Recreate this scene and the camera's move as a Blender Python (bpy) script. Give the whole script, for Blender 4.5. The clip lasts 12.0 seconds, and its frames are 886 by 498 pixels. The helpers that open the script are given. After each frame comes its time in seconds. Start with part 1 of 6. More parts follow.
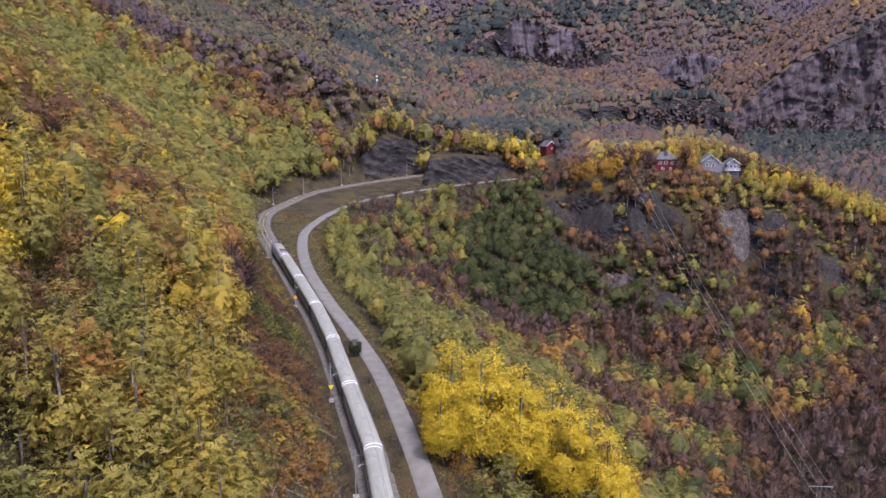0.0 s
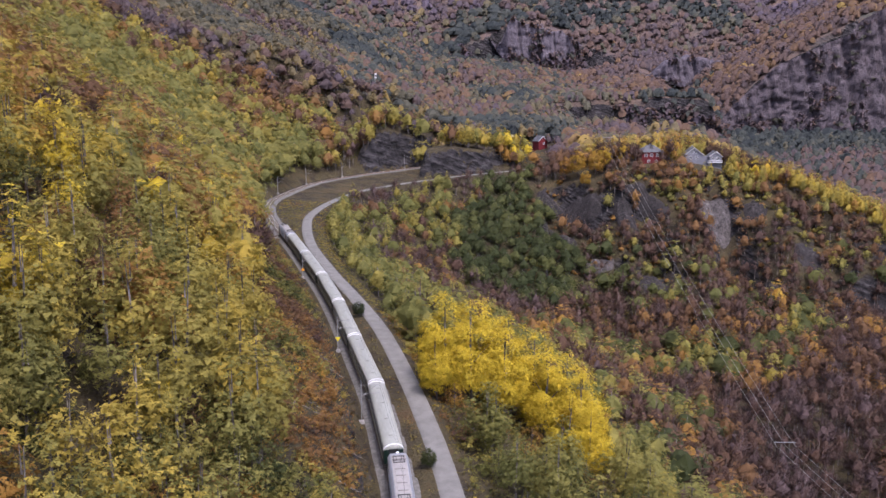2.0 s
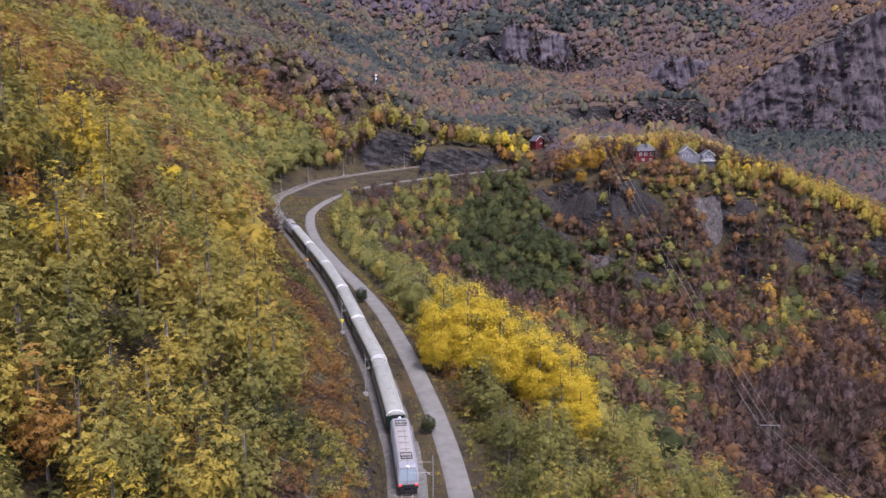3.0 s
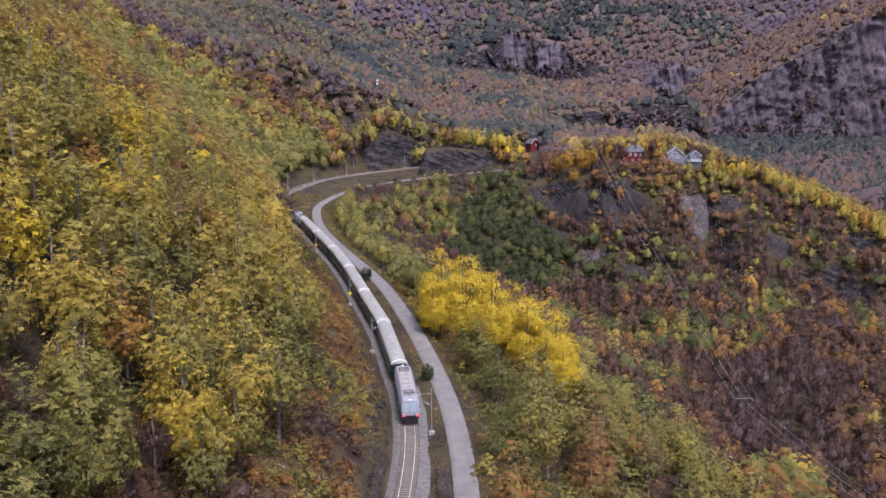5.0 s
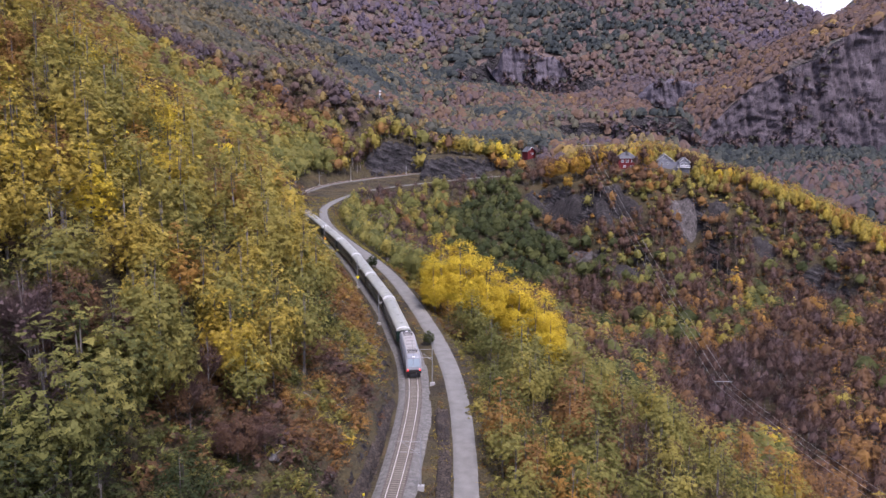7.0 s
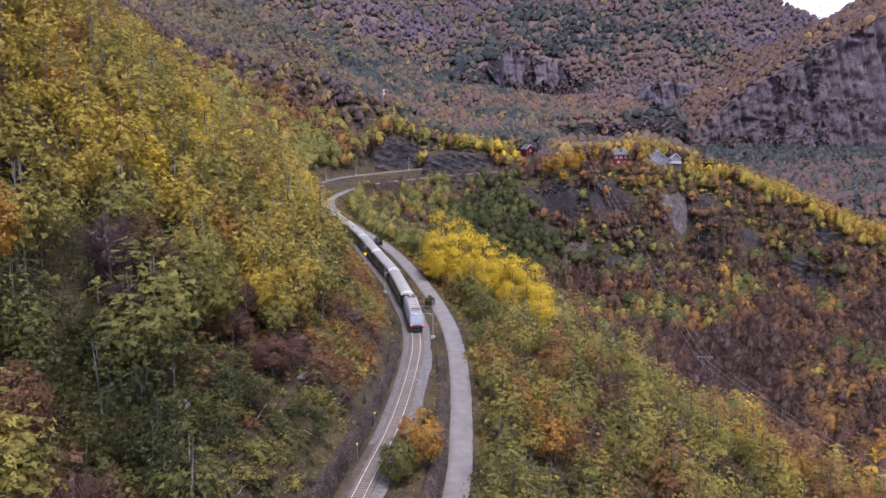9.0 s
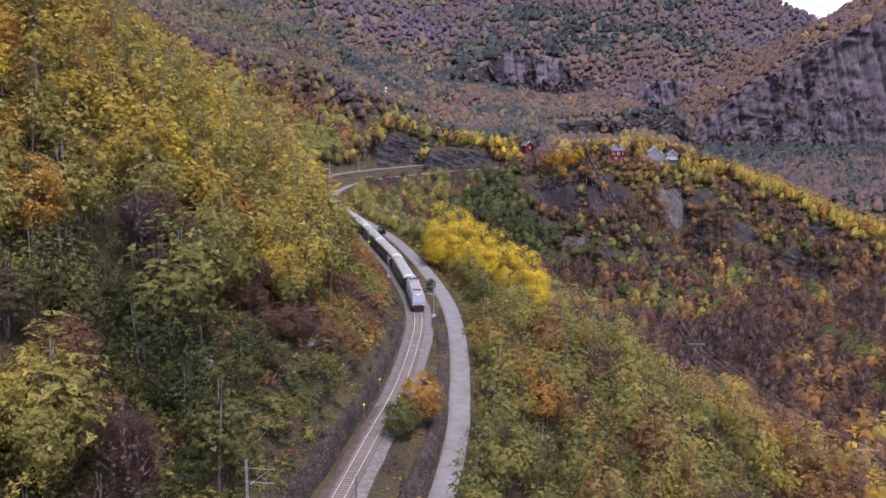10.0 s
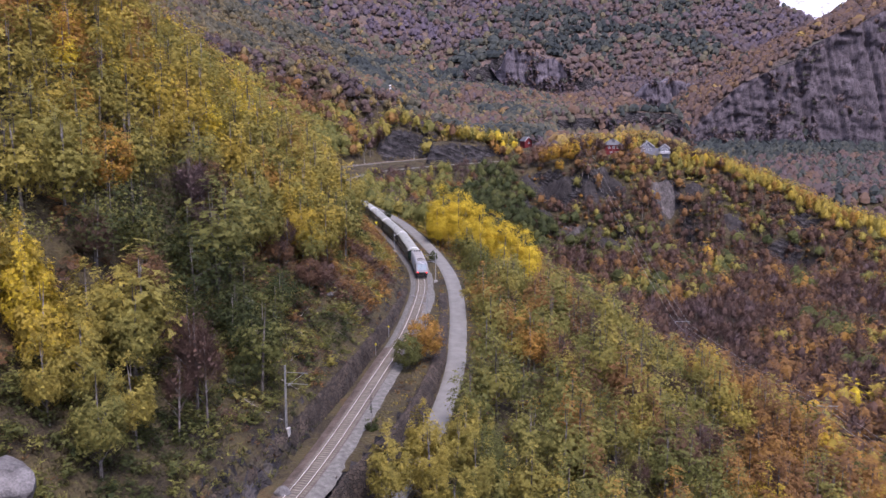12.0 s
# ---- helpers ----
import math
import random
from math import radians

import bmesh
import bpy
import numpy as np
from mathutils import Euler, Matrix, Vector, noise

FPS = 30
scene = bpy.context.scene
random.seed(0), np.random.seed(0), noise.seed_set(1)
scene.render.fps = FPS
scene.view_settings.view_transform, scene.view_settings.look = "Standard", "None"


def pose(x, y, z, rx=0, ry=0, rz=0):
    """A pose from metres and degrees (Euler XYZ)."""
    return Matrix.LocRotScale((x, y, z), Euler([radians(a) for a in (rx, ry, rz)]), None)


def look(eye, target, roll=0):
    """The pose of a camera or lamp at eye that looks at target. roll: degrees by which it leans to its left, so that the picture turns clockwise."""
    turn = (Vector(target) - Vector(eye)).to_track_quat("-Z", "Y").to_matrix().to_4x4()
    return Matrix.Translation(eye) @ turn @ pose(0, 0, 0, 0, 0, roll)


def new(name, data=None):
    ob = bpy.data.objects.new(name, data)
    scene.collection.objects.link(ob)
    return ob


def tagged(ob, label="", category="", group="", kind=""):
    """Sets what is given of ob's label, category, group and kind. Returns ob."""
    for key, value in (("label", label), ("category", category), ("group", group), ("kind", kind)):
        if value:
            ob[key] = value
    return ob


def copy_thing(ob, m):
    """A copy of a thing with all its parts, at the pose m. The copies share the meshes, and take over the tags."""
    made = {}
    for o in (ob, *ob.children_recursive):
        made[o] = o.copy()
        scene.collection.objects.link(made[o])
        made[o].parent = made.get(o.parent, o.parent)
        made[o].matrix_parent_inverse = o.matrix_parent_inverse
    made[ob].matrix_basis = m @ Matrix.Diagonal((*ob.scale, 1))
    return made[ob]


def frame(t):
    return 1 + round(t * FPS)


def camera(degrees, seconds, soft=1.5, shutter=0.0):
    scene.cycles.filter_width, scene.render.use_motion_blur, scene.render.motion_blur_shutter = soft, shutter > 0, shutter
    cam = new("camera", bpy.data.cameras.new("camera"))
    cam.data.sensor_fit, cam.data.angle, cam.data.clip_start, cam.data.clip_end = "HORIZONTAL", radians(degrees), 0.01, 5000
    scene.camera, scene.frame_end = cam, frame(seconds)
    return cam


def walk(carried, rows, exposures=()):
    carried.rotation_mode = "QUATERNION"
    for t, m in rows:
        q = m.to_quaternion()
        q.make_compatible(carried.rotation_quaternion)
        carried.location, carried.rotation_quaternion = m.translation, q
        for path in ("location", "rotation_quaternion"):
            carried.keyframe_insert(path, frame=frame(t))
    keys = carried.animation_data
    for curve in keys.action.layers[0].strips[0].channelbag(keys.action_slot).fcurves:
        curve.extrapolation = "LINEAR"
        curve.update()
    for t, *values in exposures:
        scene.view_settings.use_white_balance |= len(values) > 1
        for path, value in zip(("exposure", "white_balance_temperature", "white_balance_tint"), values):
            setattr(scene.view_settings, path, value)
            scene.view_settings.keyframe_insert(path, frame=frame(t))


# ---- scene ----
cam = camera(56.2, 12.0)
METRES, EYE, TILT, LEAN, TURN = 128.0, 80.0, -10.5, 0.0, 0.0
ROWS = [
    (0.0, 0.0, 0.0, 0.0, 0.0, 0.0, -0.0),
    (0.5, 0.0015, -0.0374, -0.0148, -0.03, 0.03, 0.03),
    (1.0, 0.0028, -0.0748, -0.0295, -0.06, 0.06, 0.03),
    (1.5, 0.004, -0.1124, -0.0443, -0.12, 0.13, 0.05),
    (2.0, 0.0047, -0.1497, -0.0591, -0.19, 0.25, 0.06),
    (2.5, 0.005, -0.1873, -0.0736, -0.23, 0.37, 0.06),
    (3.0, 0.0052, -0.2251, -0.0882, -0.24, 0.5, 0.07),
    (5.0, 0.0078, -0.3779, -0.1459, -0.27, 1.17, 0.14),
    (5.5, 0.0081, -0.4153, -0.161, -0.27, 1.44, 0.15),
    (6.0, 0.0082, -0.4535, -0.1759, -0.27, 1.7, 0.13),
    (6.5, 0.0079, -0.4911, -0.1912, -0.27, 1.99, 0.12),
    (8.5, 0.0106, -0.6463, -0.2526, -0.16, 2.51, 0.05),
    (9.0, 0.0114, -0.6851, -0.2685, -0.12, 2.51, 0.03),
    (9.5, 0.0122, -0.7246, -0.2843, -0.08, 2.51, 0.01),
    (10.0, 0.0129, -0.7645, -0.2996, -0.03, 2.51, -0.01),
    (10.5, 0.0137, -0.8057, -0.3144, 0.01, 2.52, -0.03),
    (11.0, 0.0143, -0.8478, -0.3302, 0.05, 2.53, -0.04),
    (11.5, 0.0153, -0.8902, -0.3455, 0.1, 2.55, -0.06),
    (12.0, 0.0166, -0.9325, -0.3604, 0.16, 2.57, -0.05),
]
walk(cam, [(t, pose(0, 0, EYE, TILT, LEAN, TURN) @ pose(METRES * x, METRES * y, METRES * z, 90 + pitch, roll, yaw)) for t, x, y, z, yaw, pitch, roll in ROWS],
     exposures=[(0.0, 1.18, 5890, 26), (12.0, 1.25, 5800, 30)])

# ---- light: a bright overcast sky, with a wide, weak sun ----
world = bpy.data.worlds.new("overcast_sky")
scene.world = world
world.use_nodes = True
wn, wl = world.node_tree.nodes, world.node_tree.links
sky = wn.new("ShaderNodeTexSky")
sky.sky_type, sky.sun_disc = "NISHITA", False
sky.sun_elevation, sky.sun_rotation = radians(64), radians(150)
sky.air_density, sky.dust_density, sky.ozone_density = 1.0, 4.0, 1.0
wn["Background"].inputs["Strength"].default_value = 0.11
wl.new(sky.outputs["Color"], wn["Background"].inputs["Color"])
sun = new("sun", bpy.data.lights.new("sun", "SUN"))
sun.data.energy, sun.data.angle, sun.data.color = 1.5, radians(14), (1.0, 0.95, 0.88)
sun.matrix_world = look((0, 0, 300), (math.sin(radians(150)) * -100, math.cos(radians(150)) * -100, 300 - 100 * math.tan(radians(64))))
# ---- the lie of the land ----
def smooth(a, b, v):
    u = np.clip((v - a) / (b - a), 0, 1)
    return u * u * (3 - 2 * u)


def spline(points, step):
    """A smooth line through the points, resampled evenly."""
    p = np.array(points, float)
    p = np.vstack([2 * p[0] - p[1], p, 2 * p[-1] - p[-2]])
    out = []
    for i in range(1, len(p) - 2):
        u = np.linspace(0, 1, 40, endpoint=False)[:, None]
        a, b, c, d = p[i - 1:i + 3]
        out.append(0.5 * (2 * b + (c - a) * u + (2 * a - 5 * b + 4 * c - d) * u ** 2 + (3 * b - a - 3 * c + d) * u ** 3))
    q = np.vstack(out + [p[-2:-1]])
    s = np.r_[0, np.cumsum(np.linalg.norm(np.diff(q[:, :2], axis=0), axis=1))]
    t = np.arange(0, s[-1], step)
    return np.column_stack([np.interp(t, s, q[:, k]) for k in range(3)])


TRACK = spline([(-110, -260, 2.5), (-72, -170, 6.8), (-40, -105, 10.6), (-23, -62, 13.1), (-16.2, -36, 14.5), (-13.2, -21, 15.3), (-10.7, -5, 16.2),
                (-8.2, 12, 17.2), (-5.6, 30, 18.2), (-3.9, 52, 19.5), (-3.5, 70, 20.5), (-4.9, 87, 21.5), (-7.4, 101, 22.3), (-11, 120, 23.4),
                (-15.2, 137, 24.4), (-26.9, 181, 26.9), (-43.4, 231, 29.6), (-53.2, 259, 31.0), (-62.2, 286, 32.3), (-67.8, 306, 33.3), (-69.8, 325, 34.3), (-67.6, 343, 35.1),
                (-60.5, 371, 36.6), (-48.5, 391, 37.7), (-35, 405, 38.6), (-20, 417, 39.6), (4, 440, 41.3), (40, 475, 43.8), (80, 530, 47), (130, 620, 52)], 0.6)
ROAD = spline([(-62, -160, -2), (-38, -105, 1.5), (-19, -62, 5), (-8.5, -34, 8.2), (-1.0, -12, 11.5), (3.4, 12, 14.8), (4.6, 33, 17.2), (4.7, 54, 19.4), (3.8, 73, 20.9),
               (1.6, 92, 22.0), (-2.1, 113, 23.2), (-6.6, 134, 24.4), (-12.6, 158, 25.8), (-20.5, 182, 27.0), (-30, 209, 28.1), (-41.3, 246, 29.3), (-48.2, 280, 30.6),
               (-49.8, 303, 31.6), (-45.8, 332, 32.9), (-36, 361, 34.2), (-21.5, 380, 35.2), (-1, 398, 36.4), (19, 411, 37.5), (42, 421, 38.8), (58, 430, 40)], 0.8)
# the brink of the gorge: the road's outer side, then the crest of the ridge
BRINK = np.vstack([ROAD, spline([(60, 424, 40), (82, 410, 41), (104, 404, 43), (130, 404, 43.5), (160, 398, 36), (190, 389, 27), (221, 381, 13), (250, 372, 1), (300, 352, -12), (380, 300, -20), (480, 160, -22)], 1.5)])


def nearest(line, x, y):
    """Signed distance (left of the line is positive), height and running number of the nearest point of a line."""
    x, y = np.ravel(x), np.ravel(y)
    d, z, k = (np.empty(len(x)) for _ in range(3))
    tang = np.gradient(line[:, :2], axis=0)
    tang /= np.linalg.norm(tang, axis=1)[:, None]
    coarse = np.arange(0, len(line), 8)
    for a in range(0, len(x), 20000):
        b = slice(a, a + 20000)
        px, py = x[b, None], y[b, None]
        i = coarse[((px - line[coarse, 0]) ** 2 + (py - line[coarse, 1]) ** 2).argmin(1)]
        j = np.clip(i[:, None] + np.arange(-8, 9), 0, len(line) - 1)
        m = ((px - line[j, 0]) ** 2 + (py - line[j, 1]) ** 2).argmin(1)
        i = j[np.arange(len(j)), m]
        dx, dy = x[b] - line[i, 0], y[b] - line[i, 1]
        side = tang[i, 0] * dy - tang[i, 1] * dx
        d[b], z[b], k[b] = np.hypot(dx, dy) * np.where(side >= 0, 1, -1), line[i, 2], i
    return d, z, k


def lattice(x, y, seed):
    h = np.sin(x * 127.1 + y * 311.7 + seed * 74.7) * 43758.5453
    return h - np.floor(h)


def rough(x, y, size, octaves=4, seed=0):
    """Fractal value noise about 0, of the given largest size in metres."""
    total, amp = np.zeros_like(x, float), 1.0
    for o in range(octaves):
        u, v = x / size + 17.3 * o, y / size - 9.1 * o
        i, j = np.floor(u), np.floor(v)
        f, g = u - i, v - j
        f, g = f * f * (3 - 2 * f), g * g * (3 - 2 * g)
        n = (lattice(i, j, seed) * (1 - f) + lattice(i + 1, j, seed) * f) * (1 - g) + (lattice(i, j + 1, seed) * (1 - f) + lattice(i + 1, j + 1, seed) * f) * g
        total, amp, size = total + amp * (2 * n - 1), amp * 0.5, size * 0.5
    return total


CREST_X, CREST_Z = [150, 205, 240, 262, 300, 345, 362, 374, 419, 465, 700, 1200], [-50, 8, 40, 66, 102, 126, 133, 146, 166, 190, 318, 500]


def far_land(x, y):
    """The land behind the loop and the houses: wooded shelf, mountain side, rock massif."""
    shelf = np.interp(y, [380, 430, 480, 640, 1110], [44, 49, 57, 72, 128]) + 0.12 * np.maximum(0, y - 1110) + 0.52 * np.maximum(0, -45 - x + 0.06 * (y - 430))
    shelf = shelf + 36 * np.exp(-((y - 478 - 0.06 * x) / 38) ** 2) * smooth(75, -50, x) * smooth(-190, -70, x)
    shelf = shelf - 54 * smooth(130, 250, x) * smooth(700, 688, y) - 54 * smooth(225, 262, x) * smooth(1050, 820, y) * smooth(688, 700, y)
    shelf = shelf - 22 * smooth(85, 120, x) * smooth(470, 520, y) * smooth(692, 684, y) * smooth(300, 240, x)
    step = 44 * smooth(1080, 1094, y + 25 * rough(x, y, 120, 2, 5)) * np.exp(-((x - 120) / 95) ** 2) + 20 * smooth(960, 975, y + 20 * rough(x, y, 100, 2, 6)) * np.exp(-((x - 330) / 120) ** 2)
    side = shelf + step + 0.42 * np.maximum(0, y - 1110 + 0.25 * np.abs(x - 100)) + 16 * rough(x, y, 260, 4, 2) - 16 * np.abs(rough(x + 0.3 * y, 0.35 * y, 150, 3, 9)) * smooth(560, 800, y)
    cap = np.interp(x, [-600, 0, 400, 569, 625, 652, 682, 742, 940], [720, 540, 400, 262, 205, 172, 155, 130, 90]) + 8 * rough(x, y, 120, 3, 8)
    side = np.minimum(side, cap + 0.02 * (y - 1500))
    crest = np.interp(x, CREST_X, CREST_Z) + 7 * rough(x, y, 60, 3, 3)
    face = 735 - 0.18 * (x - 300) + 5 * rough(x, y * 0.2, 70, 3, 4)
    massif = np.minimum(crest, 44 + 2.6 * np.maximum(0, y - face) + 0.17 * np.minimum(0, y - face)) - 0.25 * np.maximum(0, y - face - 260)
    massif = np.where(x > 140, massif, -200)
    return np.maximum(side, massif)


def land(x, y, fine=True):
    shape = np.shape(x)
    x, y = np.ravel(np.asarray(x, float)), np.ravel(np.asarray(y, float))
    dt, zt, kt = nearest(TRACK, x, y)
    de, ze, ke = nearest(BRINK, x, y)
    de = -de
    ty = TRACK[kt.astype(int), 1]
    # uphill of the track: ditch, cut face, steep wooded hill
    lean = np.interp(ty, [-200, 60, 250, 330, 420], [0.86, 0.88, 0.84, 0.70, 0.55])
    cut = np.interp(ty, [-260, -40, 40, 110, 200, 300], [1.5, 2.2, 2.0, 1.2, 0.8, 0.2])
    up = cut * smooth(3.4, 7.5, dt) + lean * np.maximum(0, dt - 4.4) * (1 - 0.00028 * np.clip(dt, 0, 900))
    up = up + smooth(4, 30, dt) * (2.2 * rough(x, y, 26, 3, 1) + 6 * rough(x, y, 120, 2, 7) * smooth(20, 80, dt))
    left = zt + up
    # beyond the brink: slope below the road, cliff below the ridge, gorge floor
    bx = BRINK[ke.astype(int), 0]
    by = BRINK[ke.astype(int), 1]
    ridge = np.where(ke >= len(ROAD) - 30, smooth(20, 60, bx), 0.0)
    w = np.maximum(0, de - 2.3)
    bank = 0.52 * w + 0.8 * smooth(0, 2.5, w)
    ww = np.maximum(0, w + 7 * rough(x, y, 34, 4, 15) * smooth(2, 14, w))
    bluff = smooth(0.15, 0.6, rough(x, y * 0.6, 40, 3, 16))
    scar = np.exp(-(((x - 137) / 10) ** 2)) + 0.8 * np.exp(-(((x - 72) / 16) ** 2)) + 0.6 * np.exp(-(((x - 99) / 7) ** 2))
    cliff = 0.72 * ww + 1.5 * bluff * np.clip(ww - 6, 0, 7) + 1.3 * bluff * np.clip(ww - 24, 0, 6) + 1.9 * scar * np.clip(ww - 12, 0, 9)
    cliff = np.where(cliff > 46, 46 + 0.5 * (cliff - 46), cliff)
    drop = bank * (1 - ridge) + cliff * ridge + (smooth(3, 20, w)) * (1.6 * rough(x, y, 22, 3, 11) + 3.5 * rough(x, y, 70, 2, 12) * smooth(15, 60, w) + 2 * ridge * rough(x, y, 12, 3, 13))
    floor = -29 + 0.035 * np.maximum(0, y - 150) + 2.5 * rough(x, y, 50, 3, 14) - 0.05 * np.maximum(0, x - 130) + 0.55 * np.maximum(0, x - 420)
    right = ze - drop
    right = np.maximum(right, floor) + np.log1p(np.exp(-np.abs(right - floor) / 4)) * 4 - 4 * math.log(2) * np.exp(-np.abs(right - floor) / 8) * 0
    # behind the ridge
    a, b = np.maximum(0, np.abs(dt) - 3.2), np.maximum(0, np.abs(de) - 2.4)
    mid = ze + (zt - 0.5 - ze) * np.where(ty < 70, smooth(0.5, 2.4, b), b / np.maximum(a + b, 1e-6)) + 0.3 * rough(x, y, 5, 2, 19)
    mid = np.where(np.abs(dt) <= 3.2, zt - 0.5, np.where(np.abs(de) <= 2.4, ze, mid))
    behind = smooth(80, 140, x) * np.maximum(0, -de)
    mid = np.where(behind > 0, ze - 0.28 * np.maximum(0, -de - 25) * smooth(140, 210, x) + (mid - ze) * (1 - smooth(80, 140, x)), mid)
    # the rock knoll beside the loop
    inland = -de + 3.5 * rough(x, y, 11, 4, 21)
    knoll = np.interp(x + 1.5 * rough(x, y, 9, 3, 24), [-9, -6, 7, 30, 46, 58], [0, 11.5, 12.5, 10.0, 5.5, 0]) * smooth(3.0, 8.0, inland) * smooth(46, 30, inland) * smooth(3.0, 6.5, np.abs(dt)) * (ke < len(ROAD) + 5) * (y > 340)
    z = np.where(dt > 0, left, np.where(de > 0, right, mid + knoll))
    outcrop = (15 - 0.12 * (x + 20)) * smooth(-42, -32, x + 3 * rough(x, y, 8, 3, 22)) * smooth(0, -9, x + 2 * rough(x, y, 8, 3, 25)) * smooth(4.0, 11, dt + 2 * rough(x, y, 7, 3, 23)) * smooth(48, 20, dt) * (y > 400)
    z = z + np.where(dt > 0, outcrop, 0)
    far = far_land(x, y)
    wide = smooth(418, 480, y)
    keep = smooth(14, 4, np.abs(dt)) * smooth(640, 560, y)
    wide = wide * (1 - keep)
    z = z * (1 - wide) + far * wide
    # ballast and carriageway lie flush on made ground
    z = np.where((dt > -3.3) & (dt < 4.9), zt - 0.5, z)
    z = np.where((np.abs(de) < 2.9) & (ke < len(ROAD)), ze - 0.14, z)
    return z.reshape(shape)
# ---- materials ----
def material(name, colors, scale=1.0, rough_=0.85, metal=0.0, bump=0.3, detail=6.0, fine=8.0, coords="Object", spec=0.3, stretch=(1, 1, 1), random=0.0):
    """A surface whose colour runs through the given colours by two sizes of noise (scale, and fine times as fine), with relief."""
    m = bpy.data.materials.new(name)
    m.use_nodes = True
    n, l = m.node_tree.nodes, m.node_tree.links
    b = n["Principled BSDF"]
    b.inputs["Roughness"].default_value, b.inputs["Metallic"].default_value = rough_, metal
    b.inputs["Specular IOR Level"].default_value = spec
    tc, mp = n.new("ShaderNodeTexCoord"), n.new("ShaderNodeMapping")
    mp.inputs["Scale"].default_value = stretch
    l.new(tc.outputs[coords], mp.inputs["Vector"])
    big, small, mix = n.new("ShaderNodeTexNoise"), n.new("ShaderNodeTexNoise"), n.new("ShaderNodeMath")
    big.inputs["Scale"].default_value, big.inputs["Detail"].default_value = scale, detail
    small.inputs["Scale"].default_value, small.inputs["Detail"].default_value = scale * fine, 3.0
    for t in (big, small):
        l.new(mp.outputs["Vector"], t.inputs["Vector"])
    mix.operation = "MULTIPLY_ADD"
    mix.inputs[1].default_value = 0.45
    l.new(small.outputs["Fac"], mix.inputs[0])
    l.new(big.outputs["Fac"], mix.inputs[2])
    src = mix.outputs[0]
    if random:
        oi, add = n.new("ShaderNodeObjectInfo"), n.new("ShaderNodeMath")
        add.operation = "MULTIPLY_ADD"
        add.inputs[1].default_value = random
        l.new(oi.outputs["Random"], add.inputs[0])
        l.new(src, add.inputs[2])
        src = add.outputs[0]
    ramp = n.new("ShaderNodeValToRGB")
    l.new(src, ramp.inputs["Fac"])
    e = ramp.color_ramp.elements
    while len(e) < len(colors):
        e.new(0.5)
    for i, c in enumerate(colors):
        e[i].position = 0.48 + (0.50 + random) * i / max(1, len(colors) - 1)
        e[i].color = (*c, 1)
    l.new(ramp.outputs["Color"], b.inputs["Base Color"])
    if bump:
        bp = n.new("ShaderNodeBump")
        bp.inputs["Strength"].default_value, bp.inputs["Distance"].default_value = bump, 0.3 / scale
        l.new(mix.outputs[0], bp.inputs["Height"])
        l.new(bp.outputs["Normal"], b.inputs["Normal"])
    return m


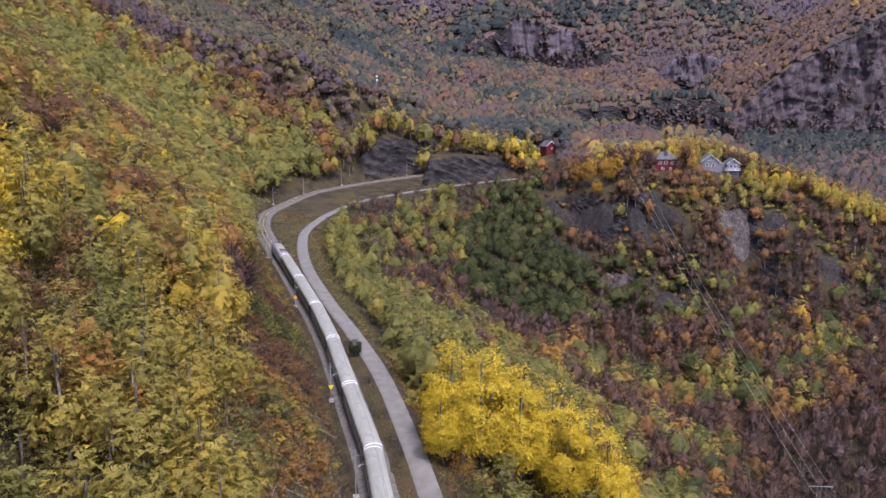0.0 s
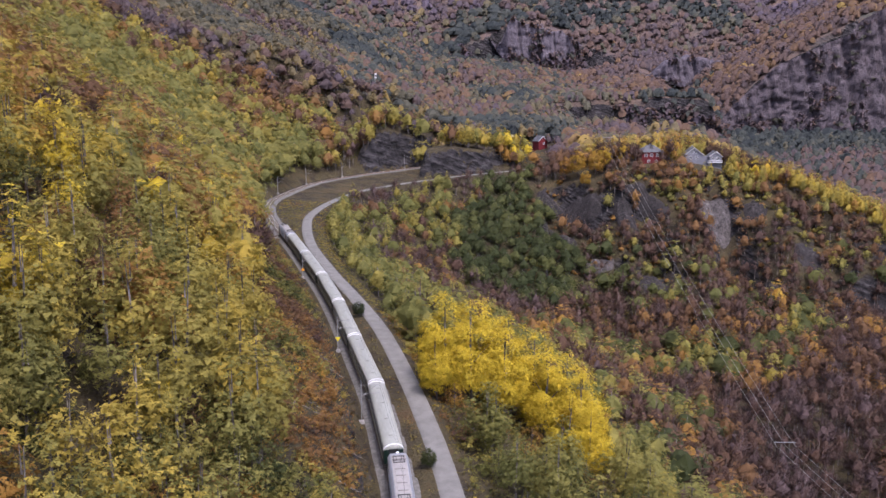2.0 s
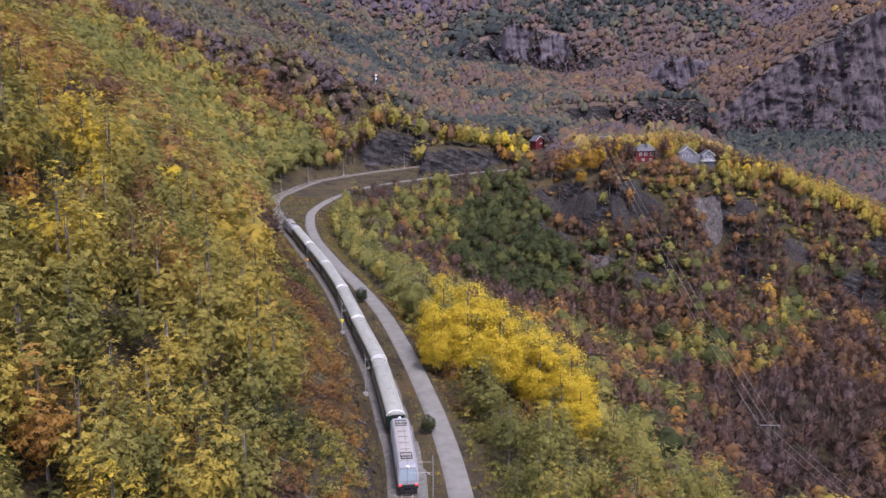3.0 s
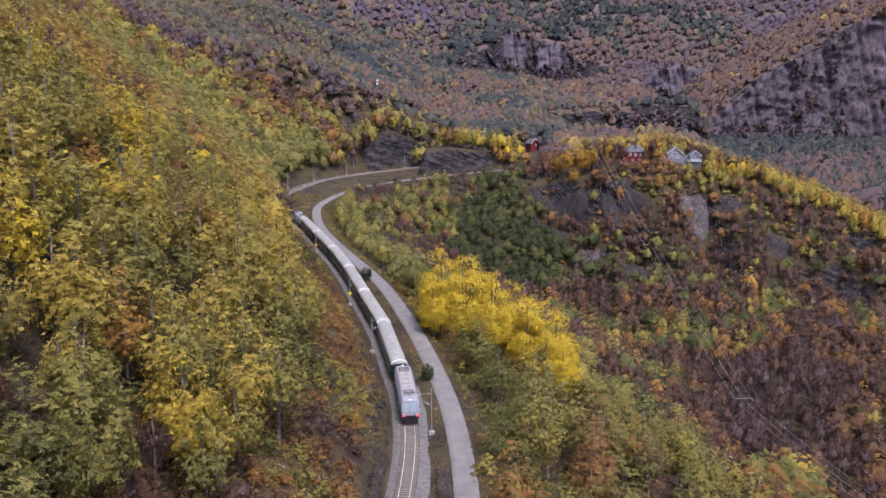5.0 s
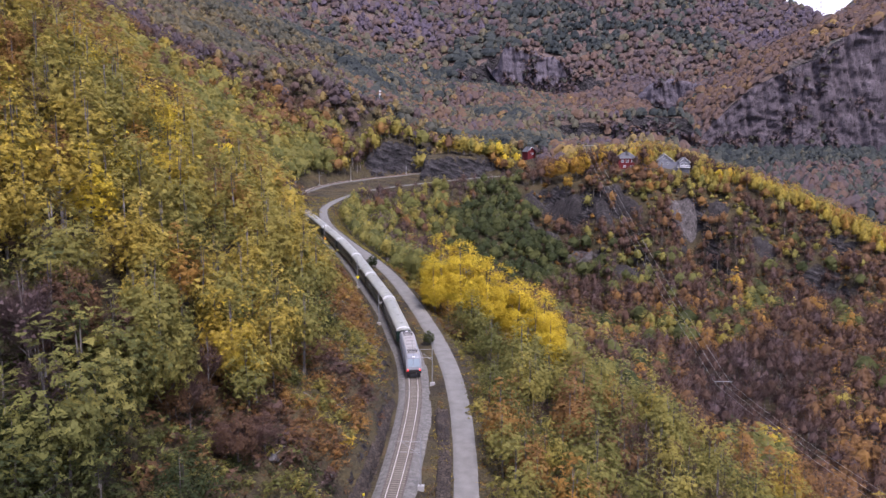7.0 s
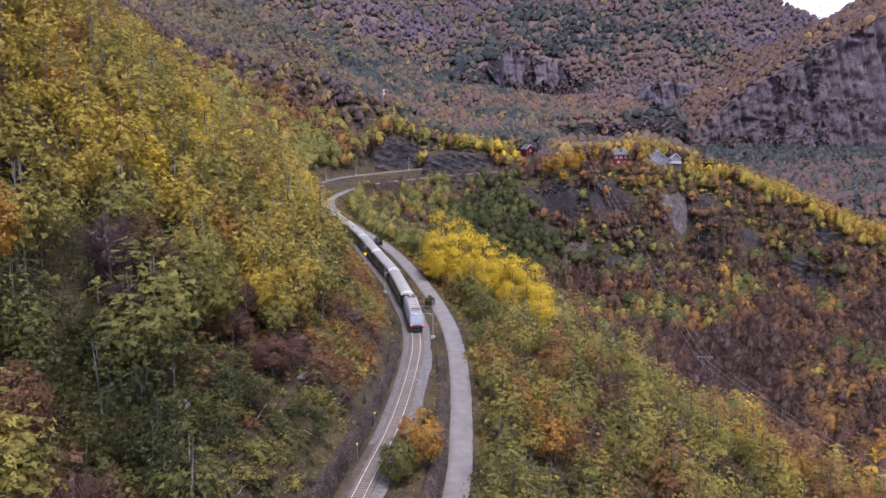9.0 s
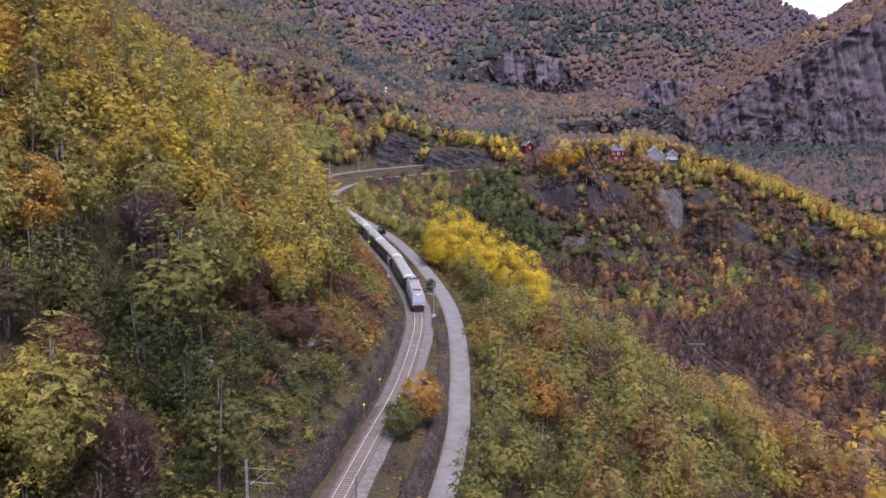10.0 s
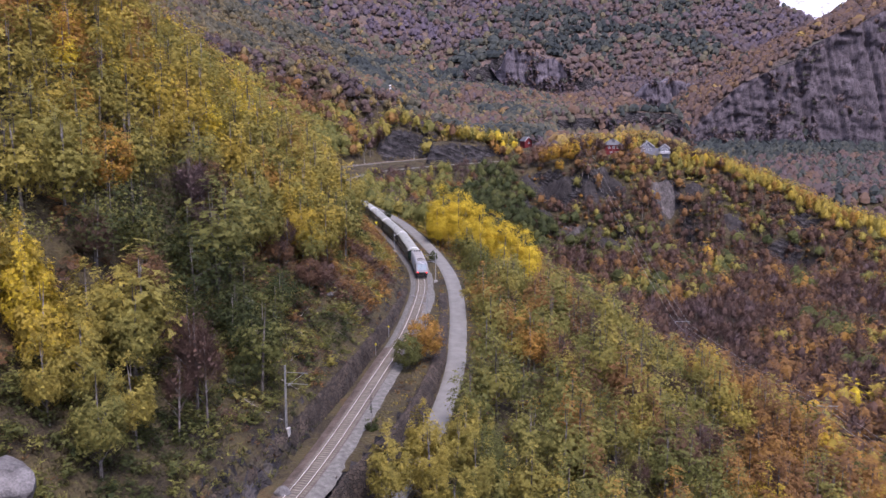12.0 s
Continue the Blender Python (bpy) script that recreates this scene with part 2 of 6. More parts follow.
def foliage_material(name, stops, lace=0.0, cut=0.5, vary=0.26):
    """Leaves: the mesh's own 'tint' picks the hue of a tree, each leaf and each tree vary a little."""
    m = bpy.data.materials.new(name)
    m.use_nodes = True
    n, l = m.node_tree.nodes, m.node_tree.links
    b = n["Principled BSDF"]
    b.inputs["Roughness"].default_value, b.inputs["Specular IOR Level"].default_value = 0.7, 0.15
    at, ge, oi = n.new("ShaderNodeAttribute"), n.new("ShaderNodeNewGeometry"), n.new("ShaderNodeObjectInfo")
    at.attribute_name = "tint"
    a1, a2 = n.new("ShaderNodeMath"), n.new("ShaderNodeMath")
    for a, f in ((a1, 0.025), (a2, 0.035)):
        a.operation, a.inputs[1].default_value = "MULTIPLY_ADD", f
    l.new(ge.outputs["Random Per Island"], a1.inputs[0])
    l.new(at.outputs["Fac"], a1.inputs[2])
    l.new(oi.outputs["Random"], a2.inputs[0])
    l.new(a1.outputs[0], a2.inputs[2])
    ramp = n.new("ShaderNodeValToRGB")
    l.new(a2.outputs[0], ramp.inputs["Fac"])
    e = ramp.color_ramp.elements
    while len(e) < len(stops):
        e.new(0.5)
    for i, (p, c) in enumerate(stops):
        e[i].position, e[i].color = p, (*c, 1)
    hsv = n.new("ShaderNodeHueSaturation")
    val = n.new("ShaderNodeMapRange")
    val.inputs["To Min"].default_value, val.inputs["To Max"].default_value = 1 - vary, 1 + vary
    l.new(ge.outputs["Random Per Island"], val.inputs["Value"])
    l.new(val.outputs[0], hsv.inputs["Value"])
    l.new(ramp.outputs["Color"], hsv.inputs["Color"])
    l.new(hsv.outputs["Color"], b.inputs["Base Color"])
    tr, mx = n.new("ShaderNodeBsdfTranslucent"), n.new("ShaderNodeMixShader")
    mx.inputs[0].default_value = 0.34
    l.new(hsv.outputs["Color"], tr.inputs["Color"])
    l.new(b.outputs[0], mx.inputs[1])
    l.new(tr.outputs[0], mx.inputs[2])
    out = mx.outputs[0]
    if lace:  # sprays are open between their leaves
        tc, no, gt, clear, mix = n.new("ShaderNodeTexCoord"), n.new("ShaderNodeTexNoise"), n.new("ShaderNodeMath"), n.new("ShaderNodeBsdfTransparent"), n.new("ShaderNodeMixShader")
        no.inputs["Scale"].default_value, no.inputs["Detail"].default_value = lace, 1.0
        l.new(tc.outputs["Object"], no.inputs["Vector"])
        gt.operation, gt.inputs[1].default_value = "GREATER_THAN", cut
        l.new(no.outputs["Fac"], gt.inputs[0])
        l.new(gt.outputs[0], mix.inputs[0])
        l.new(clear.outputs[0], mix.inputs[1])
        l.new(out, mix.inputs[2])
        out = mix.outputs[0]
    l.new(out, n["Material Output"].inputs["Surface"])
    return m


def ground_material():
    """Grass, heather and litter, with bare rock where the land is steep."""
    # vegetation colours set dark to deepen the shade in gaps between trees
    m = material("hillside", [(0.016, 0.013, 0.008), (0.040, 0.030, 0.015), (0.062, 0.050, 0.020), (0.082, 0.050, 0.022)], scale=0.16, fine=14, bump=0.8, coords="Object")
    n, l = m.node_tree.nodes, m.node_tree.links
    b = n["Principled BSDF"]
    veg = b.inputs["Base Color"].links[0].from_socket
    ge, sep, mr = n.new("ShaderNodeNewGeometry"), n.new("ShaderNodeSeparateXYZ"), n.new("ShaderNodeMapRange")
    l.new(ge.outputs["True Normal"], sep.inputs[0])
    tc, no, rk, mp = n.new("ShaderNodeTexCoord"), n.new("ShaderNodeTexNoise"), n.new("ShaderNodeTexNoise"), n.new("ShaderNodeMapping")
    no.inputs["Scale"].default_value, no.inputs["Detail"].default_value = 0.06, 5
    l.new(tc.outputs["Object"], no.inputs["Vector"])
    mp.inputs["Scale"].default_value = (1, 1, 1.6)
    l.new(tc.outputs["Object"], mp.inputs["Vector"])
    rk.inputs["Scale"].default_value, rk.inputs["Detail"].default_value = 0.25, 8
    l.new(mp.outputs["Vector"], rk.inputs["Vector"])
    add = n.new("ShaderNodeMath")
    add.operation, add.inputs[1].default_value = "MULTIPLY_ADD", 0.35
    l.new(no.outputs["Fac"], add.inputs[0])
    l.new(sep.outputs["Z"], add.inputs[2])
    mr.inputs["From Min"].default_value, mr.inputs["From Max"].default_value = 0.78, 0.66
    l.new(add.outputs[0], mr.inputs["Value"])
    ramp = n.new("ShaderNodeValToRGB")
    e = ramp.color_ramp.elements
    e.new(0.5)
    for i, (p, c) in enumerate([(0.38, (0.008, 0.007, 0.007)), (0.50, (0.027, 0.024, 0.025)), (0.68, (0.095, 0.087, 0.088))]):
        e[i].position, e[i].color = p, (*c, 1)
    mp2, rk2, both = n.new("ShaderNodeMapping"), n.new("ShaderNodeTexNoise"), n.new("ShaderNodeMath")
    mp2.vector_type = "TEXTURE"
    mp2.inputs["Scale"].default_value = (3.2, 3.2, 0.42)
    mp2.inputs["Rotation"].default_value = (0.15, 0.42, 0)
    l.new(tc.outputs["Object"], mp2.inputs["Vector"])
    rk2.inputs["Scale"].default_value, rk2.inputs["Detail"].default_value = 0.22, 9
    l.new(mp2.outputs["Vector"], rk2.inputs["Vector"])
    both.operation = "ADD"
    half1, half2 = n.new("ShaderNodeMath"), n.new("ShaderNodeMath")
    for hf, src_ in ((half1, rk), (half2, rk2)):
        hf.operation, hf.inputs[1].default_value = "MULTIPLY", 0.5
        l.new(src_.outputs["Fac"], hf.inputs[0])
    l.new(half1.outputs[0], both.inputs[0])
    l.new(half2.outputs[0], both.inputs[1])
    l.new(both.outputs[0], ramp.inputs["Fac"])
    moor, sp, up = n.new("ShaderNodeMix"), n.new("ShaderNodeSeparateXYZ"), n.new("ShaderNodeMapRange")
    moor.data_type = "RGBA"
    # heather, bilberry and bare birch scrub up the valley, in patches
    pn, pr = n.new("ShaderNodeTexNoise"), n.new("ShaderNodeValToRGB")
    pn.inputs["Scale"].default_value, pn.inputs["Detail"].default_value, pn.inputs["Roughness"].default_value = 0.018, 9, 0.68
    pe = pr.color_ramp.elements
    pe.new(0.46), pe.new(0.53)
    for i, (p, c) in enumerate([(0.36, (0.078, 0.084, 0.070)), (0.46, (0.115, 0.092, 0.080)), (0.54, (0.150, 0.102, 0.080)), (0.66, (0.112, 0.092, 0.100))]):
        pe[i].position, pe[i].color = p, (*c, 1)
    l.new(tc.outputs["Object"], pn.inputs["Vector"])
    l.new(pn.outputs["Fac"], pr.inputs["Fac"])
    l.new(pr.outputs["Color"], moor.inputs["B"])
    l.new(tc.outputs["Object"], sp.inputs[0])
    up.inputs["From Min"].default_value, up.inputs["From Max"].default_value, up.inputs["To Max"].default_value = 520, 760, 0.85
    l.new(sp.outputs["Y"], up.inputs["Value"])
    l.new(up.outputs[0], moor.inputs["Factor"])
    l.new(veg, moor.inputs["A"])
    veg = moor.outputs["Result"]
    mix = n.new("ShaderNodeMix")
    mix.data_type = "RGBA"
    l.new(mr.outputs[0], mix.inputs["Factor"])
    l.new(veg, mix.inputs["A"])
    l.new(ramp.outputs["Color"], mix.inputs["B"])
    l.new(mix.outputs["Result"], b.inputs["Base Color"])
    old = b.inputs["Normal"].links[0].from_node
    bp = n.new("ShaderNodeBump")
    bp.inputs["Distance"].default_value = 7.0
    l.new(mr.outputs[0], bp.inputs["Strength"])
    l.new(both.outputs[0], bp.inputs["Height"])
    l.new(old.outputs["Normal"], bp.inputs["Normal"])
    l.new(bp.outputs["Normal"], b.inputs["Normal"])
    return m


# The bare-twig hues from 0.80 up are darkened for shade in the gorge.
HUES = [
    (0.00, (0.027, 0.040, 0.015)), (0.08, (0.054, 0.064, 0.022)), (0.16, (0.122, 0.127, 0.037)), (0.26, (0.212, 0.196, 0.052)), (0.36, (0.300, 0.245, 0.052)), (0.46, (0.390, 0.290, 0.047)), (0.49, (0.520, 0.395, 0.028)),
    (0.56, (0.600, 0.450, 0.033)), (0.61, (0.370, 0.205, 0.040)), (0.70, (0.215, 0.118, 0.043)), (0.80, (0.112, 0.066, 0.045)), (0.90, (0.102, 0.067, 0.058)), (1.0, (0.118, 0.083, 0.082))]
LEAVES = foliage_material("autumn_leaves", HUES, vary=0.14)
NEAR_LEAVES = foliage_material("autumn_leaves_near", HUES, 7.5, 0.49, 0.24)
MID_LEAVES = foliage_material("autumn_leaves_mid", HUES, 5.5, 0.47, 0.16)
# Far leaf hues: muted and shifted to purple, haze painted into the colour.
HAZED_HUES = [
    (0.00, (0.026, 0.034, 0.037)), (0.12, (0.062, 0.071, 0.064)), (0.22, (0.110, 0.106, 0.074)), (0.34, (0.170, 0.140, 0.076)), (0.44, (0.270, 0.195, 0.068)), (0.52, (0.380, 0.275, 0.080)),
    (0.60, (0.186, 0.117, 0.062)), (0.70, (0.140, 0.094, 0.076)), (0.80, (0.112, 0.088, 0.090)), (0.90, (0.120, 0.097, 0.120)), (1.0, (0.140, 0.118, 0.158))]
HAZED_LEAVES = foliage_material("autumn_leaves_hazed", HAZED_HUES, vary=0.04)
BARK = material("bark", [(0.035, 0.028, 0.024), (0.12, 0.105, 0.092), (0.34, 0.31, 0.285)], scale=1.5, fine=4, bump=0.3, stretch=(1, 1, 0.3))
GROUND = ground_material()
BED = material("oily_ballast", [(0.060, 0.047, 0.038), (0.098, 0.079, 0.065), (0.145, 0.120, 0.10)], scale=0.9, fine=16, bump=0.5)
BALLAST = material("ballast", [(0.080, 0.076, 0.066), (0.132, 0.126, 0.112), (0.200, 0.193, 0.175)], scale=1.4, fine=14, bump=0.6)
RUSTY = material("rusty_ballast", [(0.045, 0.033, 0.026), (0.085, 0.064, 0.050), (0.135, 0.107, 0.086)], scale=0.9, fine=16, bump=0.5)
GRAVEL_ROAD = material("gravel_road", [(0.125, 0.121, 0.106), (0.160, 0.155, 0.138), (0.200, 0.194, 0.174)], scale=0.5, fine=20, bump=0.08)
SLEEPER = material("concrete_sleeper", [(0.125, 0.112, 0.086), (0.175, 0.158, 0.124), (0.235, 0.215, 0.172)], scale=3, random=0.2)
RAIL = material("rail_steel", [(0.16, 0.10, 0.07), (0.26, 0.19, 0.15)], scale=2, rough_=0.5, metal=0.6, bump=0.05)
RAILTOP = material("polished_rail", [(0.62, 0.57, 0.52), (0.75, 0.71, 0.67)], scale=2, rough_=0.45, metal=0.25, bump=0)
# ---- building helpers ----
def mesh_from(name, verts, faces, mats, smooth_faces=False, index=None, tint=None, normals=None):
    me = bpy.data.meshes.new(name)
    me.from_pydata([tuple(v) for v in verts], [], [tuple(f) for f in faces]) if not isinstance(verts, np.ndarray) else fill(me, verts, faces)
    for m in mats:
        me.materials.append(m)
    if index is not None:
        me.polygons.foreach_set("material_index", np.asarray(index, np.int32))
    if smooth_faces:
        me.polygons.foreach_set("use_smooth", np.ones(len(me.polygons), bool))
    if tint is not None:
        me.attributes.new("tint", "FLOAT", "POINT").data.foreach_set("value", np.asarray(tint, np.float32))
    if normals is not None:
        me.polygons.foreach_set("use_smooth", np.ones(len(me.polygons), bool))
        me.attributes.new("custom_normal", "FLOAT_VECTOR", "POINT").data.foreach_set("vector", np.asarray(normals, np.float32).ravel())
    me.update()
    return me


def fill(me, verts, faces):
    faces = np.asarray(faces, np.int32)
    k = faces.shape[1]
    me.vertices.add(len(verts))
    me.vertices.foreach_set("co", np.asarray(verts, np.float32).ravel())
    me.loops.add(faces.size)
    me.loops.foreach_set("vertex_index", faces.ravel())
    me.polygons.add(len(faces))
    me.polygons.foreach_set("loop_start", np.arange(len(faces), dtype=np.int32) * k)
    me.update(calc_edges=True)


def part(name, bm, mat, parent=None, label=""):
    """Links a bmesh as one mesh object under a thing or a part."""
    me = bpy.data.meshes.new(name)
    bm.to_mesh(me)
    bm.free()
    me.materials.append(mat)
    ob = new(name, me)
    if parent:
        ob.parent = parent
    return tagged(ob, label)


def thing(name, place, label, category, group="", kind=""):
    ob = new(name)
    ob.matrix_basis = place
    ob.empty_display_size = 0.3
    return tagged(ob, label, category, group, kind)


def box(bm, x0, x1, y0, y1, z0, z1, bevel=0.0):
    r = bmesh.ops.create_cube(bm, size=1, matrix=Matrix.LocRotScale(((x0 + x1) / 2, (y0 + y1) / 2, (z0 + z1) / 2), None, (x1 - x0, y1 - y0, z1 - z0)))
    if bevel:
        bmesh.ops.bevel(bm, geom=list({e for v in r["verts"] for e in v.link_edges}), offset=bevel, segments=2, affect="EDGES", profile=0.6)
    return bm


def rod(bm, a, b, r0, r1=None, sides=8):
    a, b = Vector(a), Vector(b)
    d = b - a
    m = Matrix.Translation((a + b) / 2) @ d.to_track_quat("Z", "Y").to_matrix().to_4x4()
    bmesh.ops.create_cone(bm, cap_ends=True, segments=sides, radius1=r0, radius2=r0 if r1 is None else r1, depth=d.length, matrix=m)
    return bm


def flat(line):
    """Unit tangents and left normals of a line, in plan."""
    t = np.gradient(line[:, :2], axis=0)
    t /= np.linalg.norm(t, axis=1)[:, None]
    return t, np.column_stack([-t[:, 1], t[:, 0]])


def ribbon(name, line, section, mats, index=None, jitter=0.0):
    """Sweeps an open section of (offset to the left, height) along a line."""
    _, nrm = flat(line)
    sec = np.array(section, float)
    k = len(sec)
    v = np.empty((len(line), k, 3))
    v[:, :, :2] = line[:, None, :2] + nrm[:, None, :] * sec[None, :, :1]
    v[:, :, 2] = line[:, None, 2] + sec[None, :, 1]
    if jitter:
        v[:, [0, -1], :2] += nrm[:, None, :] * (jitter * rough(line[:, 0] * 3, line[:, 1] * 3, 4, 3, 5))[:, None, None]
    i = np.arange(len(line) - 1)[:, None] * k + np.arange(k - 1)[None, :]
    f = np.stack([i, i + 1, i + k + 1, i + k], -1).reshape(-1, 4)
    return mesh_from(name, v.reshape(-1, 3), f, mats, True, None if index is None else np.tile(index, len(line) - 1))


def along(line, s):
    """Point, heading (degrees about z, 0 is ahead along +y) and slope at s metres along a line."""
    d = np.r_[0, np.cumsum(np.linalg.norm(np.diff(line, axis=0), axis=1))]
    p = np.array([np.interp(s, d, line[:, k]) for k in range(3)])
    a = np.array([np.interp(s + 0.8, d, line[:, k]) for k in range(3)]) - np.array([np.interp(s - 0.8, d, line[:, k]) for k in range(3)])
    return p, math.degrees(math.atan2(-a[0], a[1])), math.degrees(math.atan2(a[2], math.hypot(a[0], a[1])))


def at_y(line, y, lo=0):
    """Metres along the line where it first reaches y."""
    d = np.r_[0, np.cumsum(np.linalg.norm(np.diff(line, axis=0), axis=1))]
    return float(d[np.argmax(line[:, 1] >= y)])


# ---- ground ----
def spread(parts_):
    return np.unique(np.concatenate([np.arange(a, b, s) for a, b, s in parts_]))


gx = spread([(-1500, -400, 40), (-400, -160, 10), (-160, -50, 3), (-50, 30, 1.25), (30, 120, 3), (120, 260, 4.5), (260, 500, 6.5), (500, 1000, 16), (1000, 1801, 60)])
gy = spread([(-700, -200, 40), (-200, -60, 6), (-60, 150, 1.5), (150, 330, 3.0), (330, 440, 2.2), (440, 690, 6), (690, 800, 4), (800, 940, 9), (940, 1000, 4), (1000, 1050, 9), (1050, 1130, 4), (1130, 1200, 9), (1200, 1700, 22), (1700, 2901, 60)])
X, Y = np.meshgrid(gx, gy)
Z = land(X, Y)
nx = len(gx)
quad = (np.arange(len(gy) - 1)[:, None] * nx + np.arange(nx - 1)[None, :]).ravel()
quad = np.column_stack([quad, quad + 1, quad + nx + 1, quad + nx])
ground = new("ground", mesh_from("ground", np.column_stack([X.ravel(), Y.ravel(), Z.ravel()]), quad, [GROUND], True))
tagged(ground, "steep autumn hillsides of heather, grass and grey rock", "ground", kind="structure")


def height(x, y):
    """The ground mesh's own height at places inside it."""
    x, y = np.asarray(x, float), np.asarray(y, float)
    i, j = np.clip(np.searchsorted(gx, x) - 1, 0, nx - 2), np.clip(np.searchsorted(gy, y) - 1, 0, len(gy) - 2)
    u, v = (x - gx[i]) / (gx[i + 1] - gx[i]), (y - gy[j]) / (gy[j + 1] - gy[j])
    return (Z[j, i] * (1 - u) + Z[j, i + 1] * u) * (1 - v) + (Z[j + 1, i] * (1 - u) + Z[j + 1, i + 1] * u) * v


# ---- railway and road ----
TR = TRACK[(TRACK[:, 1] > -150) & (TRACK[:, 1] < 470)]
RD = ROAD[(ROAD[:, 1] > -120)]
railway = thing("railway_track", pose(0, 0, 0), "single railway track on concrete sleepers in grey ballast", "railway", kind="structure")
bed = new("ballast_bed", ribbon("ballast_bed", TR, [(3.1, -0.9), (2.6, -0.44), (2.1, -0.3), (1.5, -0.2), (0, -0.19), (-1.5, -0.2), (-2.2, -0.28), (-3.0, -0.40), (-3.4, -0.8)], [BALLAST, RUSTY, BED], None, 0.15))
bed.parent = railway
col = np.tile(np.arange(8), len(TR) - 1)
row_y = np.repeat(TR[:-1, 1], 8)
# grey fresh ballast on the shoulders, oily between the rails; rusty on the hill side in the cutting
bed.data.polygons.foreach_set("material_index", np.where((col >= 2) & (col <= 5) & (np.abs(col - 3.5) < 1), 2, np.where((col < 3) & (row_y < 22), 1, 0)).astype(np.int32))
for side in (1, -1):
    o = 0.7525 * side
    r = new("rail", ribbon("rail", TR, [(o + 0.07, -0.15), (o + 0.045, -0.02), (o + 0.045, 0.02), (o - 0.045, 0.02), (o - 0.045, -0.02), (o - 0.07, -0.15)], [RAIL, RAILTOP], [0, 0, 1, 0, 0]))
    r.parent = railway
road = tagged(new("road", ribbon("road", RD, [(1.85, -0.25), (1.58, 0.02), (0.85, 0.05), (0, 0.02), (-0.85, 0.05), (-1.58, 0.02), (-1.85, -0.25)], [GRAVEL_ROAD], None, 0.04)), "narrow pale gravel road along the gorge", "road", kind="structure")
# ---- made things: materials ----
def plain(name, color, rough_=0.5, metal=0.0, spec=0.4, vary=0.12, scale=1.2):
    c = np.array(color)
    return material(name, [tuple(c * (1 - vary)), tuple(c), tuple(np.minimum(1, c * (1 + vary)))], scale=scale, fine=6, rough_=rough_, metal=metal, bump=0.03, spec=spec)


def stone_material(name, dark, light, scale, random_flow=(1, 1, 1)):
    m = material(name, [dark, tuple((np.array(dark) + np.array(light)) / 2), light], scale=0.4, fine=10, bump=0.4)
    n, l = m.node_tree.nodes, m.node_tree.links
    b = n["Principled BSDF"]
    base = b.inputs["Base Color"].links[0].from_socket
    tc, vo, mr, mix = n.new("ShaderNodeTexCoord"), n.new("ShaderNodeTexVoronoi"), n.new("ShaderNodeMapRange"), n.new("ShaderNodeMix")
    vo.feature, vo.inputs["Scale"].default_value = "DISTANCE_TO_EDGE", scale
    l.new(tc.outputs["Object"], vo.inputs["Vector"])
    mr.inputs["From Max"].default_value = 0.12
    l.new(vo.outputs["Distance"], mr.inputs["Value"])
    mix.data_type = "RGBA"
    mix.inputs["A"].default_value = (0.02, 0.018, 0.016, 1)
    l.new(mr.outputs[0], mix.inputs["Factor"])
    l.new(base, mix.inputs["B"])
    l.new(mix.outputs["Result"], b.inputs["Base Color"])
    bp = n.new("ShaderNodeBump")
    bp.inputs["Strength"].default_value, bp.inputs["Distance"].default_value = 1.0, 0.15
    l.new(mr.outputs[0], bp.inputs["Height"])
    l.new(bp.outputs["Normal"], b.inputs["Normal"])
    return m


WALLSTONE = stone_material("dry_stone", (0.013, 0.010, 0.007), (0.105, 0.078, 0.058), 1.7)
BOULDER = material("grey_rock", [(0.055, 0.052, 0.050), (0.13, 0.122, 0.118), (0.24, 0.225, 0.22)], scale=0.7, fine=7, bump=0.5)
SILVER = plain("silver_grey_paint", (0.25, 0.26, 0.275), 0.45, 0.0, 0.3)
LOCO_ROOF = plain("dusty_roof_grey", (0.29, 0.275, 0.255), 0.6)
DARK = plain("dark_underframe", (0.018, 0.017, 0.017), 0.7)
GREEN = plain("dark_green_coach_paint", (0.012, 0.028, 0.020), 0.35)
CREAM = plain("cream_lining", (0.42, 0.38, 0.24), 0.5)
COACH_ROOF = material("pale_coach_roof", [(0.245, 0.25, 0.215), (0.305, 0.315, 0.275), (0.37, 0.375, 0.335)], scale=0.35, fine=9, rough_=0.45, bump=0.05, stretch=(1, 0.25, 1))
WHITE = plain("white_paint", (0.72, 0.72, 0.72), 0.5)
GLASS = plain("dark_glass", (0.05, 0.06, 0.07), 0.08, 0.0, 0.8, 0.05)
# The pale blue grey stands in for sky reflected in dark glass.
SCREEN = plain("sky_pale_windscreen", (0.19, 0.24, 0.27), 0.25, 0.0, 0.3, 0.05)
NOSE = plain("blue_grey_nose_paint", (0.15, 0.165, 0.185), 0.45)
PALEBLUE = plain("pale_blue_mural", (0.42, 0.50, 0.62), 0.4, vary=0.35, scale=0.6)
REDLAMP = plain("red_lamp_glass", (0.5, 0.01, 0.01), 0.3)
lamp_node = REDLAMP.node_tree.nodes["Principled BSDF"]
lamp_node.inputs["Emission Color"].default_value, lamp_node.inputs["Emission Strength"].default_value = (1, 0.03, 0.02, 1), 2.5
GALV = plain("galvanised_steel", (0.34, 0.34, 0.34), 0.5, 0.5)
OLD_ROAD = plain("old_gravel", (0.20, 0.19, 0.18), 0.95)
CONCRETE = plain("concrete", (0.33, 0.32, 0.30), 0.9)
YELLOW = plain("yellow_sign", (0.75, 0.62, 0.02), 0.5)
ORANGE = plain("orange_sign", (0.80, 0.35, 0.03), 0.5)
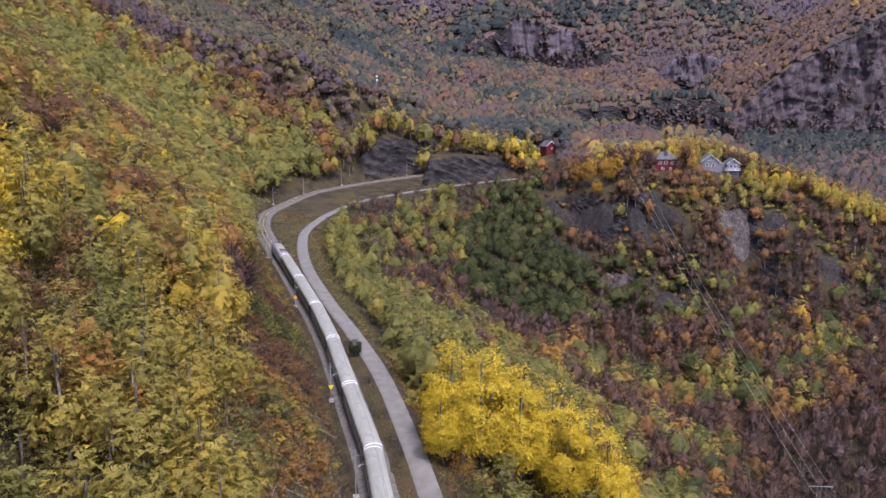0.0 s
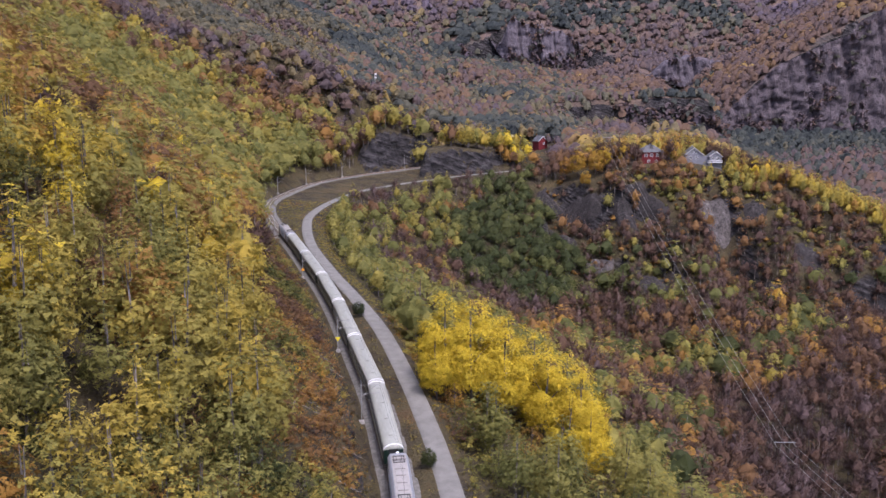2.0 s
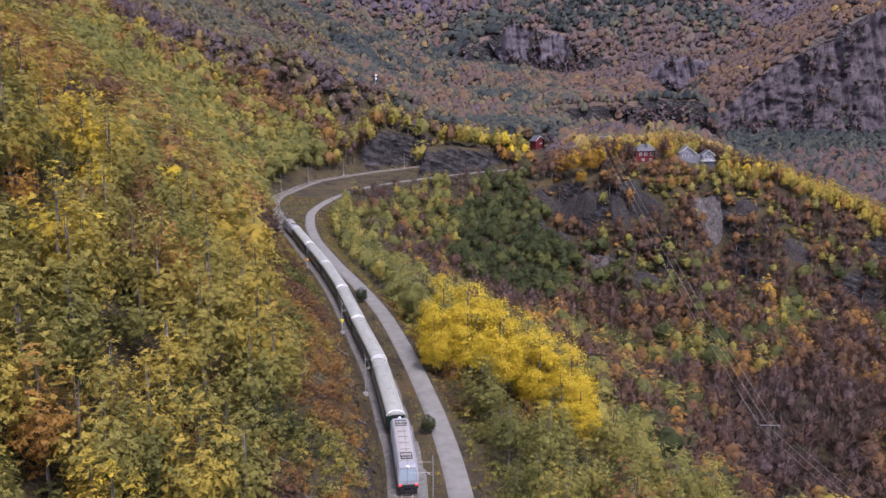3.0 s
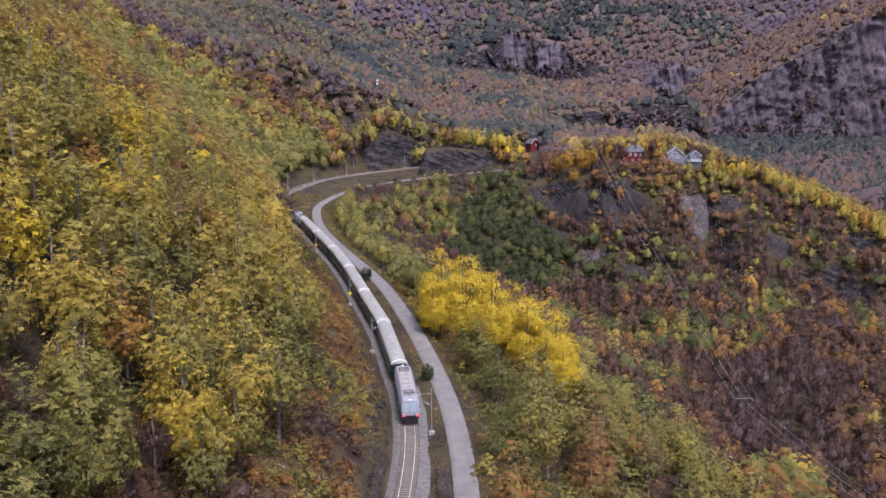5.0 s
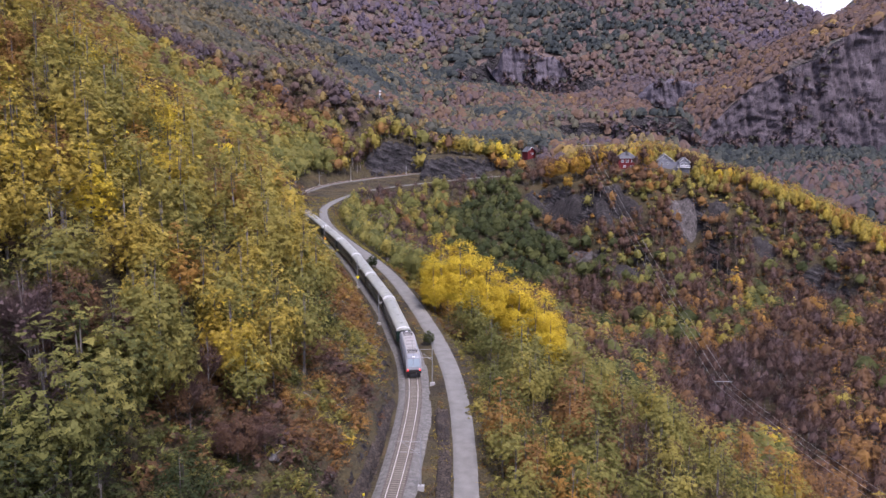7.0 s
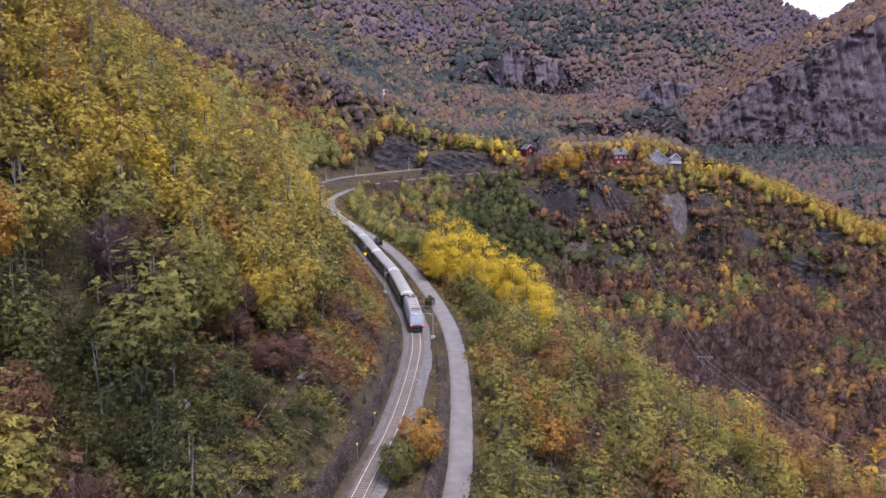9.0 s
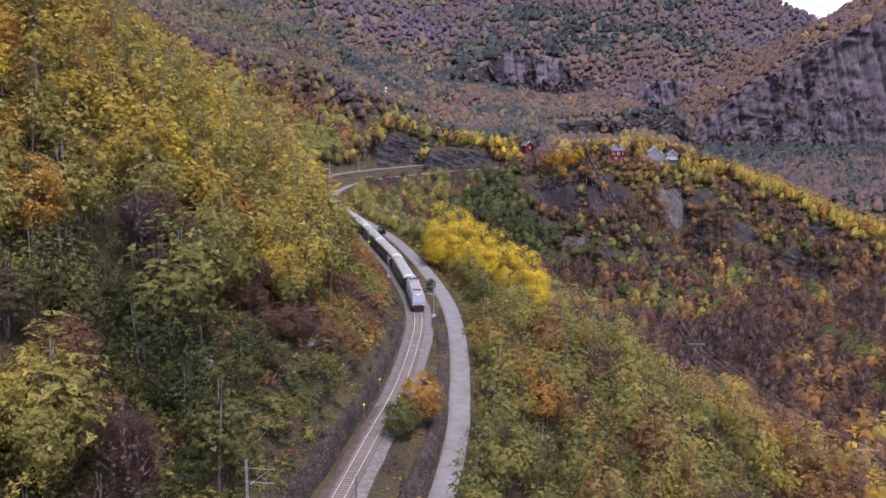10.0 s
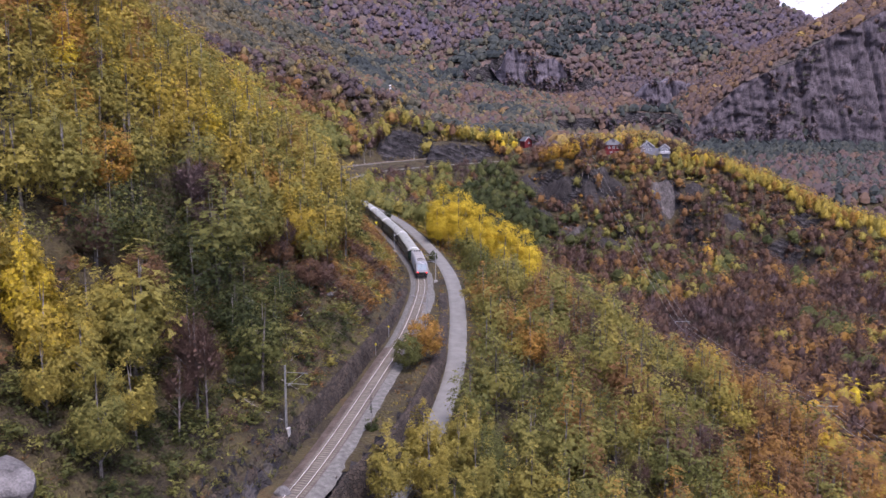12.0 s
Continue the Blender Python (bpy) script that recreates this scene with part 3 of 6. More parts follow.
TIMBER = material("grey_timber", [(0.10, 0.085, 0.07), (0.20, 0.18, 0.155)], scale=2, fine=5, stretch=(1, 1, 0.1))
DEADWOOD = material("bleached_deadwood", [(0.16, 0.14, 0.12), (0.34, 0.31, 0.28)], scale=2, fine=5)
REDWOOD = material("red_painted_boards", [(0.10, 0.014, 0.016), (0.14, 0.018, 0.021), (0.17, 0.024, 0.026)], scale=1.0, fine=8)
GREYWOOD = material("grey_blue_boards", [(0.17, 0.175, 0.20), (0.21, 0.215, 0.245), (0.25, 0.255, 0.28)], scale=1.0, fine=8)
SLATE = material("slate_roof", [(0.06, 0.06, 0.063), (0.10, 0.10, 0.106), (0.135, 0.135, 0.14)], scale=1.0, fine=8)
SNOW = material("snow_and_rock", [(0.25, 0.26, 0.30), (0.80, 0.82, 0.86), (0.92, 0.93, 0.95)], scale=0.012, fine=5, bump=0.2)


# ---- the train ----
def loft(bm, rings, closed=True):
    """Skins a row of rings of equal length, with caps."""
    rows = [[bm.verts.new(p) for p in r] for r in rings]
    k = len(rows[0])
    for a, b in zip(rows, rows[1:]):
        for i in range(k if closed else k - 1):
            j = (i + 1) % k
            bm.faces.new((a[i], a[j], b[j], b[i]))
    if closed:
        bm.faces.new(list(reversed(rows[0])))
        bm.faces.new(rows[-1])
    bmesh.ops.recalc_face_normals(bm, faces=bm.faces)
    return bm


def bogie(parent, y):
    bm = bmesh.new()
    for sx in (-1, 1):
        box(bm, sx * 1.0 - 0.08, sx * 1.0 + 0.08, y - 1.7, y + 1.7, 0.45, 0.75, 0.03)
    box(bm, -1.0, 1.0, y - 0.25, y + 0.25, 0.5, 0.8, 0.03)
    b = part("bogie", bm, DARK, parent)
    for dy in (-1.25, 1.25):
        bm = bmesh.new()
        for sx in (-1, 1):
            rod(bm, (sx * 0.70, y + dy, 0.47), (sx * 0.83, y + dy, 0.47), 0.47, sides=20)
        rod(bm, (-0.7, y + dy, 0.47), (0.7, y + dy, 0.47), 0.09)
        part("wheelset", bm, DARK, b)
    return b


def pantograph(parent, y):
    bm = bmesh.new()
    for sx in (-0.75, 0.75):
        rod(bm, (sx, y - 0.9, 3.98), (sx, y + 0.9, 3.98), 0.05)
        rod(bm, (sx, y + 0.8, 3.82), (sx, y + 0.8, 4.0), 0.09)
        rod(bm, (sx, y - 0.8, 3.82), (sx, y - 0.8, 4.0), 0.09)
        rod(bm, (sx * 0.6, y + 0.8, 4.02), (sx * 0.4, y - 0.7, 4.16), 0.035)
    rod(bm, (-0.8, y - 0.9, 3.98), (0.8, y - 0.9, 3.98), 0.05)
    rod(bm, (-0.8, y + 0.9, 3.98), (0.8, y + 0.9, 3.98), 0.05)
    for dy in (-0.75, -0.45):
        rod(bm, (-0.95, y + dy, 4.2), (0.95, y + dy, 4.2), 0.035)
    return part("pantograph", bm, DARK, parent)


def locomotive():
    loco = thing("locomotive", pose(0, 0, 0), "silver grey electric locomotive with pale blue mural and red tail lamps", "train")
    stations = [(-9.1, 1.30, 1.25, 1.0), (-9.05, 1.75, 1.40, 0.95), (-8.85, 2.0, 1.43, 0.95), (-8.05, 3.40, 1.46, 0.95), (-7.55, 3.70, 1.5, 0.95), (-6.8, 3.80, 1.5, 0.95)]
    stations += [(-y, z, w, b) for y, z, w, b in reversed(stations)]
    def ring(y, z, w, b):
        sh = max(b + 0.15, z - 0.55) if z > 2.5 else z - 0.12
        r = 0.78 if z > 2.5 else 0.95
        return [(w, y, b), (w, y, sh), (w * r, y, z - 0.04), (w * 0.4, y, z + 0.03), (-w * 0.4, y, z + 0.03), (-w * r, y, z - 0.04), (-w, y, sh), (-w, y, b)]
    bm = loft(bmesh.new(), [ring(*s) for s in stations])
    bmesh.ops.bevel(bm, geom=bm.edges[:], offset=0.04, segments=1, affect="EDGES")
    part("body", bm, SILVER, loco)
    bm = bmesh.new()
    box(bm, -1.05, 1.05, -6.6, 6.6, 3.78, 3.90, 0.04)
    for y in (-2.6, -0.6, 1.4, 3.2):
        box(bm, -0.75, 0.75, y - 0.7, y + 0.7, 3.88, 4.02, 0.04)
    part("roof", bm, LOCO_ROOF, loco, "dusty brown grey roof panels")
    for e in (-1, 1):
        bm = bmesh.new()
        lo, hi = (8.90, 2.03), (8.12, 3.30)
        f = [bm.verts.new((x * 1.14 * (1 if k == 0 else 0.9), e * (q[0] + 0.03), q[1])) for k, q in enumerate((lo, hi)) for x in ((-1, 1) if k == 0 else (1, -1))]
        bm.faces.new(f)
        ext = bmesh.ops.extrude_face_region(bm, geom=bm.faces[:])
        bmesh.ops.translate(bm, vec=(0, e * 0.03, 0.02), verts=[v for v in ext["geom"] if isinstance(v, bmesh.types.BMVert)])
        bmesh.ops.recalc_face_normals(bm, faces=bm.faces)
        part("windscreen", bm, SCREEN, loco, "windscreen coloured pale for the sky it reflects")
        bm = bmesh.new()
        f = [bm.verts.new((x * 1.34 * (1 if k == 0 else 0.86), e * (q[0] + 0.012), q[1])) for k, q in enumerate(((9.02, 1.83), (7.98, 3.52))) for x in ((-1, 1) if k == 0 else (1, -1))]
        bm.faces.new(f)
        ext = bmesh.ops.extrude_face_region(bm, geom=bm.faces[:])
        bmesh.ops.translate(bm, vec=(0, e * 0.02, 0.012), verts=[v for v in ext["geom"] if isinstance(v, bmesh.types.BMVert)])
        bmesh.ops.recalc_face_normals(bm, faces=bm.faces)
        part("windscreen_surround", bm, NOSE, loco, "dark blue grey band round the windscreen")
        bm = bmesh.new()
        box(bm, -1.36, 1.36, e * 9.12 - 0.06, e * 9.12 + 0.06, 0.95, 1.5, 0.03)
        part("bumper_panel", bm, DARK, loco, "dark front panel above the coupling")
        for sx in (-1, 1):
            bm = bmesh.new()
            rod(bm, (sx * 0.9, e * 9.1, 1.05), (sx * 0.9, e * 9.55, 1.05), 0.10)
            rod(bm, (sx * 0.9, e * 9.5, 1.05), (sx * 0.9, e * 9.6, 1.05), 0.24, sides=14)
            part("buffer", bm, DARK, loco)
            bm = bmesh.new()
            box(bm, sx * 1.12 - 0.13, sx * 1.12 + 0.13, e * 9.17 - 0.03, e * 9.17 + 0.05, 1.40, 1.60, 0.03)
            part("tail_lamp", bm, REDLAMP if e < 0 else GLASS, loco, "lit red tail lamp" if e < 0 else "unlit lamp")
        bm = bmesh.new()
        box(bm, -1.2, 1.2, e * 9.25 - 0.15, e * 9.25 + 0.1, 0.22, 0.75, 0.06)
        part("snow_plough", bm, DARK, loco)
        bm = bmesh.new()
        box(bm, -0.22, 0.22, e * 7.9 - 0.25, e * 7.9 + 0.25, 3.5, 3.72, 0.05)
        part("headlight", bm, WHITE, loco)
        for sx in (-1, 1):
            bm = bmesh.new()
            box(bm, sx * 1.5 - 0.02, sx * 1.5 + 0.03 * sx + 0.0 if sx > 0 else sx * 1.5 + 0.02, e * 7.0 - 0.35, e * 7.0 + 0.35, 2.2, 3.0, 0.01)
            part("cab_window", bm, GLASS, loco)
            bm = bmesh.new()
            box(bm, sx * 1.51 - 0.02, sx * 1.51 + 0.02, e * 6.1 - 0.35, e * 6.1 + 0.35, 1.1, 3.0, 0.01)
            part("cab_door", bm, LOCO_ROOF, loco)
        pantograph(loco, e * 5.3)
    for sx in (-1, 1):
        for i, y in enumerate((-4.3, -2.15, 0, 2.15, 4.3)):
            bm = bmesh.new()
            box(bm, sx * 1.505 - 0.012, sx * 1.505 + 0.012, y - 1.05, y + 1.05, 1.25, 3.15, 0.0)
            part("mural_panel", bm, PALEBLUE if i in (1, 2, 3) else WHITE, loco, "pale printed side panel")
        bm = bmesh.new()
        box(bm, sx * 1.35 - 0.1, sx * 1.35 + 0.1, -8.6, 8.6, 0.7, 1.0, 0.03)
        part("sill", bm, DARK, loco)
    bm = bmesh.new()
    box(bm, -1.1, 1.1, -1.8, 1.8, 0.35, 0.95, 0.06)
    part("transformer_case", bm, DARK, loco)
    for y in (-5.6, 5.6):
        bogie(loco, y)
    return loco


def coach():
    c = thing("passenger_coach", pose(0, 0, 0), "dark green railway coach with pale grey roof and cream lining", "train", "coaches of the train")
    half = 12.3
    bm = loft(bmesh.new(), [[(w, y, 1.0), (w * 1.01, y, 2.2), (w, y, 3.22), (-w, y, 3.22), (-w * 1.01, y, 2.2), (-w, y, 1.0)] for y, w in ((-half, 1.36), (-half + 0.25, 1.47), (half - 0.25, 1.47), (half, 1.36))])
    body = part("body", bm, GREEN, c)
    arc = [(math.cos(a) * 1.50, 3.2 + math.sin(a) * 0.86) for a in np.linspace(0, math.pi, 15)]
    bm = loft(bmesh.new(), [[(x * s, y, 3.2 + (z - 3.2) * s2) for x, z in arc] for y, s, s2 in ((-half, 0.94, 0.9), (-half + 0.35, 1.0, 1.0), (half - 0.35, 1.0, 1.0), (half, 0.94, 0.9))])
    for f in bm.faces:
        f.smooth = True
    roof = part("roof", bm, COACH_ROOF, c, "pale grey rounded roof")
    for e in (-1, 1):
        bm = loft(bmesh.new(), [[(x * 1.012, y, 3.2 + (z - 3.2) * 1.03) for x, z in arc] for y in (e * 11.98, e * 12.26)])
        part("roof_band", bm, WHITE, roof, "white band at the roof's end")
        bm = bmesh.new()
        box(bm, -0.75, 0.75, e * half - 0.05, e * half + 0.36, 1.1, 3.35, 0.08)
        part("gangway", bm, DARK, c)
        for sx in (-1, 1):
            bm = bmesh.new()
            box(bm, sx * 1.475 - 0.02, sx * 1.475 + 0.02, e * 11.5 - 0.42, e * 11.5 + 0.42, 1.05, 3.1, 0.01)
            part("door", bm, DARK, c)
            bm = bmesh.new()
            rod(bm, (sx * 0.9, e * half, 1.05), (sx * 0.9, e * (half + 0.35), 1.05), 0.18, sides=12)
            part("buffer", bm, DARK, c)
    for y in np.linspace(-9, 9, 4):
        bm = bmesh.new()
        box(bm, -0.3, 0.3, y - 0.25, y + 0.25, 4.0, 4.14, 0.05)
        part("roof_vent", bm, COACH_ROOF, roof)
    for sx in (-1, 1):
        for y in np.linspace(-9.6, 9.6, 10):
            bm = bmesh.new()
            box(bm, sx * 1.485 - 0.015, sx * 1.485 + 0.015, y - 0.62, y + 0.62, 2.0, 2.95)
            part("window", bm, GLASS, c)
        bm = bmesh.new()
        box(bm, sx * 1.48 - 0.012, sx * 1.48 + 0.012, -11, 11, 1.06, 1.20)
        part("cream_line", bm, CREAM, c, "cream lining along the sill")
    bm = bmesh.new()
    for y in (-3.5, 0, 3.5):
        box(bm, -1.2, 1.2, y - 1.1, y + 1.1, 0.45, 1.0, 0.05)
    part("underframe_boxes", bm, DARK, c)
    for y in (-9, 9):
        bogie(c, y)
    return c


def on_track(s, lift=0.02):
    p, turn, pitch = along(TRACK, s)
    return Matrix.Translation((p[0], p[1], p[2] + lift)) @ Euler((radians(pitch), 0, radians(turn))).to_matrix().to_4x4()


FRONT = at_y(TRACK, 76)
engine = locomotive()
engine.matrix_basis = on_track(FRONT + 9.4)
tagged(copy_thing(engine, on_track(FRONT + 18.8 + 6 * 25.25 + 9.4) @ pose(0, 0, 0, 0, 0, 180)), "silver grey electric locomotive at the far end of the train")
first = coach()
first.matrix_basis = on_track(FRONT + 18.8 + 12.6)
for k in range(1, 6):
    copy_thing(first, on_track(FRONT + 18.8 + 12.6 + 25.25 * k))


# ---- line side ----
def mast(s, side, sign=None, tall=7.6, off=3.4, drop=0.5):
    p, turn, _ = along(TRACK, s)
    q = on_track(s) @ Vector((-off * side, 0, 0))
    base = float(height(q.x, q.y)) if drop is None else p[2] - drop
    base = max(base, float(height(q.x, q.y)) - 0.1)
    m = thing("catenary_mast", pose(q.x, q.y, base, 0, 0, turn), "grey lattice steel railway mast with bracket arms on concrete foot", "railway mast", "masts along the line")
    bm = bmesh.new()
    box(bm, -0.45, 0.45, -0.4, 0.4, -0.6, 0.55, 0.05)
    part("foot", bm, CONCRETE, m, "square concrete foot")
    bm = bmesh.new()
    for sy in (-1, 1):
        a, b = 0.24, 0.13
        r = [(-0.06, 0), (0.06, 0), (0.06, 0.05), (-0.06, 0.05)]
        loft(bm, [[(x, sy * (a + v), 0.5) for x, v in r], [(x, sy * (b + v), tall) for x, v in r]])
    part("upright", bm, GALV, m)
    n = 12
    for k in range(n):
        z0, z1 = 0.6 + (tall - 0.8) * k / n, 0.6 + (tall - 0.8) * (k + 1) / n
        w0, w1 = 0.24 - 0.11 * k / n, 0.24 - 0.11 * (k + 1) / n
        bm = rod(bmesh.new(), (0, -w0 * (-1) ** k, z0), (0, w1 * (-1) ** k, z1), 0.022, sides=4)
        part("lacing_bar", bm, GALV, m)
    for z, dz in ((tall - 0.9, 0.0), (tall - 2.4, 0.0)):
        bm = rod(bmesh.new(), (0, 0, z), (side * 3.1, 0, z + dz), 0.035, sides=6)
        part("bracket_arm", bm, GALV, m)
    bm = rod(bmesh.new(), (0, 0, tall - 2.9), (side * 2.6, 0, tall - 0.95), 0.03, sides=6)
    part("stay_tube", bm, GALV, m)
    bm = rod(bmesh.new(), (side * 0.4, 0, tall - 2.7), (side * 0.8, 0, tall - 2.4), 0.09, sides=8)
    part("insulator", bm, CONCRETE, m)
    if sign == "triangle":
        bm = bmesh.new()
        v = [bm.verts.new(c) for c in ((-0.55, -0.32, 3.3), (0.55, -0.32, 3.3), (0, -0.32, 2.35))]
        bm.faces.new(v)
        e = bmesh.ops.extrude_face_region(bm, geom=bm.faces[:])
        bmesh.ops.translate(bm, vec=(0, 0.03, 0), verts=[g for g in e["geom"] if isinstance(g, bmesh.types.BMVert)])
        bmesh.ops.recalc_face_normals(bm, faces=bm.faces)
        part("sign", bm, YELLOW, m, "yellow triangular sign pointing down")
    if sign == "round":
        bm = rod(bmesh.new(), (0, -0.33, 2.6), (0, -0.30, 2.6), 0.42, sides=20)
        part("sign", bm, ORANGE, m, "round orange sign")
    return m


MASTS = [(at_y(TRACK, -22), 1, None, 5.6), (at_y(TRACK, 35), -1, None, 3.6), (at_y(TRACK, 73), -1, None, 3.4), (at_y(TRACK, 112), 1, None, 3.2), (at_y(TRACK, 146), 1, "triangle", 3.2),
         (at_y(TRACK, 203), 1, "round", 3.2), (at_y(TRACK, 252), 1, None, 3.4), (609.0, 1, None, 3.4), (634.0, 1, None, 3.4), (664.0, 1, None, 3.4), (690.0, 1, None, 3.4), (730.0, 1, None, 3.4)]
for s, side, sign, off in MASTS:
    mast(s, side, sign, off=off, tall=9.0 if s < 260 else 7.6)

wires = thing("overhead_line", pose(0, 0, 0), "thin copper overhead wires above the railway", "wire", kind="structure")
for z in (5.6, 6.9):
    cu = bpy.data.curves.new("contact_wire", "CURVE")
    cu.dimensions, cu.bevel_depth, cu.bevel_resolution = "3D", 0.012, 0
    sp = cu.splines.new("POLY")
    pts = TR[::8]
    sp.points.add(len(pts) - 1)
    for k, q in enumerate(pts):
        sag = 0.5 * math.cos(k * 0.35) if z > 6 else 0
        sp.points[k].co = (q[0], q[1], q[2] + z + sag - 0.5 * (z > 6), 1)
    cu.materials.append(DARK)
    w = new("contact_wire", cu)
    w.parent = wires


def marker_post(x, y, tall, mat, label, base):
    m = thing("marker_post", pose(x, y, base), label, "post")
    part("shaft", rod(bmesh.new(), (0, 0, -0.3), (0, 0, tall), 0.07, 0.05), mat, m)
    part("cap", rod(bmesh.new(), (0, 0, tall - 0.05), (0, 0, tall + 0.12), 0.09, 0.07), CONCRETE, m)


def beside(s, off):
    return on_track(s) @ Vector((-off, 0, 0))


for s, off, tall in ((at_y(TRACK, -8), -2.4, 3.6), (at_y(TRACK, 17), -2.7, 3.2)):
    q = beside(s, off)
    marker_post(q.x, q.y, tall, DARK, "slim dark steel marker post beside the ballast", q.z - 0.35)
for s in (at_y(TRACK, 18), at_y(TRACK, 29)):
    q = beside(s, 3.1)
    m = thing("signal_lamp", pose(q.x, q.y, q.z - 0.3), "short post with small yellow lamp box by the wall", "signal")
    part("shaft", rod(bmesh.new(), (0, 0, -0.3), (0, 0, 1.7), 0.05), GALV, m)
    part("lamp_box", box(bmesh.new(), -0.14, 0.14, -0.1, 0.1, 1.65, 1.95, 0.03), YELLOW, m, "yellow lamp box")


# ---- retaining walls ----
def wall_strip(name, line, cols, label, seed, mat=None):
    """A rough stone facing: cols give for each row of the line a list of (offset, height above the world)."""
    _, nrm = flat(line)
    o = np.array([c[0] for c in cols]).T
    zz = np.array([c[1] for c in cols]).T
    k = o.shape[1]
    v = np.empty((len(line), k, 3))
    v[:, :, :2] = line[:, None, :2] + nrm[:, None, :] * o[:, :, None]
    v[:, :, 2] = zz
    rng = np.random.default_rng(seed)
    v[:, :-1] += rng.normal(size=(len(line), k - 1, 3)) * (0.14, 0.14, 0.09)
    i = np.arange(len(line) - 1)[:, None] * k + np.arange(k - 1)[None, :]
    f = np.stack([i, i + 1, i + k + 1, i + k], -1).reshape(-1, 4)
    return tagged(new(name, mesh_from(name, v.reshape(-1, 3), f, [mat or WALLSTONE])), label, "wall", kind="structure")


seg = TRACK[(TRACK[:, 1] > -75) & (TRACK[:, 1] < 66)]
foot = np.interp(seg[:, 1], [-75, -25, 0, 66], [5.6, 4.8, 3.3, 3.2])
tallw = np.interp(seg[:, 1], [-75, -20, 30, 50, 66], [2.6, 3.0, 2.5, 1.3, 0.4]) + 0.35 * rough(seg[:, 0], seg[:, 1], 6, 3, 41)
_, nr = flat(seg)
behind_ = seg[:, :2] + nr * (foot + 3.4)[:, None]
hb = height(behind_[:, 0], behind_[:, 1]) + 0.03
cols = [(foot, seg[:, 2] - 0.9), (foot + 0.15, seg[:, 2] + tallw * 0.2), (foot + 0.35, seg[:, 2] + tallw * 0.45), (foot + 0.6, seg[:, 2] + tallw * 0.7), (foot + 0.85, seg[:, 2] + tallw * 0.9), (foot + 1.2, seg[:, 2] + tallw)]
wall_strip("retaining_wall", seg, cols, "dark dry-stone retaining wall cut into the hill", 51)
cols = [(foot + 1.1, seg[:, 2] + tallw - 0.05), (foot + 1.6, np.maximum(seg[:, 2] + tallw * 0.98, hb - 1.6)), (foot + 2.2, np.maximum(seg[:, 2] + tallw, hb - 0.8)), (foot + 3.4, hb)]
wall_strip("bank_shoulder", seg, cols, "grassy earth shoulder above the retaining wall", 54, GROUND)
seg = TRACK[(TRACK[:, 1] > 60) & (np.arange(len(TRACK)) < np.argmax(TRACK[:, 1] > 425))]
_, nr = flat(seg)
ends = [seg[:, :2] + nr * o for o in (5.0, 6.6, 8.2)]
hs = [height(e[:, 0], e[:, 1]) for e in ends]
low = seg[:, 2] - 0.55
cols = [(0 * low + 3.0, low - 0.3), (0 * low + 3.5, low + 0.35), (0 * low + 4.0, np.maximum(low + 0.7, hs[0] - 0.5)), (0 * low + 5.0, np.maximum(hs[0] + 0.18, low + 0.9)), (0 * low + 6.6, np.maximum(hs[1] + 0.14, low + 1.2)), (0 * low + 8.2, hs[2] - 0.25)]
wall_strip("bank_foot", seg, cols, "low earth and stone bank at the foot of the hill", 53, GROUND)
seg = ROAD[(ROAD[:, 1] > -75) & (ROAD[:, 1] < 62)]
_, nr = flat(seg)
d3, z3, _ = nearest(TRACK, seg[:, 0], seg[:, 1])
topz = np.maximum(z3 - 0.45, seg[:, 2] + 0.1)
rise = topz - seg[:, 2]
fr = 1.95 + 0 * rise
reach = np.minimum(1.7, np.maximum(0.8, np.abs(d3) - 6.2))
cols = [(fr, seg[:, 2] - 0.4), (fr + 0.15 * reach, seg[:, 2] + rise * 0.25), (fr + 0.35 * reach, seg[:, 2] + rise * 0.5), (fr + 0.6 * reach, seg[:, 2] + rise * 0.78), (fr + 0.85 * reach, seg[:, 2] + rise * 0.98), (fr + 1.1 * reach, topz + 0.1), (fr + 1.35 * reach, topz - 0.4)]
wall_strip("road_wall", seg, cols, "sloping dry-stone wall between railway and road", 52)


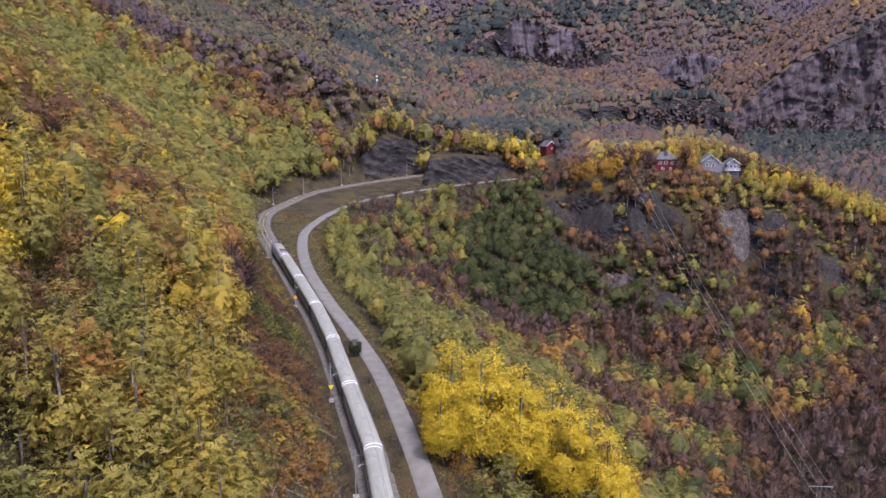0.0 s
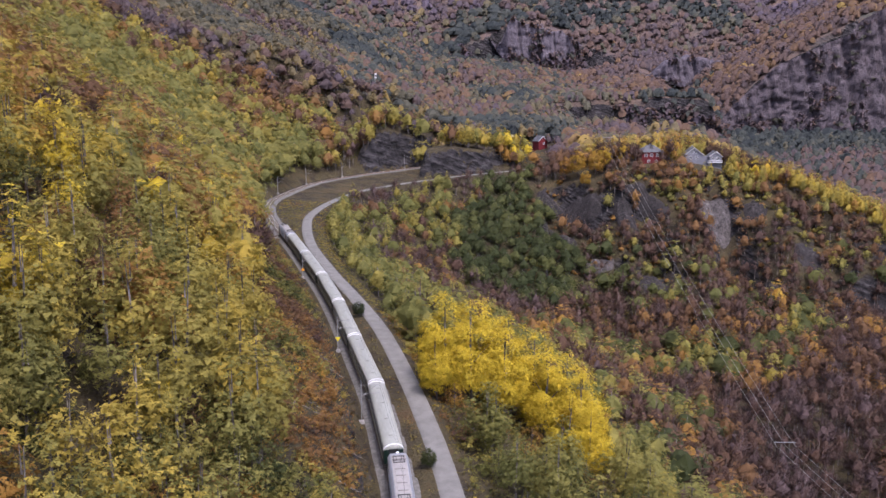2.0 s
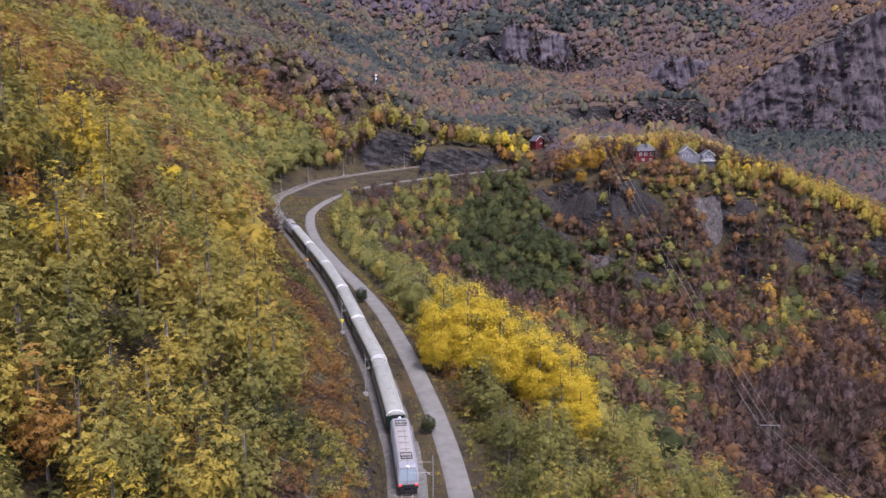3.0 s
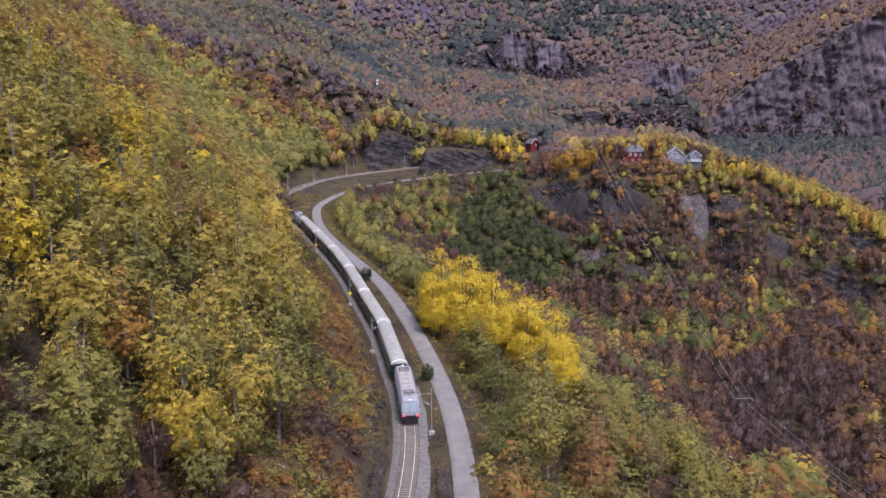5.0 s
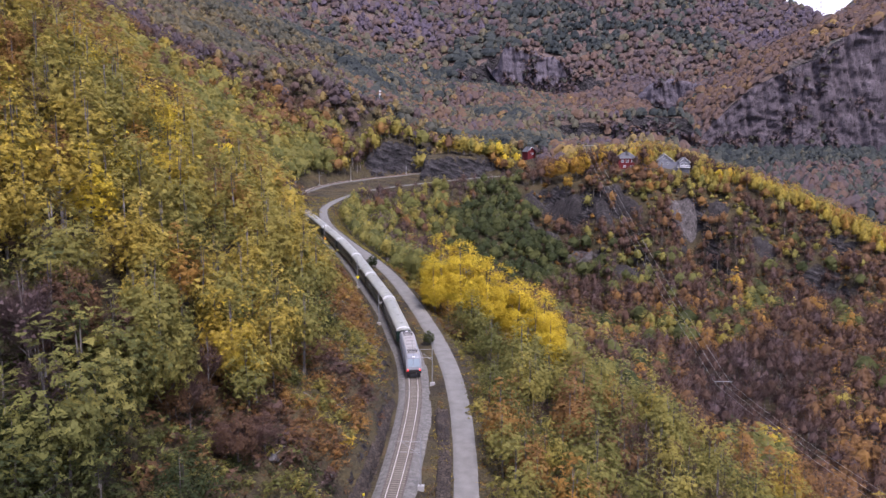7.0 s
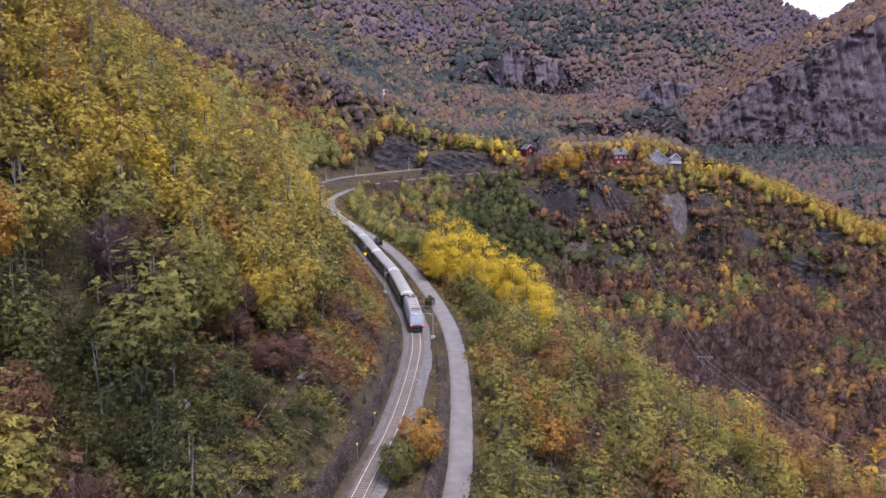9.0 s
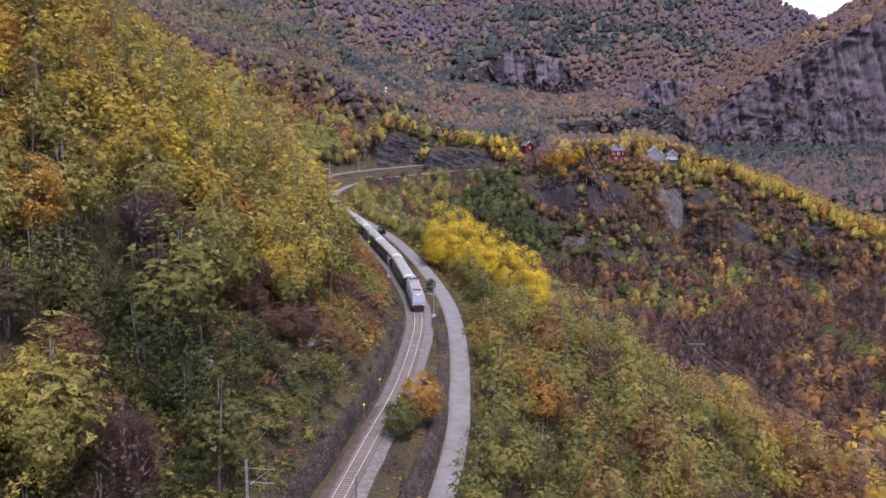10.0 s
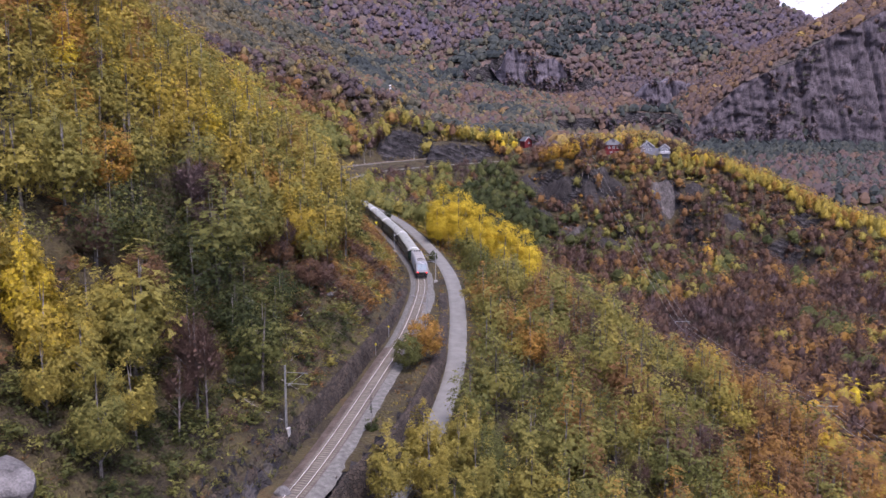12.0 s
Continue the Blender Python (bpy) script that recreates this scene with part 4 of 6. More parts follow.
# ---- rock faces ----
def rock_material(name, dark, mid, light, scale):
    """Bare rock: blocky joints, upright streaks, paler patches."""
    m = material(name, [dark, mid, mid, light], scale=scale, fine=5, bump=0.0, stretch=(1, 1, 0.45), detail=9)
    n, l = m.node_tree.nodes, m.node_tree.links
    b = n["Principled BSDF"]
    base = b.inputs["Base Color"].links[0].from_socket
    tc = n.new("ShaderNodeTexCoord")
    prev = base
    bp = None
    for stretch, turn, sc, lo, hi in (((1, 1, 0.28), (0.10, 0.12, 0), scale * 3.0, 0.30, 0.50), ((0.6, 0.6, 1.1), (0.12, -0.3, 0.3), scale * 4.0, 0.30, 0.46)):
        mp, no, mr, mix = n.new("ShaderNodeMapping"), n.new("ShaderNodeTexNoise"), n.new("ShaderNodeMapRange"), n.new("ShaderNodeMix")
        mp.inputs["Scale"].default_value, mp.inputs["Rotation"].default_value = stretch, turn
        no.inputs["Scale"].default_value, no.inputs["Detail"].default_value, no.inputs["Distortion"].default_value = sc, 7, 0.6
        l.new(tc.outputs["Object"], mp.inputs["Vector"])
        l.new(mp.outputs["Vector"], no.inputs["Vector"])
        mr.inputs["From Min"].default_value, mr.inputs["From Max"].default_value = lo, hi
        l.new(no.outputs["Fac"], mr.inputs["Value"])
        mix.data_type = "RGBA"
        mix.inputs["A"].default_value = (*[0.7 * c for c in dark], 1)
        l.new(mr.outputs[0], mix.inputs["Factor"])
        l.new(prev, mix.inputs["B"])
        prev = mix.outputs["Result"]
        nb = n.new("ShaderNodeBump")
        nb.inputs["Strength"].default_value, nb.inputs["Distance"].default_value = 0.8, 0.12 / scale
        l.new(no.outputs["Fac"], nb.inputs["Height"])
        if bp:
            l.new(bp.outputs["Normal"], nb.inputs["Normal"])
        bp = nb
    l.new(prev, b.inputs["Base Color"])
    l.new(bp.outputs["Normal"], b.inputs["Normal"])
    return m


# The raised blue in these three rocks is distance haze put into the colour.
CLIFF = rock_material("massif_rock", (0.046, 0.037, 0.043), (0.094, 0.077, 0.085), (0.158, 0.135, 0.146), 0.16)
PALE_CLIFF = rock_material("far_pale_rock", (0.062, 0.052, 0.064), (0.118, 0.102, 0.118), (0.195, 0.176, 0.198), 0.12)
BROWN_CLIFF = rock_material("far_brown_rock", (0.032, 0.026, 0.035), (0.069, 0.057, 0.074), (0.126, 0.107, 0.132), 0.2)


def rock_wall(name, label, x0, x1, cols, rows, face, low, top, blocks, mat, lean=0.2, back=0):
    """A rock wall of blocks within blocks, parted by upright cracks; face gives y for x, low and top the heights; back folds the top into the hill."""
    ux, uv = np.meshgrid(np.linspace(x0, x1, cols), np.linspace(0, 1, rows))
    taper = smooth(0, 0.22, (ux - x0) / (x1 - x0)) * smooth(1, 0.78, (ux - x0) / (x1 - x0)) if back else 1.0
    hi = top(ux) + 0.18 * back * rough(ux, ux * 0, 16, 4, 77)
    lo = np.minimum(low(ux) - 6, hi - 2)
    hi = lo + 2 + (hi - lo - 2) * taper
    uz = lo + (hi - lo) * uv
    uy = face(ux) + lean * (uz - lo)
    ax = ux + 0.12 * uz + 4 * rough(ux, uz * 0.3, 40, 3, 48)
    az = uz + 0.1 * ux + 3 * rough(ux * 0.6, uz, 40, 3, 46)
    for wide, tall, deep, seed in blocks:
        shift = tall * lattice(np.floor(ax / wide), ax * 0, seed)
        crack = np.abs(np.mod(ax, wide) / wide - 0.5) * 2
        uy = uy - deep * lattice(np.floor(ax / wide), np.floor((az + shift) / tall), seed + 5) + 0.7 * deep * smooth(0.78, 1.0, crack)
    uy = uy + back * (1 - np.minimum(1, taper * 1.2)) if back else uy
    big = blocks[0][2]
    uy = uy - 1.2 * big * np.abs(rough(ux, uz * 0.2, 60, 3, 43)) + 0.24 * big * rough(ux * 0.6, uz, 6, 3, 45)
    grid = [np.stack([ux, uy, uz], -1)]
    if back:
        grid.append(grid[0][-1:] + np.array((0, back, 2.0)))
        grid.append(grid[0][-1:] + np.array((0, back * 2, -30.0)))
    v = np.concatenate(grid)
    r = len(v)
    q = (np.arange(r - 1)[:, None] * cols + np.arange(cols - 1)[None, :]).ravel()
    tagged(new(name, mesh_from(name, v.reshape(-1, 3), np.column_stack([q, q + 1, q + cols + 1, q + cols]), [mat])), label, "cliff", kind="structure")
    return ux, uy, uz, uv


def steps(xs, zs, wob=2.0, seed=3):
    return lambda u: np.interp(u, xs, zs) + wob * rough(u, u * 0, 60, 3, seed)


massif_top = lambda u: np.interp(u, CREST_X, CREST_Z) + 4 * rough(u, u * 0, 60, 3, 3) - 2
WALLS = [rock_wall("cliff", "tall brown grey rock wall of the massif", 222, 660, 260, 70, lambda u: 733 - 0.18 * (u - 300), lambda u: np.minimum(36, massif_top(u) - 4), massif_top,
                           ((34.0, 46.0, 5.0, 1), (13.0, 17.0, 3.6, 2), (5.6, 7.0, 2.2, 3)), CLIFF)]
WALLS.append(rock_wall("pale_cliff", "pale streaked cliff high on the far mountain side", 66, 196, 110, 30, lambda u: 1076 + 8 * rough(u, u * 0, 50, 2, 61), steps([66, 83, 115, 155, 196], [160, 132, 121, 116, 128]), steps([66, 86, 125, 182, 196], [166, 174, 168, 155, 134]),
          ((24.0, 40.0, 5.0, 1), (8.0, 14.0, 2.4, 2)), PALE_CLIFF, back=30))
WALLS.append(rock_wall("pale_slab_wall", "small pale rock slab on the far mountain side", 4, 40, 40, 12, lambda u: 1072 + 0 * u, steps([4, 20, 40], [132, 128, 129]), steps([4, 12, 40], [135, 143, 141]), ((14.0, 12.0, 2.5, 4), (5.0, 5.0, 1.2, 5)), PALE_CLIFF, 0.8, 20))
WALLS.append(rock_wall("ledge_cliff", "banded cliff under a wooded shelf across the valley", 236, 345, 90, 18, lambda u: 934 + 6 * rough(u, u * 0, 40, 2, 62), steps([236, 250, 297, 345], [104, 99, 90, 88]), steps([236, 283, 345], [119, 118, 108]), ((20.0, 22.0, 4.0, 6), (7.0, 8.0, 2.0, 7)), PALE_CLIFF, back=25))
WALLS.append(rock_wall("gorge_cliff", "dark banded cliff across the gorge behind the houses", 92, 262, 150, 24, lambda u: 688 + 5 * rough(u, u * 0, 40, 2, 63), steps([92, 130, 262], [52, 44, 36], 1.0), steps([92, 119, 160, 205, 240, 262], [68, 71, 68, 66, 58, 46]), ((18.0, 16.0, 4.0, 8), (6.0, 7.0, 1.8, 9)), BROWN_CLIFF, back=14))


OUTCROPS = [  # x, y, half width, half run, skew, bulge, pale
    (54.8, 398, 7, 9, -1.1, 2.2, 0), (71.4, 389, 6, 6, -0.9, 2.0, 0), (90.7, 378, 5, 5, -0.4, 2.0, 0), (104, 381, 6, 7, -0.8, 2.2, 0), (133.5, 378, 7.5, 9, -0.15, 3.2, 1),
    (152.9, 378, 10, 4, -0.2, 2.2, 0), (76.9, 358, 8, 4, -1.2, 1.8, 1), (98.6, 343, 12, 5, 0, 2.4, 0), (170, 357, 7, 6, 0.2, 2.4, 0), (60, 381, 5, 5, -0.9, 2.0, 0)]
DARK_SLAB = rock_material("wet_slab", (0.010, 0.009, 0.009), (0.034, 0.029, 0.028), (0.10, 0.09, 0.088), 0.6)
PALE_SLAB = rock_material("pale_slab", (0.03, 0.026, 0.024), (0.10, 0.088, 0.083), (0.26, 0.24, 0.23), 0.6)
for k, (ox, oy, ow, orun, skew, bulge, pale) in enumerate(OUTCROPS):
    U, V = np.meshgrid(np.linspace(-1, 1, 34), np.linspace(-1, 1, 30))
    QX, QY = ox + U * ow + skew * V * orun, oy + V * orun
    rim = 0.8 - np.hypot(U, V) ** 2 + 0.75 * rough(QX, QY, 7, 4, 90 + k)
    slab = bulge * np.clip(rim, -0.4, 1) ** 1.0 * np.where(rim > 0, 1, 2)
    lay = np.mod(V * 2.6 + 0.9 * rough(QX, QY, 7, 3, 120 + k), 1.0)
    QZ = height(QX, QY) + slab * (0.75 + 0.5 * smooth(0.1, 0.9, lay)) + 0.9 * np.abs(rough(QX + QY, QY * 0.3, 4, 3, 100 + k)) * (rim > 0)
    oq = (np.arange(29)[:, None] * 34 + np.arange(33)[None, :]).ravel()
    oq = np.column_stack([oq, oq + 1, oq + 35, oq + 34])
    tagged(new("rock_outcrop", mesh_from("rock_outcrop", np.column_stack([QX.ravel(), QY.ravel(), QZ.ravel()]), oq, [PALE_SLAB if pale else DARK_SLAB])),
           "pale layered rock scar in the gorge side" if pale else "dark wet rock slab in the gorge side", "rock", "rock faces of the gorge")


# ---- stones, logs ----
def stone(name, x, y, size, label, group="", seed=0, squash=0.7, sink=0.3, z=None):
    bm = bmesh.new()
    bmesh.ops.create_icosphere(bm, subdivisions=3, radius=0.5)
    for v in bm.verts:
        c = v.co.copy()
        n = noise.noise(c * 2.1 + Vector((seed * 3.1, seed, 0))) * 0.35 + noise.noise(c * 5 + Vector((0, seed, 0))) * 0.12
        for ax in ((0.8, 0.5, 0.33), (-0.6, 0.7, 0.4), (0.2, -0.9, 0.38), (-0.5, -0.5, 0.7)):
            q = Vector(ax).normalized()
            over = c.dot(q) - 0.36
            if over > 0:
                c -= q * over * 0.8
        v.co = c * (1 + n)
        v.co.z *= squash
    bmesh.ops.scale(bm, vec=Vector((size, size * 0.8, size)), verts=bm.verts)
    ob = part(name, bm, BOULDER)
    ob.matrix_basis = pose(x, y, (float(height(x, y)) if z is None else z) + size * squash * (0.5 - sink), 0, 0, seed * 77)
    return tagged(ob, label, "stone", group)


rng = np.random.default_rng(8)
_, nr = flat(ROAD)
sel = [i for i in range(len(ROAD)) if 325 < ROAD[i, 1] < 402]
for i in sel[::6]:
    q = ROAD[i, :2] - nr[i] * 2.25
    stone("guard_stone", q[0], q[1], rng.uniform(0.7, 1.1), "dark squared guard stone at the road's edge", "guard stones along the road", int(rng.integers(1, 99)), z=ROAD[i, 2] - 0.1)
for x, y, sz in ((-37.0, -57.0, 6.5), (-30.5, -52, 2.6), (-26, -20, 2.0), (-24, -9, 2.4), (-29, 2, 2.2), (-19, 24, 1.8), (-24, 55, 2.2), (-21, 71, 1.6), (-27, 92, 2.5), (-17, -33, 2.2), (-12, 40, 1.2)):
    stone("boulder", x, y, sz, "weathered grey boulder on the hillside", "boulders on the hillside", int(sz * 13 + x), sink=0.25)


def log(x, y, length, radius, turn, tilt):
    ob = thing("fallen_log", pose(x, y, float(height(x, y)) + radius * 1.5, 0, tilt, turn), "bleached fallen birch stem lying on the bank", "log", "fallen stems on the bank")
    bm = bmesh.new()
    a = Vector((-length / 2, 0, 0))
    for k in range(4):
        b = a + Vector((length / 4, rng.uniform(-0.12, 0.12), rng.uniform(-0.06, 0.1)))
        rod(bm, a, b, radius * (1 - 0.2 * k), radius * (1 - 0.2 * (k + 1)), 6)
        a = b
    part("stem", bm, DEADWOOD, ob)
    for k in range(3):
        s = length * rng.uniform(-0.1, 0.45)
        part("branch", rod(bmesh.new(), (s, 0, 0), (s + rng.uniform(0.3, 0.9), rng.uniform(-0.8, 0.8), rng.uniform(0.2, 0.6)), radius * 0.35, 0.01, 5), DEADWOOD, ob)


for k in range(60):
    y = rng.uniform(-35, 150)
    d = rng.uniform(6, 20)
    q = beside(at_y(TRACK, y), d)
    along_hill = rng.uniform(0, 1) < 0.5
    turn = rng.uniform(-25, 25) + (95 if along_hill else 20)
    tilt = 0 if along_hill else 38
    log(q.x, q.y, rng.uniform(2.5, 6.5), rng.uniform(0.05, 0.11), turn, tilt)


# ---- power line ----
def h_pole(x, y, top, tall, turn):
    m = thing("power_pole", pose(x, y, top - tall, 0, 0, turn), "timber H-frame power pole with steel cross-arm", "power pole", "poles of the power line")
    for sx in (-1, 1):
        part("pole", rod(bmesh.new(), (sx * 1.35, 0, -3.0), (sx * 1.15, 0, tall - 0.25), 0.17, 0.12), TIMBER, m)
    part("cross_arm", box(bmesh.new(), -2.9, 2.9, -0.09, 0.09, tall - 0.2, tall, 0.02), GALV, m, "pale steel cross-arm")
    for sx in (-2.6, 0, 2.6):
        part("insulator", rod(bmesh.new(), (sx, 0, tall - 0.25), (sx, 0, tall - 0.9), 0.07), CONCRETE, m)
    return m


POLES = [(88, 414, 56.5), (95.6, 195, -17), (104, 88, -15.5), (114, -40, -14)]
for x, y, top in POLES:
    h_pole(x, y, top, max(9.0, top - float(height(x, y))), -3)
for k in (-2.6, 0, 2.6):
    cu = bpy.data.curves.new("power_cable", "CURVE")
    cu.dimensions, cu.bevel_depth, cu.bevel_resolution = "3D", 0.04, 0
    pts = []
    for (x0, y0, z0), (x1, y1, z1) in zip(POLES, POLES[1:]):
        for u in np.linspace(0, 1, 16, endpoint=False):
            pts.append((x0 + (x1 - x0) * u + k, y0 + (y1 - y0) * u, z0 + (z1 - z0) * u - 0.9 - 14 * u * (1 - u) * (y0 - y1) / 215))
    sp = cu.splines.new("POLY")
    sp.points.add(len(pts) - 1)
    for q, p in zip(sp.points, pts):
        q.co = (*p, 1)
    cu.materials.append(CONCRETE)
    tagged(new("power_cable", cu), "pale grey power cable strung down the gorge side", "cable", "cables of the power line")


# ---- houses ----
def gable_house(name, x, y, z, turn, w, d, eave, ridge, wall, label, hip=0.0, windows=(), category="house"):
    """A house whose gable faces its own -y; w across the gable, d deep."""
    h = thing(name, pose(x, y, z, 0, 0, turn), label, category)
    bm = bmesh.new()
    prof = [(-w / 2, 0), (w / 2, 0), (w / 2, eave), (0, ridge if not hip else eave), (-w / 2, eave)]
    loft(bm, [[(px, -d / 2, pz if pz else -4) for px, pz in prof], [(px, d / 2, pz if pz else -4) for px, pz in prof]])
    part("wall", bm, wall, h)
    o, t = 0.45, 0.18
    if hip:
        bm = bmesh.new()
        a = [bm.verts.new(c) for c in ((-w / 2 - o, -d / 2 - o, eave - 0.1), (w / 2 + o, -d / 2 - o, eave - 0.1), (w / 2 + o, d / 2 + o, eave - 0.1), (-w / 2 - o, d / 2 + o, eave - 0.1), (-w * hip, 0, ridge), (w * hip, 0, ridge))]
        for f in ((0, 1, 5, 4), (1, 2, 5), (2, 3, 4, 5), (3, 0, 4), (3, 2, 1, 0)):
            bm.faces.new([a[i] for i in f])
        bmesh.ops.recalc_face_normals(bm, faces=bm.faces)
        part("roof", bm, SLATE, h)
    else:
        for sx in (-1, 1):
            s = (ridge - eave) / (w / 2)
            bm = loft(bmesh.new(), [[(0, yy, ridge + 0.02), (sx * (w / 2 + o), yy, eave - s * o + 0.02), (sx * (w / 2 + o), yy, eave - s * o + t), (0, yy, ridge + t + 0.05)] for yy in (-d / 2 - o, d / 2 + o)])
            part("roof", bm, SLATE, h)
            bm = loft(bmesh.new(), [[(0, yy, ridge - 0.12), (sx * (w / 2 + o), yy, eave - s * o - 0.12), (sx * (w / 2 + o), yy, eave - s * o + t + 0.03), (0, yy, ridge + t + 0.08)] for yy in (-d / 2 - o - 0.08, -d / 2 - o)])
            part("bargeboard", bm, WHITE, h, "white bargeboard")
    for wx, wz, ww, wh in windows:
        frame_ = part("window", box(bmesh.new(), wx - ww / 2 - 0.14, wx + ww / 2 + 0.14, -d / 2 - 0.07, -d / 2 + 0.02, wz - 0.14, wz + wh + 0.14), WHITE, h, "white framed window")
        for sx in (-1, 1):
            part("pane", box(bmesh.new(), wx + sx * ww / 4 - ww / 4 + 0.05, wx + sx * ww / 4 + ww / 4 - 0.05, -d / 2 - 0.09, -d / 2 - 0.05, wz, wz + wh), GLASS, frame_)
    return h


gz = float(height(133, 410)) + 1.2
house = gable_house("grey_house", 131.5, 412, gz, -6, 9.0, 9.0, 3.6, 7.0, GREYWOOD, "grey blue wooden house with white trim and slate gables", windows=((-0.9, 4.4, 1.0, 1.0), (0.9, 4.4, 1.0, 1.0), (-1.6, 1.3, 1.3, 1.3), (1.4, 1.3, 1.3, 1.3)))
wing = gable_house("house_wing", 142.0, 409, gz - 0.6, -6, 6.0, 8.0, 3.4, 5.8, GREYWOOD, "smaller gabled wing of the grey house with balcony", windows=((0.9, 1.5, 1.2, 1.4), (-1.3, 1.5, 1.2, 1.4)))
bal = bmesh.new()
box(bal, -4.2, 3.2, -5.3, -4.0, 0.2, 0.45, 0.03)
part("balcony_deck", bal, WHITE, wing, "white balcony deck")
for k in range(16):
    part("baluster", box(bmesh.new(), -4.15 + k * 0.485, -4.06 + k * 0.485, -5.28, -5.2, 0.4, 1.35), WHITE, wing)
part("handrail", box(bmesh.new(), -4.2, 3.2, -5.32, -5.16, 1.3, 1.42, 0.02), WHITE, wing)
part("link", box(bmesh.new(), -6.2, -2.9, -1.0, 3.5, -3, 3.2), GREYWOOD, wing)
part("chimney", box(bmesh.new(), -0.4, 0.4, 0.5, 1.3, 5.6, 7.9, 0.03), CONCRETE, house)
rz = float(height(110, 411)) + 1.6
red = gable_house("red_house", 109.5, 412, rz, 4, 11.5, 9.0, 4.2, 7.6, REDWOOD, "red wooden house with white windows and hipped slate roof", hip=0.16, windows=((-3.4, 1.9, 1.3, 1.4), (-0.6, 1.9, 1.3, 1.4), (2.6, 1.9, 1.3, 1.4), (-2.0, -0.9, 1.1, 1.0), (2.0, -0.9, 1.1, 1.0)))
dorm = bmesh.new()
loft(dorm, [[(-1.9, yy, 3.9), (1.9, yy, 3.9), (0, yy, 8.3)] for yy in (-2.6, 2.0)])
part("dormer", dorm, SLATE, red)
gable_house("red_cabin", 61, 485, float(height(61, 485)) + 2.0, 24, 6.0, 7.0, 3.4, 6.2, REDWOOD, "small red wooden cabin among the birches", windows=((0.6, 1.4, 0.9, 1.1),), category="cabin")
gable_house("white_cabin", 45, 502, float(height(45, 502)) + 0.8, -10, 5.0, 4.0, 2.2, 3.4, WHITE, "low white cabin beside the upper line", windows=((-1.2, 0.8, 0.9, 0.9), (1.1, 0.8, 0.9, 0.9)), category="cabin")
gable_house("line_hut", -67, 404, float(height(-67, 404)) + 0.2, 30, 2.6, 3.0, 2.0, 2.9, REDWOOD, "tiny dark red hut beside the railway loop", category="hut")

# radio mast on the spur, and pole pair behind the houses
rm = thing("radio_mast", pose(-38, 482, float(height(-38, 482))), "slim radio mast with white panel antennas", "mast")
part("shaft", rod(bmesh.new(), (0, 0, -1), (0, 0, 14), 0.3, 0.14, 8), GALV, rm)
for z in (13.2, 11.2):
    part("antenna_panel", box(bmesh.new(), -0.2, 1.0, -0.4, -0.1, z - 0.5, z + 0.5, 0.05), WHITE, rm)
for k in (-2.2, 2.2):
    tp = thing("line_pole", pose(84 + k, 484, float(height(84 + k, 484))), "tall wooden line pole with cross-arm", "power pole", "pair of line poles")
    part("pole", rod(bmesh.new(), (0, 0, -1), (0, 0, 11 if k > 0 else 7.5), 0.2, 0.14, 8), TIMBER, tp)
    part("cross_arm", box(bmesh.new(), -1.6, 1.6, -0.08, 0.08, 10 if k > 0 else 6.8, 10.2 if k > 0 else 7.0), GALV, tp)

# the upper road, far off
fx = np.linspace(20, 95, 60)
fl = np.column_stack([fx, 640 + 0.12 * (fx - 40), height(fx, 640 + 0.12 * (fx - 40)) + 0.9])
tagged(new("upper_road", ribbon("upper_road", fl, [(3.2, -2.5), (2.4, 0), (-2.4, 0), (-3.4, -3.0)], [OLD_ROAD])), "pale upper road on the far slope", "road", kind="structure")

# the snow mountain that closes the valley, heightened so its white stands in for overcast sky
mx, my = np.meshgrid(np.linspace(700, 2900, 45), np.linspace(2900, 4300, 22))
mz = 60 + 900 * np.exp(-((mx - 1750) / 900) ** 2) * smooth(2900, 3700, my) + 60 * rough(mx, my, 500, 5, 61)
mq = (np.arange(21)[:, None] * 45 + np.arange(44)[None, :]).ravel()
mq = np.column_stack([mq, mq + 1, mq + 46, mq + 45])
tagged(new("snow_mountain", mesh_from("snow_mountain", np.column_stack([mx.ravel(), my.ravel(), mz.ravel()]), mq, [SNOW], True)), "snow covered mountain closing the valley", "mountain", kind="structure")

# ---- sleepers ----
bm = bmesh.new()
box(bm, -1.28, 1.28, -0.125, 0.125, -0.26, -0.135)
sleeper_mesh = bpy.data.meshes.new("sleeper")
bm.to_mesh(sleeper_mesh)
bm.free()
sleeper_mesh.materials.append(SLEEPER)
s0 = at_y(TRACK, -62)
for k in range(290):
    sl = new("sleeper", sleeper_mesh)
    sl.parent = railway
    sl.matrix_basis = on_track(s0 + 0.62 * k, 0.0)
vv, ff = [], []
proto = np.array([v.co[:] for v in sleeper_mesh.vertices])
polys = [list(p.vertices) for p in sleeper_mesh.polygons]
for k in range(290, 900):
    mtx = on_track(s0 + 0.62 * k, 0.0)
    if mtx.translation.y > 440:
        break
    a = len(vv)
    vv += [tuple(mtx @ Vector(c)) for c in proto]
    ff += [tuple(a + i for i in p) for p in polys]
rest = new("far_sleepers", mesh_from("far_sleepers", vv, ff, [SLEEPER]))
rest.parent = railway
tagged(rest, kind="stuff")
# ---- trees and shrubs ----
def unit(v):
    return v / np.maximum(1e-9, np.linalg.norm(v, axis=-1, keepdims=True))


